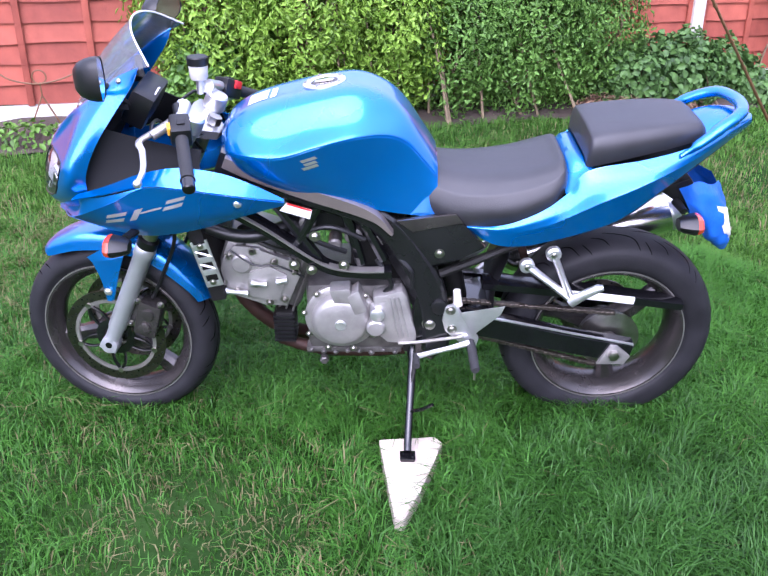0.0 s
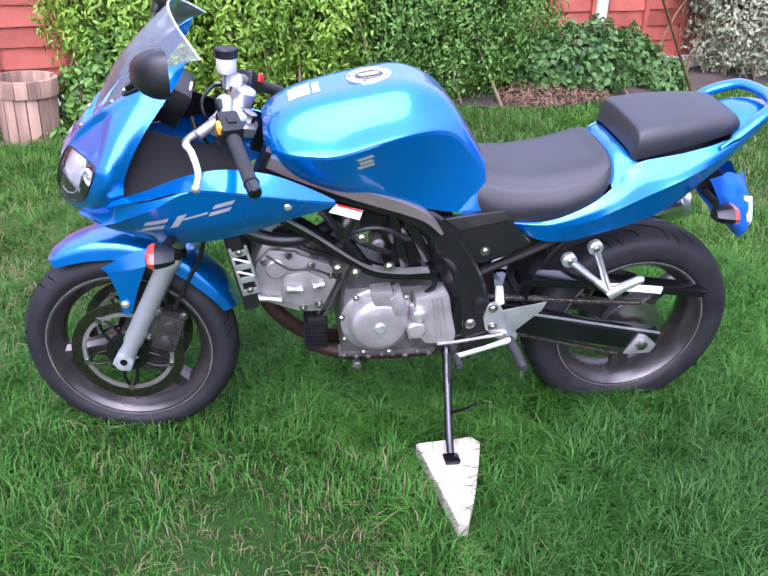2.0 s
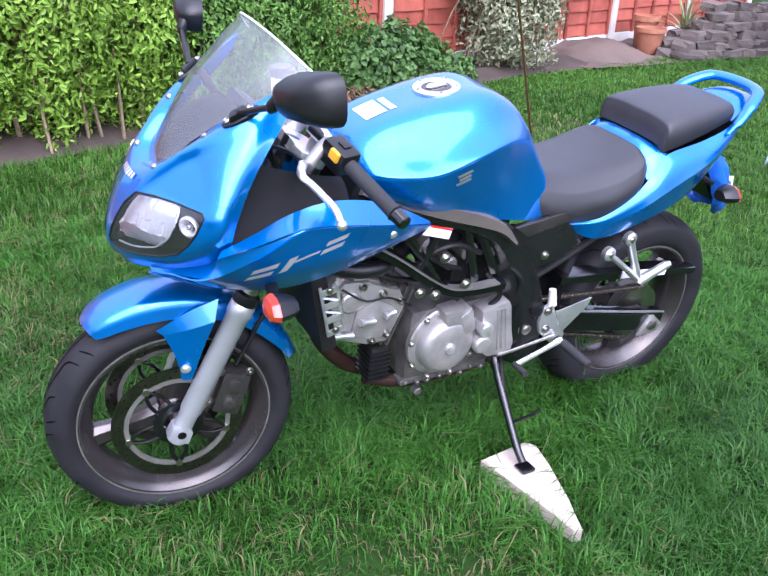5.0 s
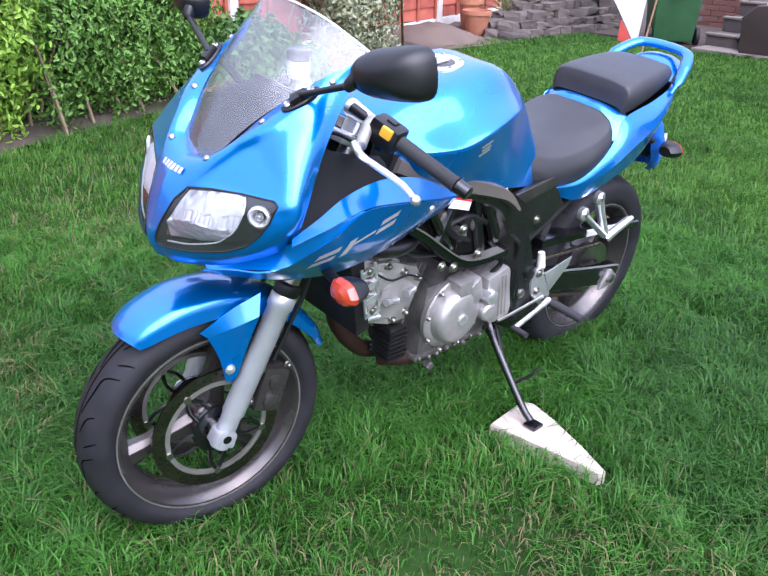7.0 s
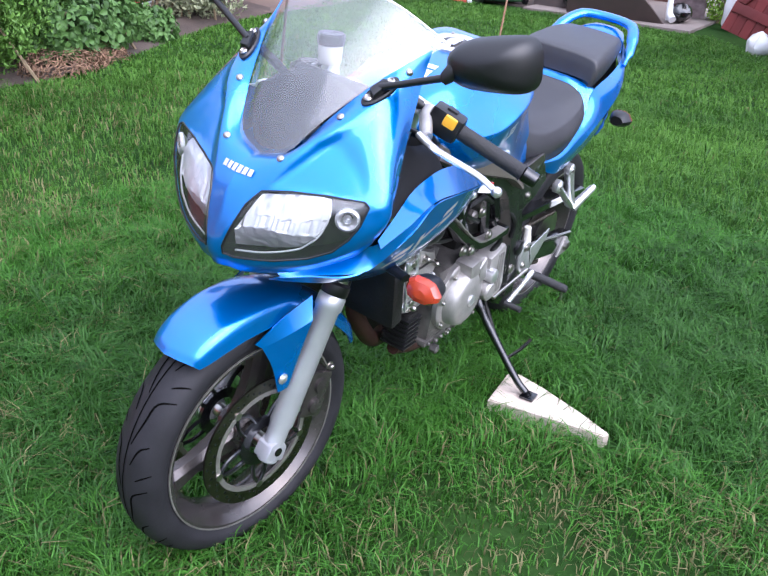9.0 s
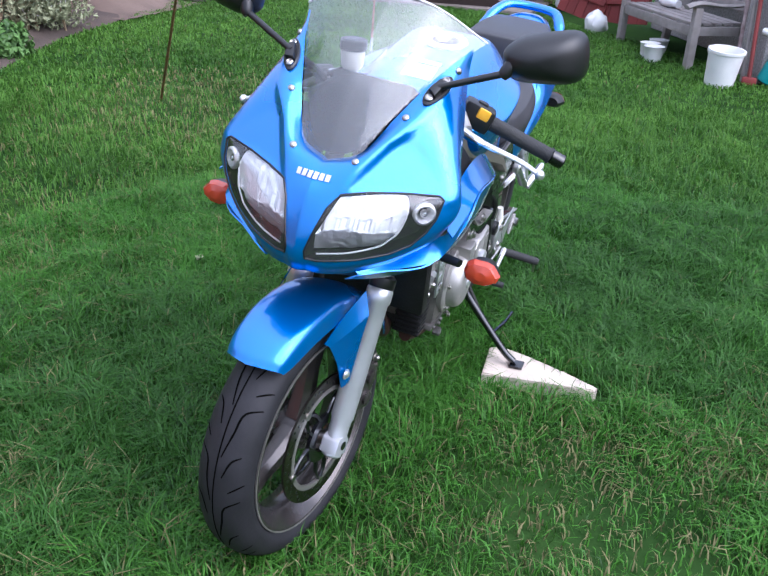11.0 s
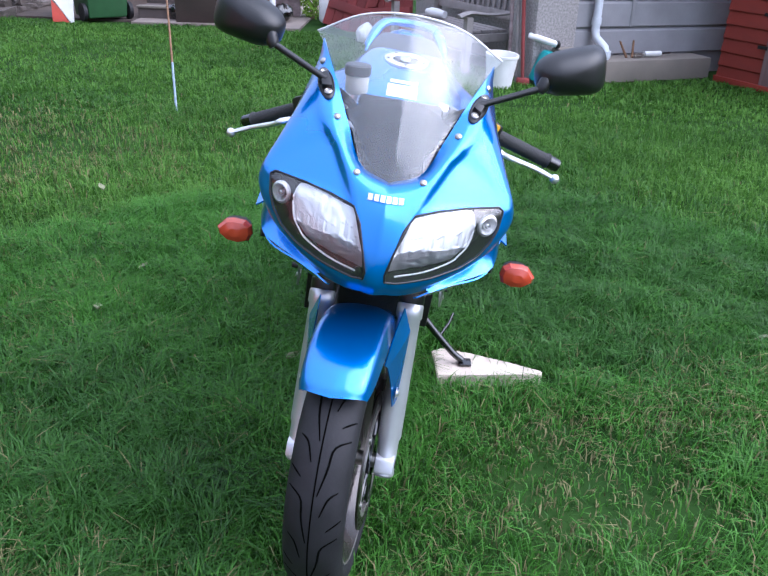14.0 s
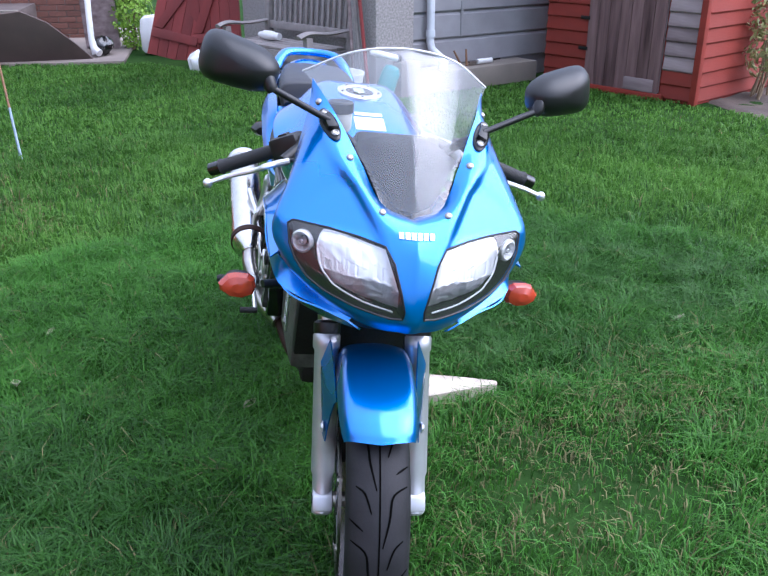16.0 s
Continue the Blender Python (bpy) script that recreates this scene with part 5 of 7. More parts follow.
steered(part("lower_yoke", block(-0.05, -0.13, -0.02, 0.05, 0.13, 0.02, 0.014, m=Matrix.Translation(lower - Vector((0.012, 0, 0))) @ Matrix.Rotation(radians(-RAKE), 4, "Y")), DIRT, bike))

# front mudguard: centre shell and the two side plates
def arc(a, r, y):
    a = radians(a)
    return (FRONT_AXLE.x + r * math.cos(a), y, FRONT_AXLE.z + r * math.sin(a))


rows = []
for ac, sw, rc, ws, rs in ((54, 3, 0.324, 0.066, 0.297), (58, 3, 0.330, 0.071, 0.292), (66, 2, 0.334, 0.075, 0.288), (80, 0, 0.336, 0.078, 0.284), (98, 0, 0.335, 0.078, 0.284), (120, 0, 0.332, 0.076, 0.286), (142, 0, 0.327, 0.072, 0.290), (156, -3, 0.322, 0.064, 0.294)):
    rows.append([arc(ac, rc, 0), arc(ac + sw * 0.3, rc - 0.003, ws * 0.5), arc(ac + sw * 0.7, rc - 0.013, ws * 0.86), arc(ac + sw, rs, ws)])
guard = steered(part("front_mudguard", sheet(rows, 12, 40, mirror=True, thick=0.003), BLUE, bike, "blue painted front mudguard", sharp=60))
for s in (1, -1):
    F = FRONT_AXLE
    rows = [[(.815, s * .079, .548), (.745, s * .085, .590), (.682, s * .092, .618)], [(.800, s * .083, .536), (.745, s * .098, .553), (.694, s * .110, .572)]]
    part("side_plate", sheet(rows, 10, 6, thick=0.0025), BLUE, guard)
    rows = [[(.800, s * .083, .536), (.745, s * .098, .553), (.694, s * .110, .572)], [(.778, s * .091, .485), (.750, s * .099, .498), (.718, s * .107, .51)],
            [(.766, s * .098, .425), (.756, s * .100, .425), (.744, s * .103, .43)]]
    part("side_plate", sheet(rows, 10, 10, thick=0.0025), BLUE, guard)
    part("mudguard_bolt", bolt((.758, s * 0.1015, .456), 0.008, 0.007, side=s), ALU, guard)

# nose fairing with headlight openings
NOSE = [[(.794, 0, .920), (.780, .057, .943), (.735, .091, 1.0), (.68, .12, 1.05), (.625, .148, 1.09), (.565, .172, 1.12)],
        [(.828, 0, .920), (.818, .06, .935), (.768, .112, .985), (.718, .148, 1.02), (.665, .168, 1.050), (.590, .178, 1.070)],
        [(.864, 0, .888), (.852, .055, .887), (.824, .12, .912), (.785, .180, .930), (.726, .215, .955), (.674, .211, .964)],
        [(.890, 0, .825), (.884, .045, .822), (.860, .115, .838), (.812, .188, .858), (.756, .245, .880), (.713, .229, .888)],
        [(.901, 0, .768), (.894, .05, .766), (.868, .11, .775), (.820, .177, .795), (.768, .224, .822), (.724, .222, .832)],
        [(.889, 0, .735), (.881, .05, .735), (.850, .10, .742), (.803, .15, .757), (.752, .192, .778), (.724, .204, .796)]]
FLANK = (1.5315, -0.4337, -0.7430)
CREASE = [(.19, 1.12), (.185, 1.08), (.150, 1.01), (.105, .965), (.080, .925), (.058, .885), (.045, .85), (.032, .81), (.018, .765), (.014, .72)]


def nose_sheet():
    """The nose: a raised strip along the screen and down the middle, the flanks set back from it."""
    bm = sheet(NOSE, 44, 48, mirror=True)
    for v in bm.verts:
        y, z = abs(v.co.y), v.co.z
        best, sign = 9.0, 1
        for (a, b), (c, d) in zip(CREASE, CREASE[1:]):
            ex, ez = c - a, d - b
            t = max(0, min(1, ((y - a) * ex + (z - b) * ez) / (ex * ex + ez * ez)))
            dist = math.hypot(y - a - t * ex, z - b - t * ez)
            if dist < best:
                best, sign = dist, ex * (z - b) - ez * (y - a)
        k = max(0, min(1, (best if sign > 0 else -best) / 0.020 + 0.5))
        flat = FLANK[0] + FLANK[1] * y + FLANK[2] * z + 0.007
        w = max(0, min(1, (z - 0.880) / 0.02)) * max(0, min(1, (0.250 - y) / 0.014)) * max(0, min(1, (v.co.x - 0.715) / 0.06)) * k
        v.co.x += (flat - v.co.x) * w * 0.9
        v.co.x -= 0.0065 * k * k * (3 - 2 * k) * max(0, min(1, (v.co.x - 0.60) / 0.08))
    return bm


LAMP = [(.056, .885), (.100, .894), (.150, .899), (.212, .901), (.221, .895), (.217, .862), (.206, .836), (.186, .810), (.155, .792), (.105, .777), (.040, .765), (.020, .766), (.018, .780), (.026, .812), (.040, .860)]


def inside(y, z, poly):
    odd = False
    for (a, b), (c, d) in zip(poly, poly[1:] + poly[:1]):
        if (b > z) != (d > z) and y < (c - a) * (z - b) / (d - b) + a:
            odd = not odd
    return odd


def split_nose(keep):
    """The nose cut along the outlines of the lamps; keep 0 the painted shell, 1 or -1 one lamp's cover."""
    bm = nose_sheet()
    for s in (1, -1):
        for (a, b), (c, d) in zip(LAMP, LAMP[1:] + LAMP[:1]):
            near = [f for f in bm.faces if f.calc_center_median().x > 0.74 and f.calc_center_median().y * s > 0]
            geom = list({e for f in near for e in f.edges} | {v for f in near for v in f.verts}) + near
            bmesh.ops.bisect_plane(bm, geom=geom, plane_co=(0, s * a, b), plane_no=(0, -s * (d - b), (c - a)), dist=1e-5)
    drop = []
    for f in bm.faces:
        m = f.calc_center_median()
        which = 1 if m.x > 0.72 and inside(m.y, m.z, LAMP) else -1 if m.x > 0.72 and inside(-m.y, m.z, LAMP) else 0
        if which != keep:
            drop.append(f)
    bmesh.ops.delete(bm, geom=drop, context="FACES")
    return bm


nose_tree = cast_tree(nose_sheet())


def on_nose(y, z):
    """The place on the nose's outer face at y, z, drawn in a little at its rim."""
    for k in range(30):
        got = nose_tree.ray_cast(Vector((2, y * (1 - 0.01 * k), z + (0.84 - z) * 0.01 * k)), Vector((-1, 0, 0)))[0]
        if got:
            return got


bm = split_nose(0)
bmesh.ops.recalc_face_normals(bm, faces=bm.faces)
bmesh.ops.solidify(bm, geom=bm.faces[:], thickness=0.003)
nose = part("nose_fairing", bm, BLUE, bike, "metallic blue nose fairing")
part("maker_mark", laid([((y, .912), (y + 0.0085, .912), (y + 0.0085, .902), (y, .902)) for y in (-.0335, -.0222, -.0110, .0002, .0114, .0226)], nose_tree, (-1, 0, 0), axis=0, start=2), SILVER, nose, "plain silver bar in place of lettering")
for s in (1, -1):
    for p in ((.061, .937), (.114, 1.011), (.163, 1.085)):
        hit = nose_tree.ray_cast(Vector((2, s * p[0], p[1])), Vector((-1, 0, 0)))
        if hit[0]:
            bm = bmesh.new()
            merge(bm, lathe([(0.0068, 0), (0.0068, 0.002), (0.0050, 0.004), (0.003, 0.005)], 14), Matrix.Translation(hit[0]) @ (hit[1] if hit[1].x > 0 else -hit[1]).to_track_quat("Y", "Z").to_matrix().to_4x4())
            part("screen_bolt", bm, STEEL, nose)

for s in (1, -1):
    lamp = part("headlight", split_nose(s), LENS, bike, "clear headlight lens with chrome reflector bowls")
    lamp.visible_shadow = False
    edge = []
    for (a, b), (c, d) in zip(LAMP, LAMP[1:] + LAMP[:1]):
        for k in range(4):
            y, z = a + (c - a) * k / 4, b + (d - b) * k / 4
            hit = on_nose(s * y, z)
            edge.append(hit + Vector((0.0005, 0, 0)))
    part("lamp_gasket", tube(edge, 0.0020, 6, closed=True), BLACK, lamp)
    # housing: the outline drawn inward and back
    bm = bmesh.new()
    cy, cz = 0.125, 0.835
    rings = []
    for back, size in ((0.002, 1.0), (0.030, 0.95), (0.055, 0.86)):
        rings.append([bm.verts.new((e.x - back, s * cy + (e.y - s * cy) * size, cz + (e.z - cz) * size)) for e in edge])
    for r, q in zip(rings, rings[1:]):
        for k in range(len(r)):
            bm.faces.new((r[k], r[(k + 1) % len(r)], q[(k + 1) % len(q)], q[k]))
    mid = bm.verts.new((0.765, s * cy, cz))
    for k in range(len(edge)):
        bm.faces.new((rings[-1][k], rings[-1][(k + 1) % len(edge)], mid))
    part("lamp_housing", bm, MATT, lamp, smooth=False)
    # reflector: an upper shell leaning back behind the lens, a hollow below it, a bright lower rim
    inset = [(.054, .878), (.120, .893), (.160, .894), (.171, .868), (.163, .834), (.136, .804), (.088, .786), (.040, .775), (.024, .777), (.029, .812)]

    def brow(y):
        return 0.795 + 0.30 * y + 0.010 * math.sin(30 * y)

    def bowl(y, z):
        """The reflector's depth behind the lens at y, z."""
        i = int(y / 0.0078)
        deep = noise.noise(Vector((i * 1.7, s * 2, 0.5)))
        band = 0.022 + 0.012 * noise.noise(Vector((i * 2.3, s, 7.5)))
        flute = (y - 0.0078 * (i + 0.5)) * 1.1 * deep + max(0, 0.006 * deep) if 0.003 < z - brow(y) < band else 0.002 * noise.noise(Vector((y * 90, z * 60, 3)))
        face = on_nose(s * y, max(z, brow(y))).x - 0.008 - flute
        return face - 0.50 * (brow(y) - z) + 0.003 * noise.noise(Vector((y * 70, z * 110, 5))) if z < brow(y) else face

    bm = bmesh.new()
    ny, nz = 40, 34
    grid = [[bm.verts.new((bowl(0.020 + 0.156 * i / ny, 0.772 + 0.124 * j / nz), s * (0.020 + 0.156 * i / ny), 0.772 + 0.124 * j / nz)) for j in range(nz + 1)] for i in range(ny + 1)]
    for p, q in zip(grid, grid[1:]):
        for j in range(nz):
            bm.faces.new((p[j], q[j], q[j + 1], p[j + 1]))
    for (a, b), (c, d) in zip(inset, inset[1:] + inset[:1]):
        away = Vector((0, -s * (d - b), c - a))
        if away.dot(Vector((0, s * 0.095 - s * a, 0.835 - b))) > 0:
            away = -away
        bmesh.ops.bisect_plane(bm, geom=bm.verts[:] + bm.edges[:] + bm.faces[:], plane_co=(0, s * a, b), plane_no=away, dist=1e-6, clear_outer=True)
    part("reflector_bowl", bm, REFLECTOR, lamp, smooth=False)
    low_rim = [on_nose(s * y, z) - Vector((0.007, 0, 0)) for y, z in ((.170, .862), (.163, .834), (.150, .817), (.134, .803), (.088, .786), (.036, .775))]
    part("reflector_rim", tube(low_rim, 0.0017, 8, smooth=20), REFLECTOR, lamp, "bright rim below the reflector")
    side_rim = [on_nose(s * y, z) - Vector((0.008, 0, 0)) for y, z in ((.120, .891), (.158, .892), (.170, .868))]
    part("reflector_rim", tube(side_rim, 0.0022, 8, smooth=14), REFLECTOR, lamp)
    py, pz = 0.193, 0.868
    px = on_nose(s * py, pz).x
    mm = Matrix.Translation((px - 0.012, s * py, pz)) @ Matrix.Rotation(radians(-90 + s * 35), 4, "Z")
    part("position_light_ring", lathe([(0.0215, 0), (0.0215, 0.006), (0.0175, 0.008), (0.009, -0.004), (0.009, -0.008)], 28, m=mm, closed=True), REFLECTOR, lamp)
    part("position_bulb", ball(mm @ Vector((0, 0.001, 0)), 0.008), CHROME, lamp)

# chin lip below the lamps, one each side, and the side panels
for s in (1, -1):
    upper = [(.742, .232, .828), (.665, .216, .847), (.590, .202, .870), (.500, .200, .885), (.400, .196, .870), (.320, .194, .838), (.249, .189, .799)]
    crease = [(.752, .246, .821), (.665, .247, .838), (.575, .243, .856), (.480, .242, .848), (.400, .232, .832), (.320, .215, .813), (.247, .192, .794)]
    inner = [(.842, .100, .742), (.795, .140, .762), (.745, .182, .792), (.738, .228, .815), (.665, .239, .829), (.578, .2415, .852)]
    outer = [(.840, .106, .737), (.812, .146, .746), (.766, .216, .764), (.728, .236, .780), (.660, .244, .812), (.577, .2430, .851)]
    flank = [[(.840, .106, .737), (.812, .146, .746), (.766, .216, .764), (.660, .244, .812), (.577, .243, .851), (.480, .242, .846), (.400, .232, .830), (.320, .215, .811), (.247, .192, .792)],
             [(.842, .086, .724), (.800, .130, .728), (.745, .192, .737), (.640, .224, .752), (.560, .231, .768), (.470, .228, .772), (.390, .218, .778), (.315, .204, .787), (.248, .190, .789)],
             [(.838, .080, .720), (.790, .118, .713), (.722, .160, .706), (.620, .184, .696), (.540, .195, .704), (.460, .198, .722), (.380, .198, .748), (.310, .194, .768), (.252, .187, .782)]]
    if s < 0:
        upper, crease, inner, outer = mirrored([upper, crease, inner, outer])
        flank = mirrored(flank)
    panel = part("side_fairing", sheet([upper, crease], 30, 8, thick=0.003), BLUE, bike, "metallic blue side fairing panel")
    part("lip_strip", sheet([inner, outer], 36, 4, thick=0.0025), BLUE, panel)
    side_tree = cast_tree(sheet(flank, 44, 16))
    part("lower_panel", sheet(flank, 44, 16, thick=0.003), BLUE, panel)
    way = (0, -s, 0)
    # slanted silver shapes in place of the model mark: thick letters, a thin line, an outlined box
    quads = [((.690, .744), (.640, .756), (.634, .768), (.684, .756)), ((.682, .763), (.630, .776), (.624, .788), (.676, .775)), ((.624, .758), (.606, .763), (.584, .798), (.604, .793)),
             ((.594, .780), (.540, .796), (.537, .802), (.591, .786)), ((.538, .789), (.490, .803), (.484, .814), (.532, .800)), ((.528, .808), (.482, .821), (.476, .832), (.522, .819))]
    for q in quads:
        part("model_mark", laid([q], side_tree, way, start=s), SILVER, panel, "plain slanted silver shape")
    hit = side_tree.ray_cast(Vector((0.36, s, 0.80)), Vector(way))[0]
    if hit:
        part("panel_bolt", bolt(hit, 0.008, 0.008, side=s), ALU, panel)
    # black inner panel between nose and side
    rows = [[(.668, .178, .975), (.60, .165, .95), (.53, .150, .925), (.45, .135, .905)],
            [(.712, .200, .90), (.62, .186, .895), (.53, .172, .905), (.45, .160, .893)],
            [(.735, .222, .826), (.63, .207, .850), (.53, .196, .868), (.45, .190, .862)]]
    if s < 0:
        rows = mirrored(rows)
    part("inner_panel", sheet(rows, 12, 10, thick=0.003), MATT, panel, "matt black inner fairing panel")
    # warning label behind the rear tip
    part("warning_label", slab([(0.243, 0.787), (0.180, 0.768), (0.187, 0.742), (0.262, 0.765)], s * 0.186, s * 0.1865, 0), WHITE, panel, "white warning label with a red strip")
    part("label_strip", slab([(0.241, 0.787), (0.181, 0.768), (0.182, 0.763), (0.243, 0.782)], s * 0.1866, s * 0.1869, 0), RED, panel)
# underside of the nose
rows = [[(.885, 0, .735), (.84, .08, .738), (.74, .13, .705)], [(.80, 0, .70), (.77, .07, .695), (.68, .13, .675)], [(.68, 0, .675), (.66, .07, .675), (.60, .12, .66)]]
part("nose_underside", sheet(rows, 12, 8, mirror=True, thick=0.003), BLACK, bike, "black plastic fairing underside")

# windscreen
SCREEN = [[(.808, 0, .921), (.801, .036, .926), (.784, .061, .948)],
          [(.778, 0, .986), (.764, .050, .987), (.736, .087, 1.000)],
          [(.730, 0, 1.068), (.712, .068, 1.062), (.676, .119, 1.050)],
          [(.668, 0, 1.138), (.648, .085, 1.126), (.608, .154, 1.096)],
          [(.606, 0, 1.196), (.588, .098, 1.180), (.535, .188, 1.128)]]
screen = part("windscreen", sheet(SCREEN, 16, 24, mirror=True), CLEAR, bike, "clear slightly hazy plastic windscreen")
screen.visible_shadow = False
top_edge = [Vector(p) for p in SCREEN[-1]]
rim = spline([(p.x, -p.y, p.z) for p in reversed(top_edge[1:])] + top_edge, 40)
part("screen_edge", tube(rim, 0.0022, 6), WHITE, screen, "pale polished screen edge")
# dash cowl and instruments behind the screen
rows = [[(.790, 0, .930), (.780, .03, .935), (.765, .05, .95)], [(.752, 0, .985), (.745, .05, .985), (.72, .085, 1.0)], [(.700, 0, 1.030), (.692, .06, 1.020), (.67, .105, 1.000)], [(.645, 0, 1.042), (.640, .06, 1.030), (.62, .112, 0.998)]]
part("dash_cowl", sheet(rows, 12, 16, mirror=True, thick=0.003), MATT, bike, "matt black dashboard cowl")
dash = part("instrument_panel", block(-0.03, -0.085, -0.045, 0.03, 0.085, 0.045, 0.012, m=Matrix.Translation((0.61, 0, 0.985)) @ Matrix.Rotation(radians(-30), 4, "Y")), BLACK, bike)
part("dial", lathe([(0.036, 0), (0.036, 0.004), (0.030, 0.003)], 28, m=Matrix.Translation((0.585, 0.02, 0.992)) @ Matrix.Rotation(radians(-30), 4, "Y") @ Matrix.Rotation(radians(90), 4, "Z")), WHITE, dash)
for s in (1, -1):
    part("fairing_stay", tube([(0.60, s * 0.04, 0.95), (0.64, s * 0.10, 1.02), (0.655, s * 0.145, 1.05)], 0.009, 8, smooth=8), DIRT, dash)

# mirrors
for s in (1, -1):
    hit, nrm, _, _ = nose_tree.ray_cast(Vector((2, s * 0.147, 1.055)), Vector((-1, 0, 0)))
    nrm = nrm if nrm.x > 0 else -nrm
    way = Vector((-0.62, s * 0.30, 0.62))
    way = (way - nrm * way.dot(nrm)).normalized()
    side = nrm.cross(way)
    mm = Matrix((way, nrm, side)).transposed().to_4x4()
    mm.translation = hit
    bm = lathe([(1.0, -0.004), (1.0, 0.003), (0.86, 0.0055), (0.80, 0.004), (0.4, 0.004)], 32, m=mm @ Matrix.Diagonal((0.040, 1, 0.0155, 1)))
    foot = part("mirror", bm, BLACK, bike, "black rear-view mirror on a thin stem")
    root = mm @ Vector((0.002, 0.010, 0))
    part("stem_base", slab([(-0.020, -0.009), (0.020, -0.007), (0.016, 0.008), (-0.014, 0.010)], 0.002, 0.016, 0.003, m=mm), BLACK, foot)
    for d in (-0.026, 0.024):
        part("mirror_bolt", lathe([(0.0075, 0.003), (0.0075, 0.009), (0.005, 0.011), (0.003, 0.009)], 12, m=mm @ Matrix.Translation((d, 0, 0))), STEEL, foot)
    elbow = Vector((0.660, s * 0.258, 1.111))
    part("stem", tube([root, root.lerp(elbow, 0.12), elbow], [0.008, 0.0062, 0.0065], 10), BLACK, foot)
    part("stem_joint", tube([elbow + Vector((0.002, -s * 0.004, -0.008)), elbow, elbow + Vector((-0.010, s * 0.006, 0.020))], [0.008, 0.0125, 0.011], 12), BLACK, foot)
    # shell: rounded pod lying outwards
    tip = Vector((0.610, s * 0.316, 1.142))
    mm = Matrix.Translation(tip) @ Matrix.Rotation(radians(s * 14), 4, "Z") @ Matrix.Rotation(radians(s * 12), 4, "X")
    bm = bmesh.new()
    rings = []
    for k, (bx, sy, sz) in enumerate(((0.0, 1.0, 1.0), (0.012, 1.0, 1.0), (0.028, 0.95, 0.93), (0.044, 0.80, 0.76), (0.055, 0.52, 0.48), (0.059, 0.18, 0.18))):
        ring = []
        for j in range(28):
            a = 2 * math.pi * j / 28
            c, q = math.cos(a), math.sin(a)
            yy = math.copysign(abs(c) ** 0.6, c) * 0.074
            zz = math.copysign(abs(q) ** 0.62, q) * (0.044 + 0.011 * s * c)
            ring.append(bm.verts.new(mm @ Vector((bx - 0.01, yy * sy - s * 0.004 * k, zz * sz))))
        rings.append(ring)
    for r, q in zip(rings, rings[1:]):
        for j in range(28):
            bm.faces.new((r[j], r[(j + 1) % 28], q[(j + 1) % 28], q[j]))
    bm.faces.new(rings[-1])
    part("mirror_shell", bm, BLACK, foot, sharp=70)
    g = bmesh.new()
    g.faces.new([g.verts.new(mm @ Vector((-0.0085, math.copysign(abs(math.cos(a)) ** 0.72, math.cos(a)) * 0.071, math.copysign(abs(math.sin(a)) ** 0.72, math.sin(a)) * (0.042 + 0.011 * s * math.cos(a))))) for a in (2 * math.pi * j / 28 for j in range(28))])
    part("mirror_glass", g, CHROME, foot, smooth=False)


def indicator(root, tip, s, lens_front):
    """A flasher: stalk, dark body and orange lens."""
    root, tip = Vector(root), Vector(tip)
    bm = tube([root, root.lerp(tip, 0.45)], [0.013, 0.011], 10, flat=0.75)
    ind = part("indicator", bm, BLACK, bike, "orange indicator on a short black stalk")
    way = (tip - root).normalized()
    c = tip
    body, lens = bmesh.new(), bmesh.new()
    for target, x0, x1 in ((body, -0.042, 0.001), (lens, 0.000, 0.022)):
        rings = []
        for t in (0, 0.35, 0.7, 1.0):
            x = x0 + (x1 - x0) * t
            k = (0.55 + 0.45 * t ** 0.6) if target is body else (1.0, 0.97, 0.82, 0.35)[(0, 0.35, 0.7, 1.0).index(t)]
            ring = []
            for yy, zz in ((1.0, 0.12), (0.55, 0.85), (0.15, 1.0), (-0.55, 0.95), (-0.9, 0.6), (-1.0, -0.1), (-0.85, -0.7), (-0.3, -1.0), (0.4, -0.9), (0.9, -0.4)):
                ring.append(target.verts.new(c + Vector((lens_front * x, s * 0.037 * k * yy, 0.026 * k * zz))))
            rings.append(ring)
        for r, q in zip(rings, rings[1:]):
            for j in range(10):
                target.faces.new((r[j], r[(j + 1) % 10], q[(j + 1) % 10], q[j]))
        target.faces.new(rings[0])
        target.faces.new(rings[-1])
    part("indicator_body", body, BLACK, ind)
    part("indicator_lens", lens, ORANGE, ind, "orange lens", sharp=24)
    return ind


for s in (1, -1):
    indicator((0.625, s * 0.205, 0.715), (0.655, s * 0.298, 0.722), s, 1)
    indicator((-0.77, s * 0.060, 0.735), (-0.79, s * 0.165, 0.720), s, -1)

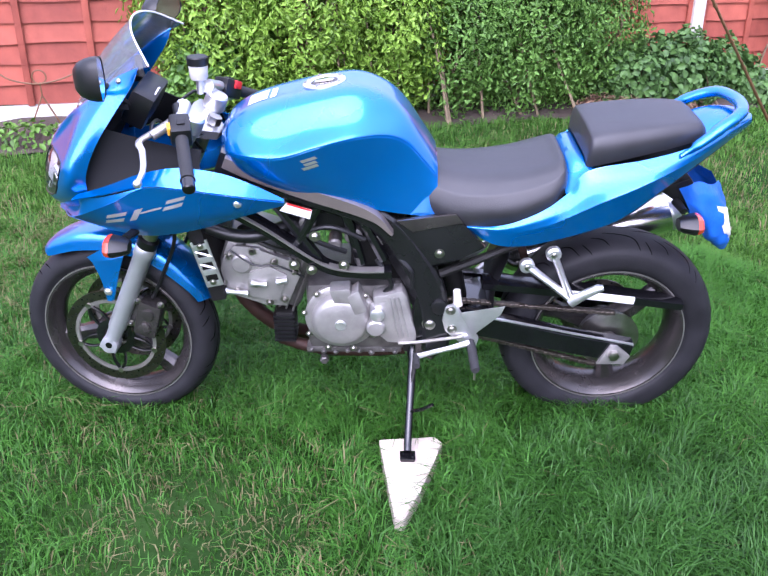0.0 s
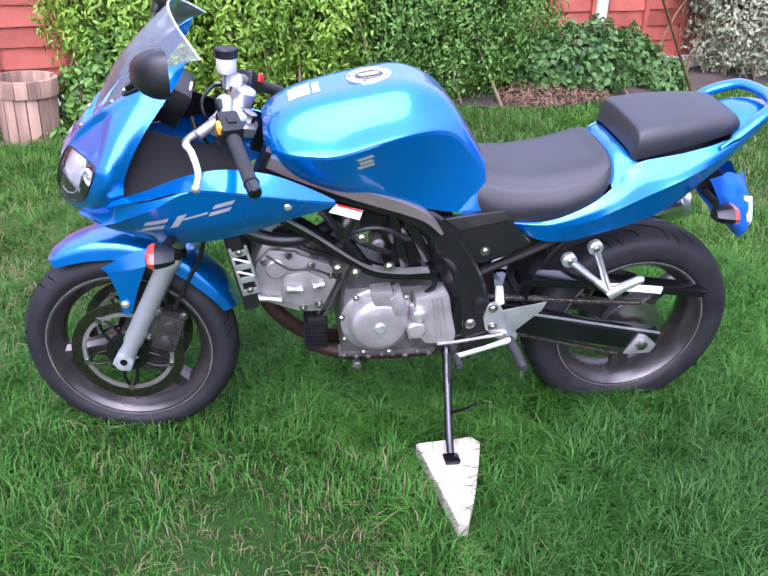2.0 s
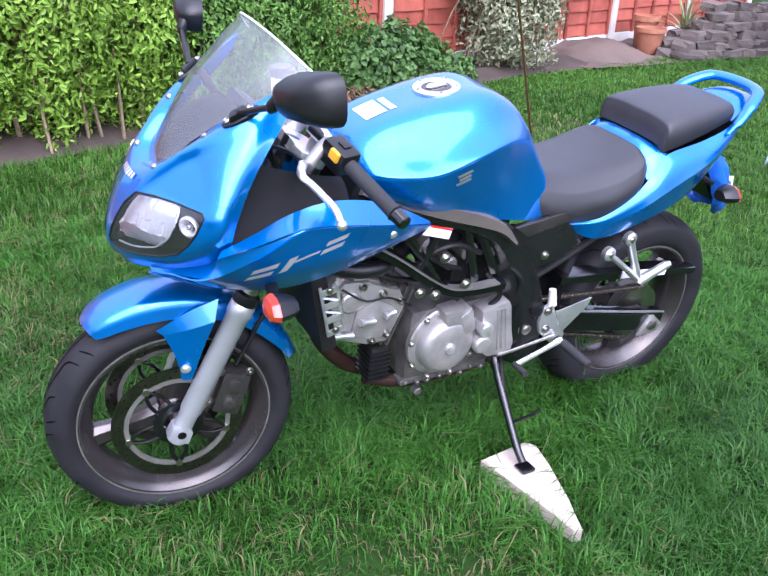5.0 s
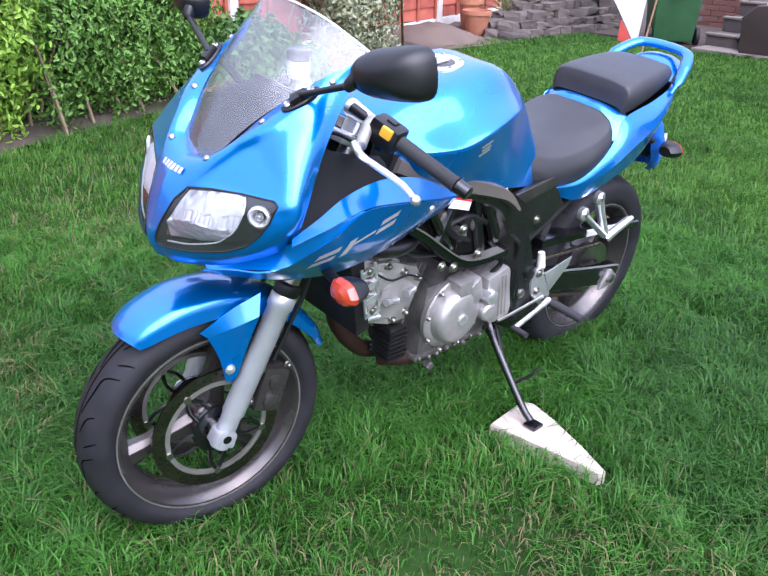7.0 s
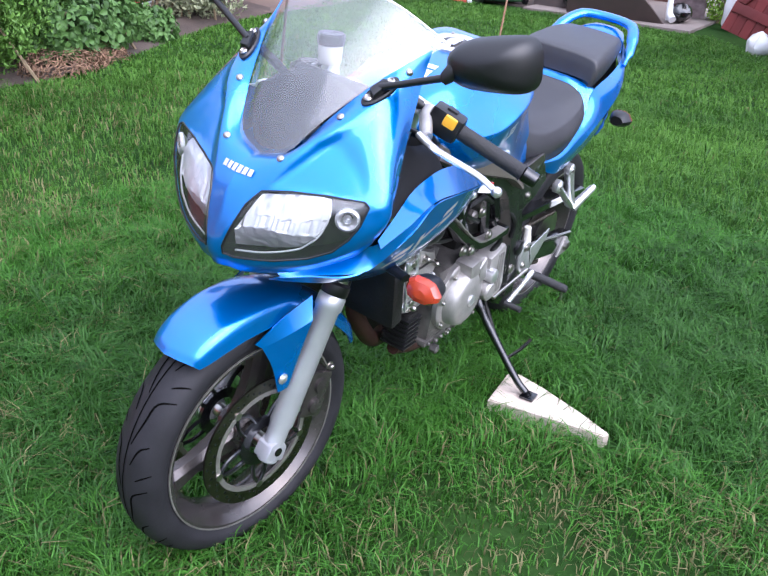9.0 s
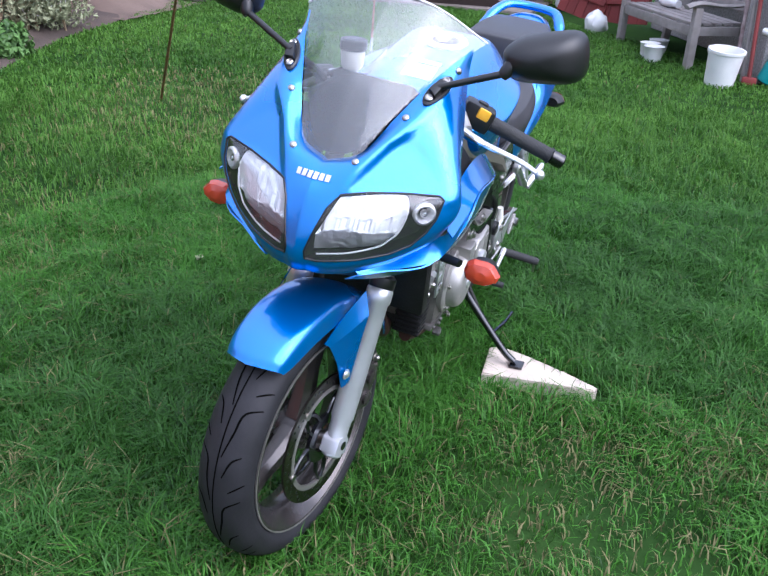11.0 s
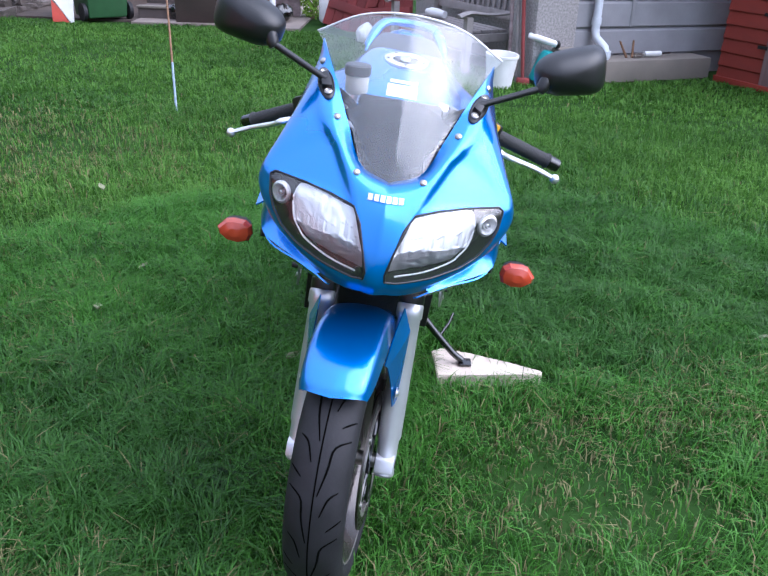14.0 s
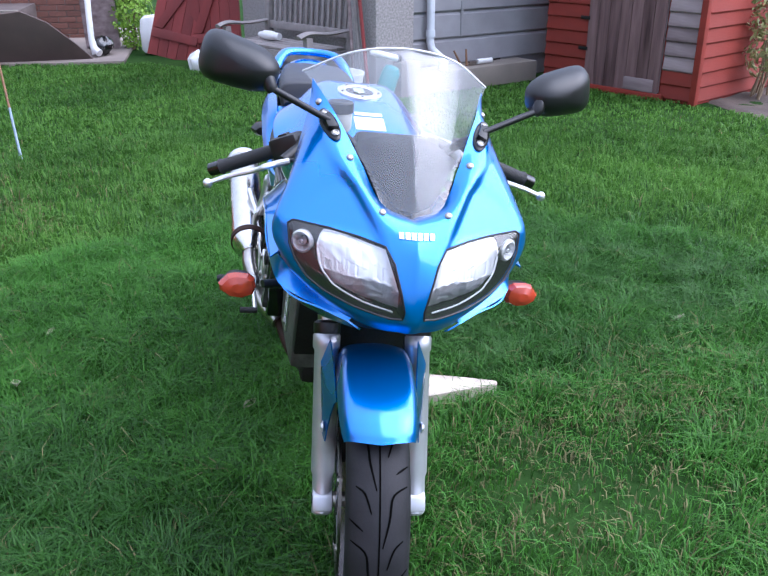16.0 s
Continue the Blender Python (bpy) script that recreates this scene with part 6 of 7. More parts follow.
# handlebars, controls and yoke, turned with the fork
yoke_c = FRONT_AXLE + UP * 0.70
bm = slab([(-0.062, -0.030), (-0.062, 0.030), (-0.020, 0.060), (0.010, 0.125), (0.045, 0.125), (0.050, 0.08), (0.035, 0.0), (0.050, -0.08), (0.045, -0.125), (0.010, -0.125), (-0.020, -0.060)], -0.011, 0.011, 0.005,
          m=Matrix.Translation(yoke_c) @ Matrix.Rotation(radians(-RAKE), 4, "Y") @ Matrix.Rotation(radians(90), 4, "X"))
yoke = steered(part("top_yoke", bm, ALU, bike, "polished aluminium top yoke"))
part("ignition_lock", lathe([(0.020, -0.03), (0.020, 0.022), (0.012, 0.024)], 20, m=Matrix.Translation(yoke_c + Vector((0.028, 0, 0))) @ Matrix.Rotation(radians(-RAKE), 4, "Y") @ Matrix.Rotation(radians(90), 4, "X")), BLACK, yoke)
part("steering_nut", lathe([(0.019, 0), (0.019, 0.022), (0.013, 0.024)], 6, m=Matrix.Translation(yoke_c - Vector((0.035, 0, 0))) @ Matrix.Rotation(radians(-RAKE), 4, "Y") @ Matrix.Rotation(radians(90), 4, "X")), STEEL, yoke)
for s in (1, -1):
    part("fork_cap", tube([FRONT_AXLE + Vector((0, s * 0.098, 0)) + UP * k for k in (0.69, 0.735, 0.745)], [0.023, 0.023, 0.013], 18), ALU, yoke)
    a, b = Vector((0.492, s * 0.112, 0.998)), Vector((0.392, s * 0.350, 0.893))
    bar = steered(part("handlebar", tube([a, a.lerp(b, 0.98)], 0.011, 12), BLACK, bike, "black clip-on handlebar with rubber grip"))
    part("bar_clamp", tube([FRONT_AXLE + Vector((0, s * 0.098, 0)) + UP * k for k in (0.71, 0.715, 0.75, 0.755)], [0.026, 0.030, 0.030, 0.026], 18), ALU, bar)
    part("bar_arm", tube([a + Vector((-0.01, -s * 0.02, -0.004)), a.lerp(b, 0.22)], [0.019, 0.014], 12), ALU, bar)
    part("grip", tube([a.lerp(b, k) for k in (0.42, 0.44, 0.94, 0.955)], [0.0185, 0.0155, 0.0150, 0.018], 16), GRIP, bar)
    part("bar_end", tube([a.lerp(b, k) for k in (0.955, 0.965, 1.06, 1.07)], [0.013, 0.0155, 0.0150, 0.012], 16), GLOSS_BLACK, bar)
    sw = a.lerp(b, 0.33)
    mm = Matrix.Translation(sw) @ (b - a).to_track_quat("Y", "Z").to_matrix().to_4x4()
    box = part("switch_box", block(-0.025, -0.034, -0.026, 0.025, 0.034, 0.026, 0.010, m=mm), BLACK, bar)
    part("button", block(0.020, -0.004, 0.002, 0.031, 0.022, 0.024, 0.004, m=mm), YELLOW if s > 0 else RED, box, "yellow turn-signal button" if s > 0 else "red kill switch")
    part("button", block(-0.012, -0.010, 0.020, 0.008, 0.012, 0.030, 0.003, m=mm), BLACK, box)
    pv = Vector((0.528, s * 0.200, 0.949))
    part("lever_perch", tube([a.lerp(b, 0.20), a.lerp(b, 0.22) + Vector((0.02, 0, -0.004)), pv], [0.018, 0.013, 0.012], 12), CAST if s > 0 else BLACK, bar)
    lever = [pv + Vector((0.004, -s * 0.012, 0.002)), pv + Vector((0.020, s * 0.03, -0.006)), Vector((0.532, s * 0.255, 0.929)), Vector((0.510, s * 0.312, 0.908)), Vector((0.508, s * 0.353, 0.892))]
    lv = part("lever", tube(lever, [0.010, 0.009, 0.008, 0.0075, 0.007], 10, smooth=20, flat=0.7), ALU, bar, "bare aluminium lever")
    part("lever_ball", ball((0.508, s * 0.357, 0.890), 0.0105), ALU, lv)
    part("cable", tube([pv, pv + Vector((0.02, -s * 0.06, 0.01)), Vector((0.56, s * 0.05, 0.93)), Vector((0.50, s * 0.06, 0.82))], 0.0045, 8, smooth=18), BLACK, bar)
res = Vector((0.500, -0.085, 1.024))
fluid = steered(part("brake_reservoir", lathe([(0.020, -0.012), (0.024, -0.006), (0.025, 0.024), (0.024, 0.028)], 24, m=Matrix.Translation(res) @ Matrix.Rotation(radians(90), 4, "X")), RESERVOIR, bike, "milky brake fluid reservoir with black lid"))
part("lid", lathe([(0.026, 0.026), (0.028, 0.028), (0.028, 0.046), (0.025, 0.049)], 24, m=Matrix.Translation(res) @ Matrix.Rotation(radians(90), 4, "X")), BLACK, fluid)
part("reservoir_bracket", tube([res + Vector((0, 0, -0.012)), res + Vector((0.004, -0.01, -0.05))], 0.010, 8), ALU, fluid)

# tank
TANK = [(.408, [(0, .935), (.050, .932), (.075, .922), (.092, .906), (.097, .898), (.096, .886), (.092, .868), (.080, .850)]),
        (.385, [(0, .960), (.065, .955), (.112, .934), (.139, .912), (.145, .902), (.143, .886), (.128, .860), (.100, .838)]),
        (.330, [(0, .988), (.078, .981), (.135, .950), (.176, .917), (.183, .905), (.180, .888), (.160, .848), (.130, .818)]),
        (.250, [(0, 1.012), (.085, 1.004), (.150, .962), (.196, .924), (.203, .911), (.200, .893), (.180, .838), (.150, .797)]),
        (.160, [(0, 1.032), (.088, 1.024), (.152, .984), (.198, .952), (.205, .939), (.201, .920), (.178, .840), (.155, .780)])]
TANK += [(.070, [(0, 1.043), (.085, 1.036), (.140, 1.000), (.176, .968), (.183, .953), (.182, .935), (.168, .842), (.157, .763)]),
         (-.005, [(0, 1.020), (.072, 1.014), (.112, .990), (.138, .962), (.146, .945), (.148, .925), (.146, .838), (.150, .746)]),
         (-.055, [(0, .978), (.062, .974), (.096, .958), (.116, .936), (.124, .918), (.127, .900), (.132, .815), (.143, .735)]),
         (-.100, [(0, .915), (.055, .911), (.088, .899), (.106, .882), (.114, .866), (.118, .850), (.126, .790), (.137, .727)]),
         (-.135, [(0, .862), (.050, .858), (.085, .848), (.103, .836), (.110, .824), (.116, .810), (.126, .775), (.130, .722)])]
def scooped(x, pts):
    """Hollows the upper flank and tightens the crease below it."""
    k = max(0.0, min(1.0, (0.40 - x) / 0.08, (x + 0.06) / 0.08))
    pts = [list(p) for p in pts]
    pts[2][1] -= 0.011 * k
    pts[1][1] += 0.003 * k
    for i, f in ((3, 0.4), (5, 0.35)):
        pts[i] = [a + (b - a) * f for a, b in zip(pts[i], pts[4])]
    return x, [tuple(p) for p in pts]


TANK = [scooped(x, pts) for x, pts in TANK]
tank_bm = hull(TANK, 35, 45)
tank_tree = cast_tree(hull(TANK, 35, 45))
tank = part("fuel_tank", tank_bm, BLUE, bike, "metallic blue fuel tank", sharp=60)
cap_m = Matrix.Translation((0.152, 0, 1.033)) @ Matrix.Rotation(radians(8.5), 4, "Y") @ Matrix.Rotation(radians(90), 4, "X")
cap = part("fuel_cap", lathe([(0.055, -0.006), (0.055, 0.003), (0.051, 0.005), (0.038, 0.005), (0.034, 0.001)], 40, m=cap_m), ALU, tank, "polished round fuel filler cap")
part("cap_centre", lathe([(0.034, 0.0012), (0.034, 0.0024), (0.030, 0.0026)], 32, m=cap_m), RIM, cap, "dark grey middle of the cap")
part("cap_lock", slab([(-0.022, -0.010), (0.022, -0.010), (0.026, 0.004), (0.012, 0.016), (-0.012, 0.016), (-0.026, 0.004)], 0.003, 0.007, 0.002, m=cap_m), CHROME, cap)
for i in range(5):
    a = 2 * math.pi * i / 5
    part("cap_bolt", lathe([(0.004, 0.005), (0.004, 0.008)], 8, m=cap_m @ Matrix.Translation((0.047 * math.cos(a), 0, 0.047 * math.sin(a)))), STEEL, cap)
part("tank_sticker", laid([((0.345, -0.035), (0.345, 0.035), (0.295, 0.035), (0.295, -0.035)), ((0.287, -0.03), (0.287, 0.035), (0.272, 0.035), (0.272, -0.03))], tank_tree, (0, 0, -1), axis=2, start=2, lift=0.0012), WHITE, tank, "white paper warning sticker")
for s in (1, -1):
    quads = [((0.203, 0.906), (0.166, 0.918), (0.160, 0.911), (0.197, 0.899)), ((0.196, 0.896), (0.166, 0.906), (0.160, 0.899), (0.190, 0.889)), ((0.200, 0.884), (0.163, 0.896), (0.157, 0.889), (0.194, 0.877))]
    part("badge", laid(quads, tank_tree, (0, -s, 0), start=s, lift=0.0015), ALU, tank, "plain silver slanted badge")

# seats and tail
SEAT = [(-.092, [(0, .842), (.055, .836), (.095, .812), (.112, .780), (.110, .750)]),
        (-.115, [(0, .842), (.065, .836), (.115, .806), (.130, .765), (.124, .730)]),
        (-.175, [(0, .828), (.080, .823), (.134, .790), (.150, .740), (.138, .702)]),
        (-.250, [(0, .825), (.090, .820), (.146, .788), (.162, .742), (.146, .694)]),
        (-.340, [(0, .833), (.098, .829), (.150, .802), (.168, .760), (.156, .716)]),
        (-.420, [(0, .853), (.098, .850), (.145, .828), (.160, .790), (.152, .750)]),
        (-.452, [(0, .868), (.080, .865), (.124, .848), (.140, .818), (.136, .788)]),
        (-.463, [(0, .856), (.075, .854), (.112, .838), (.126, .812), (.122, .788)])]
SEAT = [(x, [p[0], p[1], *[tuple(a + (b - a) * f for a, b in zip(p[i], p[i + 1])) for i, f in ((1, 0.80), (2, 0.20))], p[3], p[4]]) for x, p in SEAT]
part("rider_seat", hull(SEAT, 24, 30), VINYL, bike, "black vinyl rider seat", sharp=60)
PILLION = [(-.503, [(0, .895), (.06, .894), (.100, .889), (.111, .882), (.114, .873), (.113, .866), (.110, .860)]),
           (-.508, [(0, .945), (.06, .944), (.104, .936), (.118, .922), (.122, .902), (.122, .880), (.119, .860)]),
           (-.522, [(0, .962), (.06, .961), (.106, .954), (.121, .940), (.128, .918), (.128, .890), (.124, .863)]),
           (-.600, [(0, .974), (.06, .973), (.102, .967), (.117, .954), (.126, .932), (.126, .905), (.121, .880)]),
           (-.700, [(0, .983), (.05, .982), (.092, .977), (.106, .965), (.114, .945), (.114, .922), (.110, .902)])]
PILLION += [(-.775, [(0, .983), (.04, .982), (.077, .978), (.090, .968), (.098, .951), (.098, .934), (.095, .918)]),
            (-.800, [(0, .968), (.03, .967), (.060, .963), (.074, .956), (.080, .946), (.080, .934), (.078, .924)])]
PILLION = [(x, [(y * 1.03, z - 0.017 * (z - pts[-1][1]) / (pts[0][1] - pts[-1][1])) for y, z in pts]) for x, pts in PILLION]
part("pillion_seat", hull(PILLION, 16, 30), VINYL, bike, "black vinyl pillion seat", sharp=60)
tail = None
for s in (1, -1):
    top = [(-.195, .140, .702), (-.30, .160, .712), (-.40, .158, .752), (-.466, .147, .803), (-.508, .139, .856), (-.64, .134, .882), (-.75, .120, .908), (-.86, .075, .940), (-.93, .02, .956)]
    crease = [(-.205, .142, .694), (-.30, .167, .692), (-.40, .174, .715), (-.46, .180, .745), (-.54, .182, .788), (-.62, .178, .824), (-.705, .158, .860), (-.80, .116, .896), (-.932, .03, .946)]
    low = [(-.225, .134, .680), (-.285, .160, .657), (-.36, .160, .652), (-.445, .160, .672), (-.52, .163, .698), (-.60, .160, .732), (-.695, .148, .806), (-.79, .110, .866), (-.93, .025, .932)]
    if s < 0:
        top, crease, low = mirrored([top, crease, low])
    halfway = [tuple(0.5 * (a + b) for a, b in zip(p, q)) for p, q in zip(top, crease)]
    halfway = [(x, y + s * 0.004, z + 0.003) for x, y, z in halfway]
    bm = sheet([top, halfway, crease], 44, 10)
    sheet([crease, low], 44, 6, bm=bm)
    bmesh.ops.recalc_face_normals(bm, faces=bm.faces[:])
    bmesh.ops.solidify(bm, geom=bm.faces[:], thickness=0.003)
    t = part("tail_panel", bm, BLUE, bike, "metallic blue tail fairing side")
    tail = tail or t
rows = [[(-.456, 0, .852), (-.456, .08, .848), (-.456, .146, .795)], [(-.470, 0, .876), (-.472, .08, .870), (-.478, .146, .815)], [(-.494, 0, .878), (-.498, .08, .873), (-.508, .138, .852)], [(-.512, 0, .862), (-.515, .08, .860), (-.520, .131, .858)]]
part("seat_divider", sheet(rows, 14, 6, mirror=True, thick=0.003), BLUE, tail)
rows = [[(-.780, 0, .930), (-.780, .06, .928), (-.775, .104, .918)], [(-.83, 0, .962), (-.835, .05, .958), (-.85, .080, .945)], [(-.89, 0, .968), (-.895, .03, .966), (-.905, .052, .956)], [(-.935, 0, .958), (-.935, .012, .957), (-.933, .024, .955)]]
part("tail_top", sheet(rows, 10, 12, mirror=True, thick=0.003), BLUE, tail)
rows = [[(-.46, 0, .665), (-.46, .08, .665), (-.46, .157, .676)], [(-.60, 0, .725), (-.60, .08, .725), (-.60, .157, .732)], [(-.70, 0, .80), (-.70, .08, .80), (-.70, .144, .808)], [(-.87, 0, .895), (-.87, .03, .895), (-.87, .060, .905)]]
part("tail_underside", sheet(rows, 8, 10, mirror=True, thick=0.003), BLACK, tail)
rail = [(-.898, 0, .990), (-.886, .060, .989), (-.866, .092, .982), (-.825, .114, .962), (-.780, .130, .932), (-.728, .139, .896)]
rail = [(x, -y, z) for x, y, z in reversed(rail)][:-1] + rail
part("grab_rail", tube(rail, [0.007, 0.015, 0.018, 0.018, 0.017, 0.017, 0.017, 0.018, 0.018, 0.015, 0.007], 12, smooth=60, flat=0.75), BLUE, bike, "blue painted grab rail loop", sharp=70)
part("plate_carrier", slab([(-.72, .765), (-.80, .80), (-.86, .715), (-.885, .645), (-.868, .64), (-.83, .70), (-.76, .74)], -0.055, 0.055, 0.006), BLACK, bike, "black plastic number plate carrier")

# frame
def beam(pts, halves, y0, y1, n=24, slope=0.0):
    """A deep rounded beam on the flank: a path in (x, z), half-heights along it, from y0 in to y1 out."""
    path = spline([(x, 0, z) for x, z in pts], n)
    hs = spline([(h, 0, 0) for h in halves], n)
    bm = bmesh.new()
    rings = []
    for i, p in enumerate(path):
        d = (path[min(i + 1, n)] - path[max(i - 1, 0)]).normalized()
        nrm = Vector((-d.z, 0, d.x))
        h = hs[i].x
        t = i / n
        yi, yo = (y0[0] + (y0[1] - y0[0]) * t, y1[0] + (y1[1] - y1[0]) * t)
        e = 0.008 * (1 if yo > yi else -1)
        ring = [p + nrm * h * k + Vector((0, y, 0)) for k, y in ((1, yi), (1, yo - e - slope), (0.82 - abs(slope) * 20, yo), (-0.82, yo), (-1, yo - e), (-1, yi))]
        rings.append([bm.verts.new(q) for q in ring])
    for r, q in zip(rings, rings[1:]):
        for k in range(6):
            bm.faces.new((r[k], r[(k + 1) % 6], q[(k + 1) % 6], q[k]))
    bm.faces.new(rings[0])
    bm.faces.new(list(reversed(rings[-1])))
    return bm


for s in (1, -1):
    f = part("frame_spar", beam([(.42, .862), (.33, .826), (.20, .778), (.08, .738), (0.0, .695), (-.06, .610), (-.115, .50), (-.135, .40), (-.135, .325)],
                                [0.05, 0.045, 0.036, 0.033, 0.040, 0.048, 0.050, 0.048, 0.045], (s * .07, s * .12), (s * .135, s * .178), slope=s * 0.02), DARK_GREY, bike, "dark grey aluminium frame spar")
    # overlay strip carrying the painted light on the spar's upward face
    part("spar_lit_top", beam([(.40, .872), (.33, .843), (.20, .795), (.08, .757), (.02, .732), (-.02, .695)], [0.022, 0.025, 0.024, 0.022, 0.015, 0.005], (s * .10, s * .13), (s * .148, s * .186), slope=0.02 * s), SPAR_LIT, f, "top face of the spar, its lit look coloured bronze-grey")
    part("lower_rail", beam([(.40, .752), (.30, .690), (.20, .615), (.14, .580), (.07, .570), (-.02, .572)], [0.014, 0.014, 0.014, 0.013, 0.012, 0.012], (s * .12, s * .14), (s * .160, s * .176)), GLOSS_BLACK, f)
    # thin bright strip along the rail's upper edge
    part("rail_cap", beam([(.37, .745), (.30, .700), (.20, .626), (.14, .592), (.07, .581), (0.0, .582)], [0.0022] * 6, (s * .150, s * .150), (s * .174, s * .178)), RIM_EDGE, f, "bright upper edge of the rail")
    for x0, z0, x1, z1 in ((.30, .79, .17, .60), (.17, .755, .23, .64), (.10, .735, .06, .585), (.06, .72, .0, .60)):
        part("frame_strut", tube([(x0, s * 0.13, z0), (x1, s * 0.14, z1)], 0.015, 8), GLOSS_BLACK, f)
    part("pivot_plate", slab([(-.085, .50), (-.165, .50), (-.185, .43), (-.182, .33), (-.135, .285), (-.085, .31), (-.075, .40)], s * .12, s * .165, 0.008), GLOSS_BLACK, f)
    part("pivot_bolt", bolt((-.126, s * .165, .412), 0.015, 0.014, side=s), STEEL, f)
    part("pivot_cap", lathe([(0.022, s * 0.16), (0.022, s * 0.176), (0.017, s * 0.178)], 24, m=Matrix.Translation((-.150, 0, .470))), BLACK, f)
    for p in ((.178, .685), (.105, .600), (.19, .585), (.235, .600)):
        part("frame_bolt", bolt((p[0], s * .172, p[1]), 0.010, 0.010, side=s), STEEL, f)
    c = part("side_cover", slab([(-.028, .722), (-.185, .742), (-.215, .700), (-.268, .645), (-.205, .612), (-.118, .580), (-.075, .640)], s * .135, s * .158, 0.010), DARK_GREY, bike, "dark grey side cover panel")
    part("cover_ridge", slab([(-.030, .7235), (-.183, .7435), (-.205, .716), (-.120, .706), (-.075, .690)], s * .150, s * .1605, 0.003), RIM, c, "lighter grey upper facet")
    part("cover_bolt", bolt((-.145, s * .158, .628), 0.009, 0.008, side=s), STEEL, c)
    part("subframe_rail", tube([(-.15, s * .13, .55), (-.30, s * .125, .615), (-.50, s * .10, .70), (-.76, s * .06, .80)], 0.012, 8, smooth=16), DIRT, bike)

# engine
eng = part("engine", block(-0.075, -0.125, 0.29, 0.215, 0.125, 0.51, 0.025), CAST_DARK, bike, "grey cast aluminium V-twin engine, grimy")
part("sump", block(-0.02, -0.09, 0.235, 0.20, 0.09, 0.30, 0.025), DIRT, eng)
cov = part("alternator_cover", lathe([(0.100, 0.12), (0.101, 0.134), (0.097, 0.138), (0.082, 0.140), (0.079, 0.158), (0.073, 0.168), (0.062, 0.174), (0.030, 0.176)], 48, m=Matrix.Translation((0.118, 0, 0.412))), CAST, eng, "round grey alternator cover")
part("cover_plug", lathe([(0.016, 0.174), (0.016, 0.180), (0.012, 0.182), (0.008, 0.181)], 20, m=Matrix.Translation((0.118, 0, 0.412))), ALU, cov)
part("cover_block", slab([(0.085, 0.475), (0.135, 0.475), (0.148, 0.520), (0.090, 0.525)], 0.12, 0.172, 0.008), CAST, cov)
part("cover_block", slab([(0.045, 0.455), (0.080, 0.44), (0.100, 0.500), (0.068, 0.525)], 0.12, 0.176, 0.008), CAST, cov)
for i in range(9):
    a = 2 * math.pi * i / 9 + 0.2
    part("cover_bolt", bolt((0.118 + 0.103 * math.cos(a), 0.146, 0.412 + 0.103 * math.sin(a)), 0.006, 0.008), STEEL, cov)
sp = part("sprocket_cover", slab([(0.030, 0.500), (-0.050, 0.520), (-0.062, 0.500), (-0.088, 0.385), (-0.092, 0.345), (-0.01, 0.350), (0.020, 0.380)], 0.12, 0.172, 0.010), CAST, eng, "grey ribbed sprocket cover")
for k in range(3):
    part("cover_rib", tube([(-0.015 - 0.012 * k, 0.1725, 0.500), (-0.04 - 0.014 * k, 0.1735, 0.370)], 0.003, 6), CAST, sp)
part("oil_filler", lathe([(0.026, 0.14), (0.026, 0.182), (0.021, 0.188), (0.012, 0.189)], 20, m=Matrix.Translation((0.022, 0, 0.405))), CAST, eng)
part("slave_cylinder", lathe([(0.020, 0.14), (0.020, 0.186), (0.014, 0.190)], 18, m=Matrix.Translation((0.018, 0, 0.450))), ALU, eng)
mm = Matrix.Translation((0.215, 0, 0.475)) @ Matrix.Rotation(radians(-20), 4, "Y")
cyl = part("front_cylinder", block(0.0, -0.085, -0.075, 0.12, 0.085, 0.085, 0.016, m=mm), CAST_DARK, eng)
for k in range(5):
    part("cooling_fin", block(0.012 + k * 0.02, -0.095, -0.082, 0.018 + k * 0.02, 0.095, 0.088, 0.002, m=mm), CAST_DARK, cyl)
head = part("cylinder_head", block(0.115, -0.100, -0.080, 0.200, 0.100, 0.095, 0.018, m=mm), CAST, eng, "grey front cylinder head")
hc = part("head_cover", block(0.195, -0.100, -0.072, 0.250, 0.100, 0.085, 0.026, m=mm), CAST, eng)
# smooth outer casting over the fins, with its fittings
face = slab([(0.035, -0.060), (0.090, -0.078), (0.185, -0.076), (0.238, -0.060), (0.244, 0.030), (0.225, 0.074), (0.160, 0.090), (0.120, 0.078), (0.070, 0.086), (0.030, 0.050)], 0.096, 0.110, 0.005, m=mm)
casing = part("head_casting", face, CAST, head, "matt grey head casting")
part("casting_step", slab([(0.060, -0.050), (0.150, -0.062), (0.165, 0.010), (0.120, 0.050), (0.065, 0.040)], 0.108, 0.117, 0.004, m=mm), CAST, head)
for dx, dz in ((0.050, 0.055), (0.085, -0.062), (0.110, 0.066), (0.175, 0.075), (0.180, -0.060), (0.222, -0.045), (0.228, 0.040), (0.048, -0.040), (0.135, -0.020)):
    part("head_bolt", bolt(mm @ Vector((dx, 0.110, dz)), 0.0075, 0.014), STEEL, head)
part("cam_cover", lathe([(0.028, 0.09), (0.028, 0.116), (0.023, 0.120)], 28, m=Matrix.Translation(mm @ Vector((0.192, 0, 0.030)))), CAST, head)
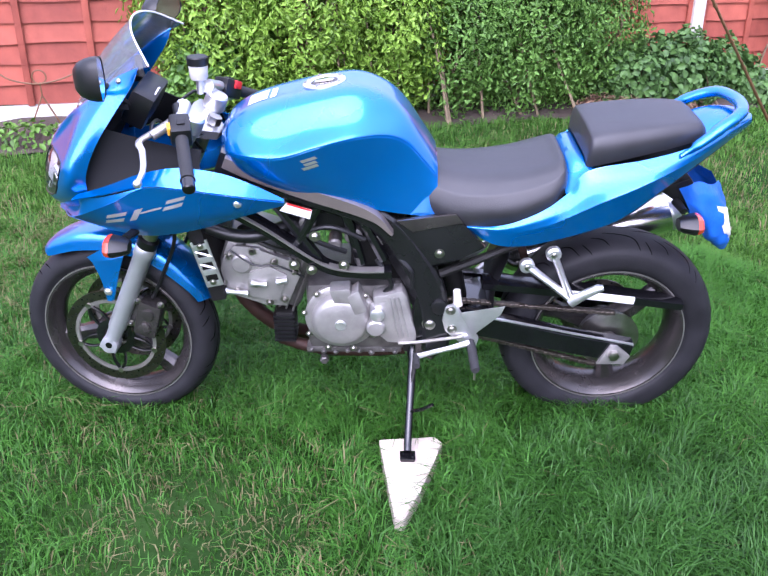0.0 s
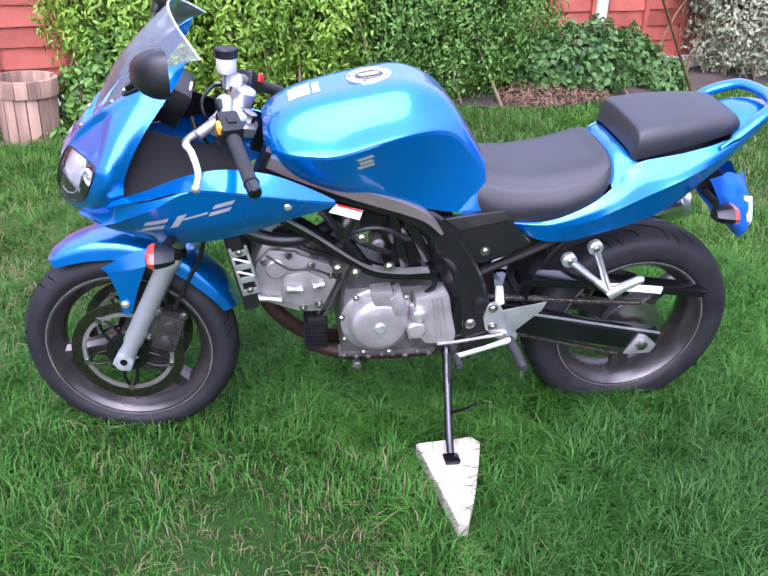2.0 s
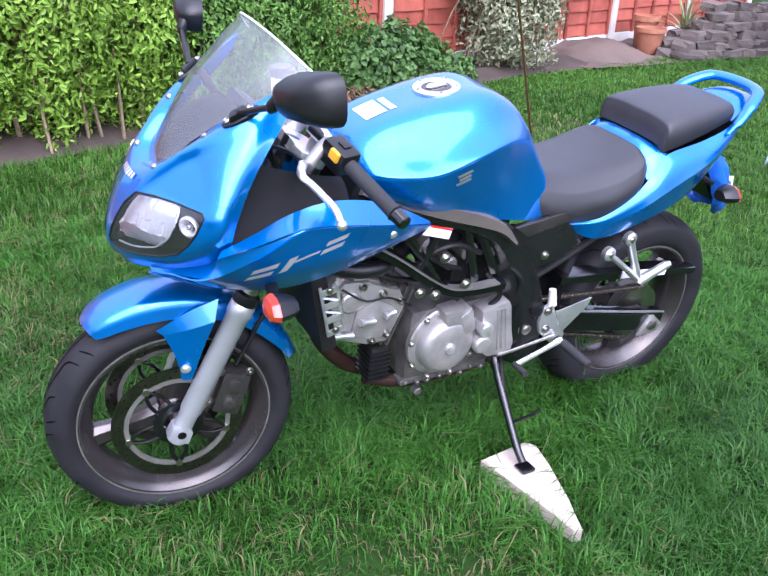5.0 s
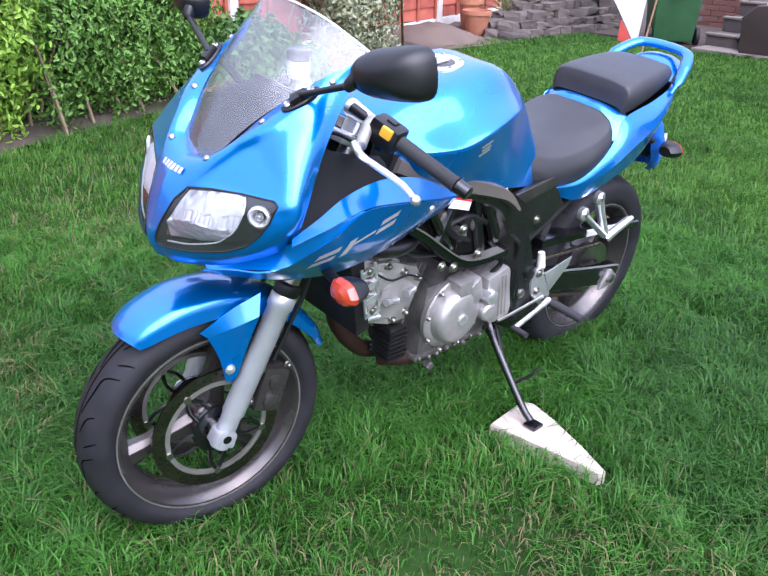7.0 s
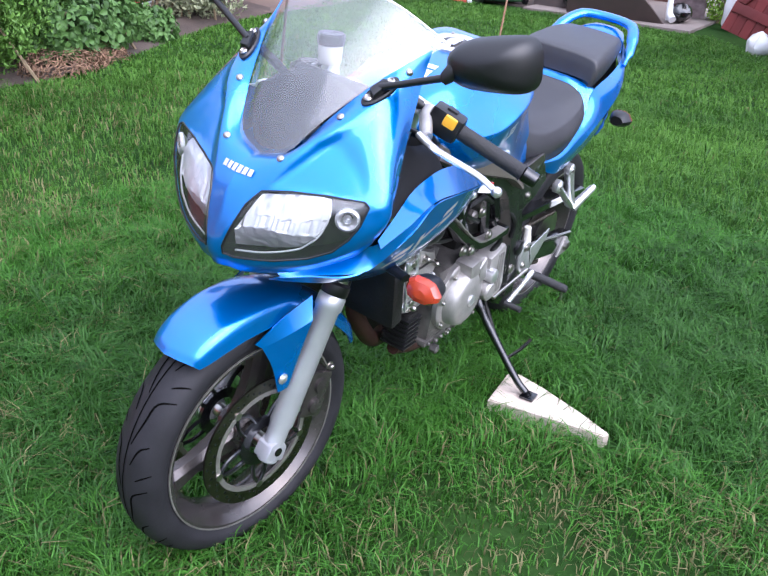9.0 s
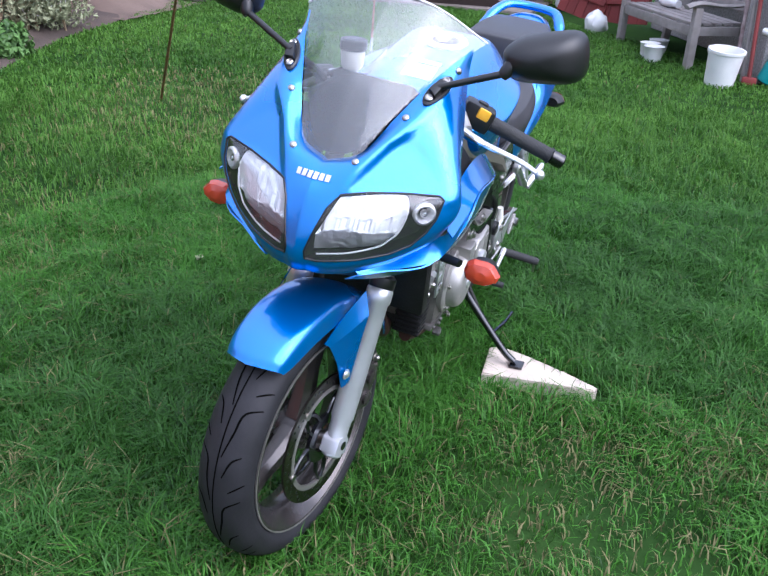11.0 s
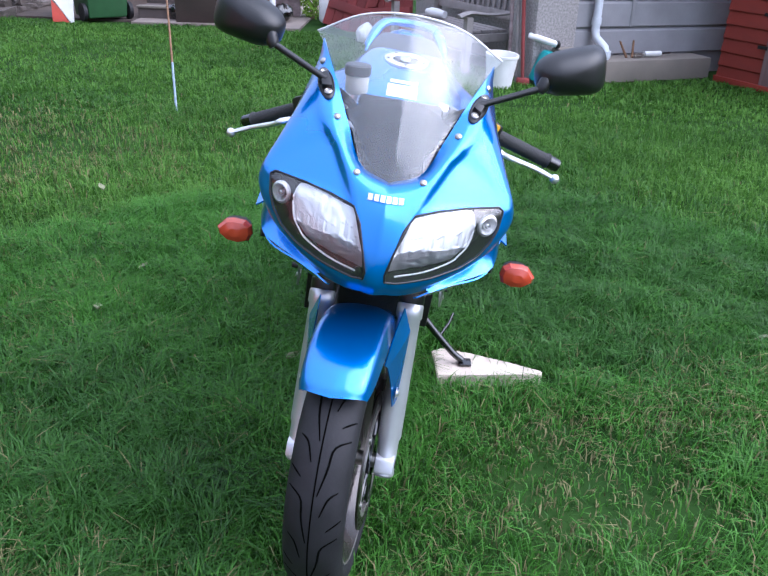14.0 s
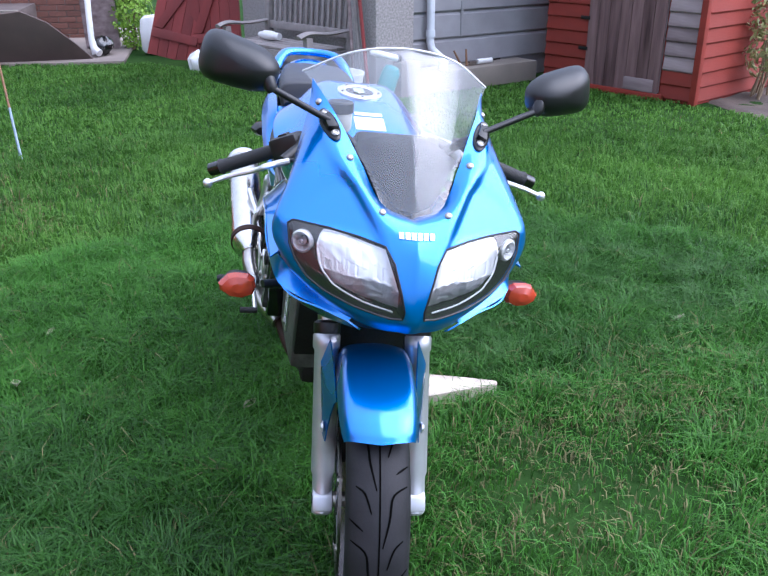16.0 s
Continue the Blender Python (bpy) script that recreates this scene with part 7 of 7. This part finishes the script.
for p in (((0.110, 0.124, -0.004), (0.152, 0.128, -0.012)), ((0.150, 0.120, -0.052), (0.212, 0.122, -0.064)), ((0.062, 0.122, 0.028), (0.088, 0.126, 0.014))):
    part("coolant_pipe", tube([mm @ Vector(q) for q in (p[0], tuple(Vector(p[0]).lerp(Vector(p[1]), 0.5)), p[1])], [0.009, 0.006, 0.010], 10), ALU, head)
part("wiring", tube([mm @ Vector(q) for q in ((0.23, 0.115, 0.06), (0.16, 0.124, 0.045), (0.10, 0.122, 0.062), (0.02, 0.115, 0.05))], 0.0028, 6, smooth=14), BLACK, head)
part("spark_plug_cap", tube([mm @ Vector((0.22, 0.06, 0.07)), mm @ Vector((0.21, 0.09, 0.13)), mm @ Vector((0.12, 0.10, 0.16))], 0.012, 8, smooth=8), BLACK, head)
part("link_pipe", tube([(0.30, 0.075, 0.300), (0.20, 0.088, 0.274), (0.06, 0.090, 0.266), (-0.06, 0.085, 0.270)], 0.018, 12, smooth=14), RUST, bike, "rusty exhaust link pipe below the engine")
for k in range(8):
    part("sump_bolt", bolt((0.205 - 0.034 * k, 0.122 + 0.004 * (k % 2), 0.292 - 0.004 * (k % 3)), 0.006, 0.009), CAST_DARK, eng)
part("sump_flange", block(-0.05, 0.085, 0.283, 0.22, 0.124, 0.300, 0.004), CAST_DARK, eng)
part("drain_plug", lathe([(0.013, 0.12), (0.013, 0.138), (0.009, 0.141)], 6, m=Matrix.Translation((0.17, 0, 0.262))), CAST_DARK, eng)
plate = part("data_plate", slab([(-0.012, 0.548), (0.060, 0.552), (0.062, 0.576), (-0.012, 0.572)], 0.158, 0.160, 0.0006), BLACK, eng, "small black data plate with white print")
for k in range(3):
    part("print_bar", slab([(-0.006, 0.5535 + 0.006 * k), (0.054, 0.5565 + 0.006 * k), (0.054, 0.5585 + 0.006 * k), (-0.006, 0.5555 + 0.006 * k)], 0.1602, 0.1606, 0), SILVER, plate, smooth=False)
part("rear_cylinder", block(-0.075, -0.09, 0.50, 0.09, 0.09, 0.70, 0.02), DIRT, eng)
part("airbox", block(-0.06, -0.11, 0.66, 0.26, 0.11, 0.79, 0.03), BLACK, bike, "black plastic airbox below the tank")
for x, z, r in ((0.20, 0.70, 0.022), (0.08, 0.665, 0.024), (0.015, 0.655, 0.020), (0.13, 0.64, 0.018)):
    part("throttle_part", lathe([(r, 0.08), (r, 0.135), (r * 0.7, 0.14)], 16, m=Matrix.Translation((x, 0, z))), CAST_DARK, eng)
for pts in (((0.26, 0.12, 0.72), (0.18, 0.145, 0.66), (0.10, 0.135, 0.62)), ((0.22, 0.13, 0.67), (0.14, 0.148, 0.70), (0.05, 0.14, 0.66)), ((0.02, 0.14, 0.60), (-0.02, 0.16, 0.54), (0.0, 0.15, 0.50)),
            ((0.36, 0.11, 0.66), (0.30, 0.13, 0.63), (0.20, 0.12, 0.60)), ((-0.03, 0.15, 0.62), (-0.07, 0.168, 0.58), (-0.075, 0.168, 0.53))):
    part("hose", tube(pts, 0.007, 8, smooth=14), BLACK, eng)
part("radiator", block(-0.02, -0.15, -0.13, 0.02, 0.15, 0.13, 0.006, m=Matrix.Translation((0.475, 0, 0.60)) @ Matrix.Rotation(radians(12), 4, "Y")), DIRT, bike, "black radiator")
part("radiator_hose", tube([(0.46, 0.13, 0.69), (0.40, 0.14, 0.672), (0.33, 0.14, 0.668), (0.25, 0.10, 0.68)], 0.018, 12, smooth=12), BLACK, bike)
for s in (1, -1):
    bm = bmesh.new()
    pm = Matrix.Translation((0.463, s * 0.172, 0.605)) @ Matrix.Rotation(radians(13), 4, "Y")
    for a in (-0.022, 0.017):
        block(a, -0.0025, -0.066, a + 0.007, 0.0025, 0.066, 0.001, bm, pm)
    for z in (-0.066, -0.030, 0.008, 0.046):
        block(-0.022, -0.0025, z - 0.006, 0.024, 0.0025, z + 0.010, 0.001, bm, pm)
    for z in (-0.022, 0.016):
        merge(bm, tube([(-0.02, 0, z), (0.02, 0, z + 0.022)], 0.003, 6), pm)
    pl = part("radiator_guard", bm, ALU, bike, "bare aluminium bracket plate with triangular holes")
    part("guard_bolt", bolt(pm @ Vector((0.0, s * 0.003, 0.052)), 0.006, 0.005, side=s), STEEL, pl)
    part("guard_bolt", bolt(pm @ Vector((0.002, s * 0.003, -0.058)), 0.006, 0.005, side=s), STEEL, pl)
ex = part("exhaust_header", tube([(0.41, 0.0, 0.48), (0.415, 0.015, 0.43), (0.375, 0.02, 0.365), (0.30, 0.01, 0.295), (0.19, -0.02, 0.25), (0.0, -0.08, 0.225), (-0.20, -0.12, 0.27)], 0.022, 14, smooth=36), RUST, bike, "rusty brown exhaust header pipe")
reg = part("regulator", block(0.255, 0.045, 0.305, 0.305, 0.105, 0.405, 0.006), DIRT, eng, "black finned regulator block")
for k in range(7):
    part("regulator_fin", block(0.250, 0.040, 0.310 + 0.0135 * k, 0.311, 0.112, 0.315 + 0.0135 * k, 0.001), BLACK, reg)

# swing arm, chain, guard, silencer
sw = part("swing_arm", beam([(-.14, .395), (-.30, .375), (-.50, .330), (-.70, .290)], [0.030, 0.036, 0.034, 0.036], (0.095, 0.105), (0.135, 0.142)), GLOSS_BLACK, bike, "black swing arm")
part("swing_arm_side", beam([(-.14, .395), (-.30, .375), (-.50, .330), (-.70, .290)], [0.030, 0.036, 0.034, 0.036], (-0.095, -0.105), (-0.135, -0.142)), GLOSS_BLACK, sw)
# narrow bright line along the top of the arm
part("arm_edge", beam([(-.26, .417), (-.40, .389), (-.55, .357), (-.705, .326)], [0.002] * 4, (0.130, 0.137), (0.137, 0.144)), ALU, sw, "bright top edge of the arm")
part("arm_brace", block(-.30, -.10, .34, -.22, .10, .41, .012), GLOSS_BLACK, sw)
part("chain_adjuster", slab([(-.605, .262), (-.685, .262), (-.700, .290), (-.660, .325), (-.640, .328)], 0.140, 0.150, 0.004), CAST, sw)
part("axle_nut", lathe([(0.016, 0.148), (0.016, 0.162), (0.010, 0.165)], 6, m=Matrix.Translation((-.65, 0, .298))), STEEL, sw)
for z0, z1, xa, xb in ((0.446, 0.392, -0.06, -0.65), (0.372, 0.212, -0.06, -0.62)):
    chain = bmesh.new()
    for k in range(44):
        t = k / 43
        block(-0.0085, -0.009 + 0.002 * (k % 2), -0.006, 0.0085, 0.009 - 0.002 * (k % 2), 0.006, 0.002, chain, Matrix.Translation((xa + (xb - xa) * t, 0.078, z0 + (z1 - z0) * t)), seg=1)
    tagged(part("drive_chain", chain, CHAIN, bike, "oily drive chain"), kind="stuff")
cg = part("chain_guard", beam([(-.27, .500), (-.45, .480), (-.65, .455), (-.835, .428)], [0.012, 0.013, 0.013, 0.012], (0.06, 0.055), (0.115, 0.105)), GLOSS_BLACK, bike, "black chain guard with a white label")
part("guard_label", beam([(-.505, .475), (-.60, .4635), (-.695, .4505)], [0.0105] * 3, (0.112, 0.108), (0.1145, 0.1105)), WHITE, cg, "white printed label")
part("shock_absorber", tube([(-.16, 0, .62), (-.22, 0, .36)], 0.032, 14), DIRT, bike)
part("mudguard_inner", sheet([[(-.34, 0, .62), (-.34, .06, .61), (-.34, .09, .58)], [(-.30, 0, .50), (-.30, .07, .50), (-.31, .095, .48)], [(-.30, 0, .40), (-.30, .07, .40), (-.31, .09, .40)]], 8, 8, mirror=True, thick=0.003), BLACK, bike)
can_a, can_b = Vector((-.37, -.207, .400)), Vector((-.895, -.217, .578))
d = (can_b - can_a)
can = part("silencer", tube([can_a + d * k for k in (0, 0.04, 0.10, 0.12, 0.97, 0.99, 1.0)], [0.026, 0.045, 0.056, 0.058, 0.058, 0.055, 0.030], 32), SILENCER, bike, "brushed steel exhaust silencer")
part("end_cap", tube([can_a + d * k for k in (0.93, 0.935, 0.975, 0.98)], [0.0585, 0.0595, 0.0595, 0.0585], 32), ALU, can)
part("can_strap", tube([can_a + d * k for k in (0.10, 0.105, 0.14, 0.145)], [0.057, 0.060, 0.060, 0.057], 32), RUST, can)
part("link_pipe", tube([(-.15, -.12, .26), (-.24, -.17, .29), (-.32, -.205, .37), tuple(can_a + d * 0.02)], 0.024, 14, smooth=16), STEEL, can)

# foot pegs, hangers, gear lever, side stand
for s in (1, -1):
    hang = part("footrest_hanger", slab([(-.165, .475), (-.195, .485), (-.225, .425), (-.262, .375), (-.255, .335), (-.225, .345), (-.195, .372), (-.168, .395), (-.158, .43)], s * .168, s * .182, 0.006), ALU, bike, "polished aluminium footrest hanger")
    part("heel_plate", slab([(-.205, .460), (-.325, .482), (-.315, .455), (-.245, .388)], s * .183, s * .187, 0.0015), ALU, hang)
    for p in ((-.180, .465), (-.186, .405)):
        part("hanger_bolt", bolt((p[0], s * .182, p[1]), 0.009, 0.008, side=s), STEEL, hang)
    peg = part("footpeg", tube([(-.238, s * .18, .362), (-.240, s * .215, .363), (-.241, s * .305, .362), (-.241, s * .312, .362)], [0.012, 0.013, 0.012, 0.009], 12), GRIP, hang, "rubber-covered footpeg")
    part("peg_feeler", tube([(-.241, s * .300, .355), (-.241, s * .302, .325)], 0.004, 6), STEEL, peg)
    part("gear_lever", tube([(-.235, s * .20, .372), (-.17, s * .202, .352), (-.09, s * .20, .325)], [0.009, 0.007, 0.008], 8), ALU, bike, "bare aluminium foot lever")
    part("toe_peg", tube([(-.09, s * .195, .325), (-.09, s * .245, .325)], 0.009, 10), GRIP, bike)
    ph = bmesh.new()
    for a, b in (((-.377, s * .155, .592), (-.500, s * .172, .500)), ((-.443, s * .155, .628), (-.500, s * .172, .500))):
        tube([a, tuple(Vector(a).lerp(Vector(b), 0.5)), b], [0.017, 0.0145, 0.018], 12, ph, flat=0.6)
        lathe([(0.020, s * .148), (0.020, s * .163), (0.014, s * .168)], 20, ph, Matrix.Translation((a[0], 0, a[2])))
    pil = part("pillion_hanger", ph, ALU, bike, "polished aluminium pillion footrest hanger")
    part("pillion_peg", tube([(-.500, s * .180, .494), (-.528, s * .194, .525), (-.560, s * .205, .552), (-.572, s * .208, .556)], [0.016, 0.013, 0.012, 0.008], 12), ALU, pil)
    for a in ((-.377, .592), (-.443, .628)):
        part("hanger_bolt", bolt((a[0], s * .166, a[1]), 0.008, 0.006, side=s), STEEL, pil)
part("shift_rod", tube([(-.215, .19, .385), (-.09, .175, .355), (-.04, .175, .352)], 0.005, 8), STEEL, bike)
part("brake_light_switch", tube([(-.195, .165, .52), (-.20, .170, .475)], [0.010, 0.013], 10), RESERVOIR, bike)
st = part("side_stand", tube([(-.085, .115, .300), (-.080, .165, .245), (-.070, .290, .128), (-.067, .335, .098)], [0.016, 0.012, 0.011, 0.011], 12, smooth=14), GLOSS_BLACK, bike, "black steel side stand")
part("stand_bracket", slab([(-.055, .335), (-.12, .335), (-.125, .285), (-.085, .272), (-.055, .29)], .09, .125, .005), DIRT, st)
part("stand_foot", slab([(-.086, -.005), (-.048, -.005), (-.045, .005), (-.09, .005)], -.020, .022, .004, m=Matrix.Translation((0, .345, .090)) @ Matrix.Rotation(radians(7), 4, "X")), GLOSS_BLACK, st)
part("stand_tab", tube([(-.074, .25, .168), (-.11, .275, .20), (-.135, .285, .225)], 0.005, 8), GLOSS_BLACK, st)
part("stand_spring", tube([(-.10, .12, .315), (-.078, .195, .222)], 0.007, 8), DIRT, st)

# blue plastic bag tied over the number plate
rows_bag = [[(-.77, .075, .775), (-.80, .085, .80), (-.85, .07, .79), (-.885, .03, .78)], [(-.80, .085, .72), (-.84, .10, .725), (-.90, .075, .71), (-.93, .02, .70)], [(-.855, .07, .64), (-.885, .085, .635), (-.935, .06, .625), (-.955, .0, .62)], [(-.915, .03, .585), (-.93, .04, .58), (-.95, .03, .585), (-.96, .0, .59)]]
bm = bmesh.new()
for sgn in (1, -1):
    sheet([[(x, sgn * y, z) for x, y, z in r] for r in rows_bag], 20, 20, bm=bm)
for v in bm.verts:
    v.co += noise.noise_vector(v.co * 28) * 0.007
bmesh.ops.remove_doubles(bm, verts=bm.verts[:], dist=0.0005)
cover = tagged(part("plastic_bag", bm, BAG_BLUE), "blue plastic bag tied over the number plate", "plastic bag")
cover.matrix_world = bike.matrix_world
bm = bmesh.new()
sheet([[(-.87, .088, .735), (-.90, .083, .73)], [(-.905, .083, .66), (-.93, .073, .65)], [(-.935, .045, .612), (-.945, .04, .61)]], 8, 10, bm=bm)
part("white_print", bm, WHITE, cover)
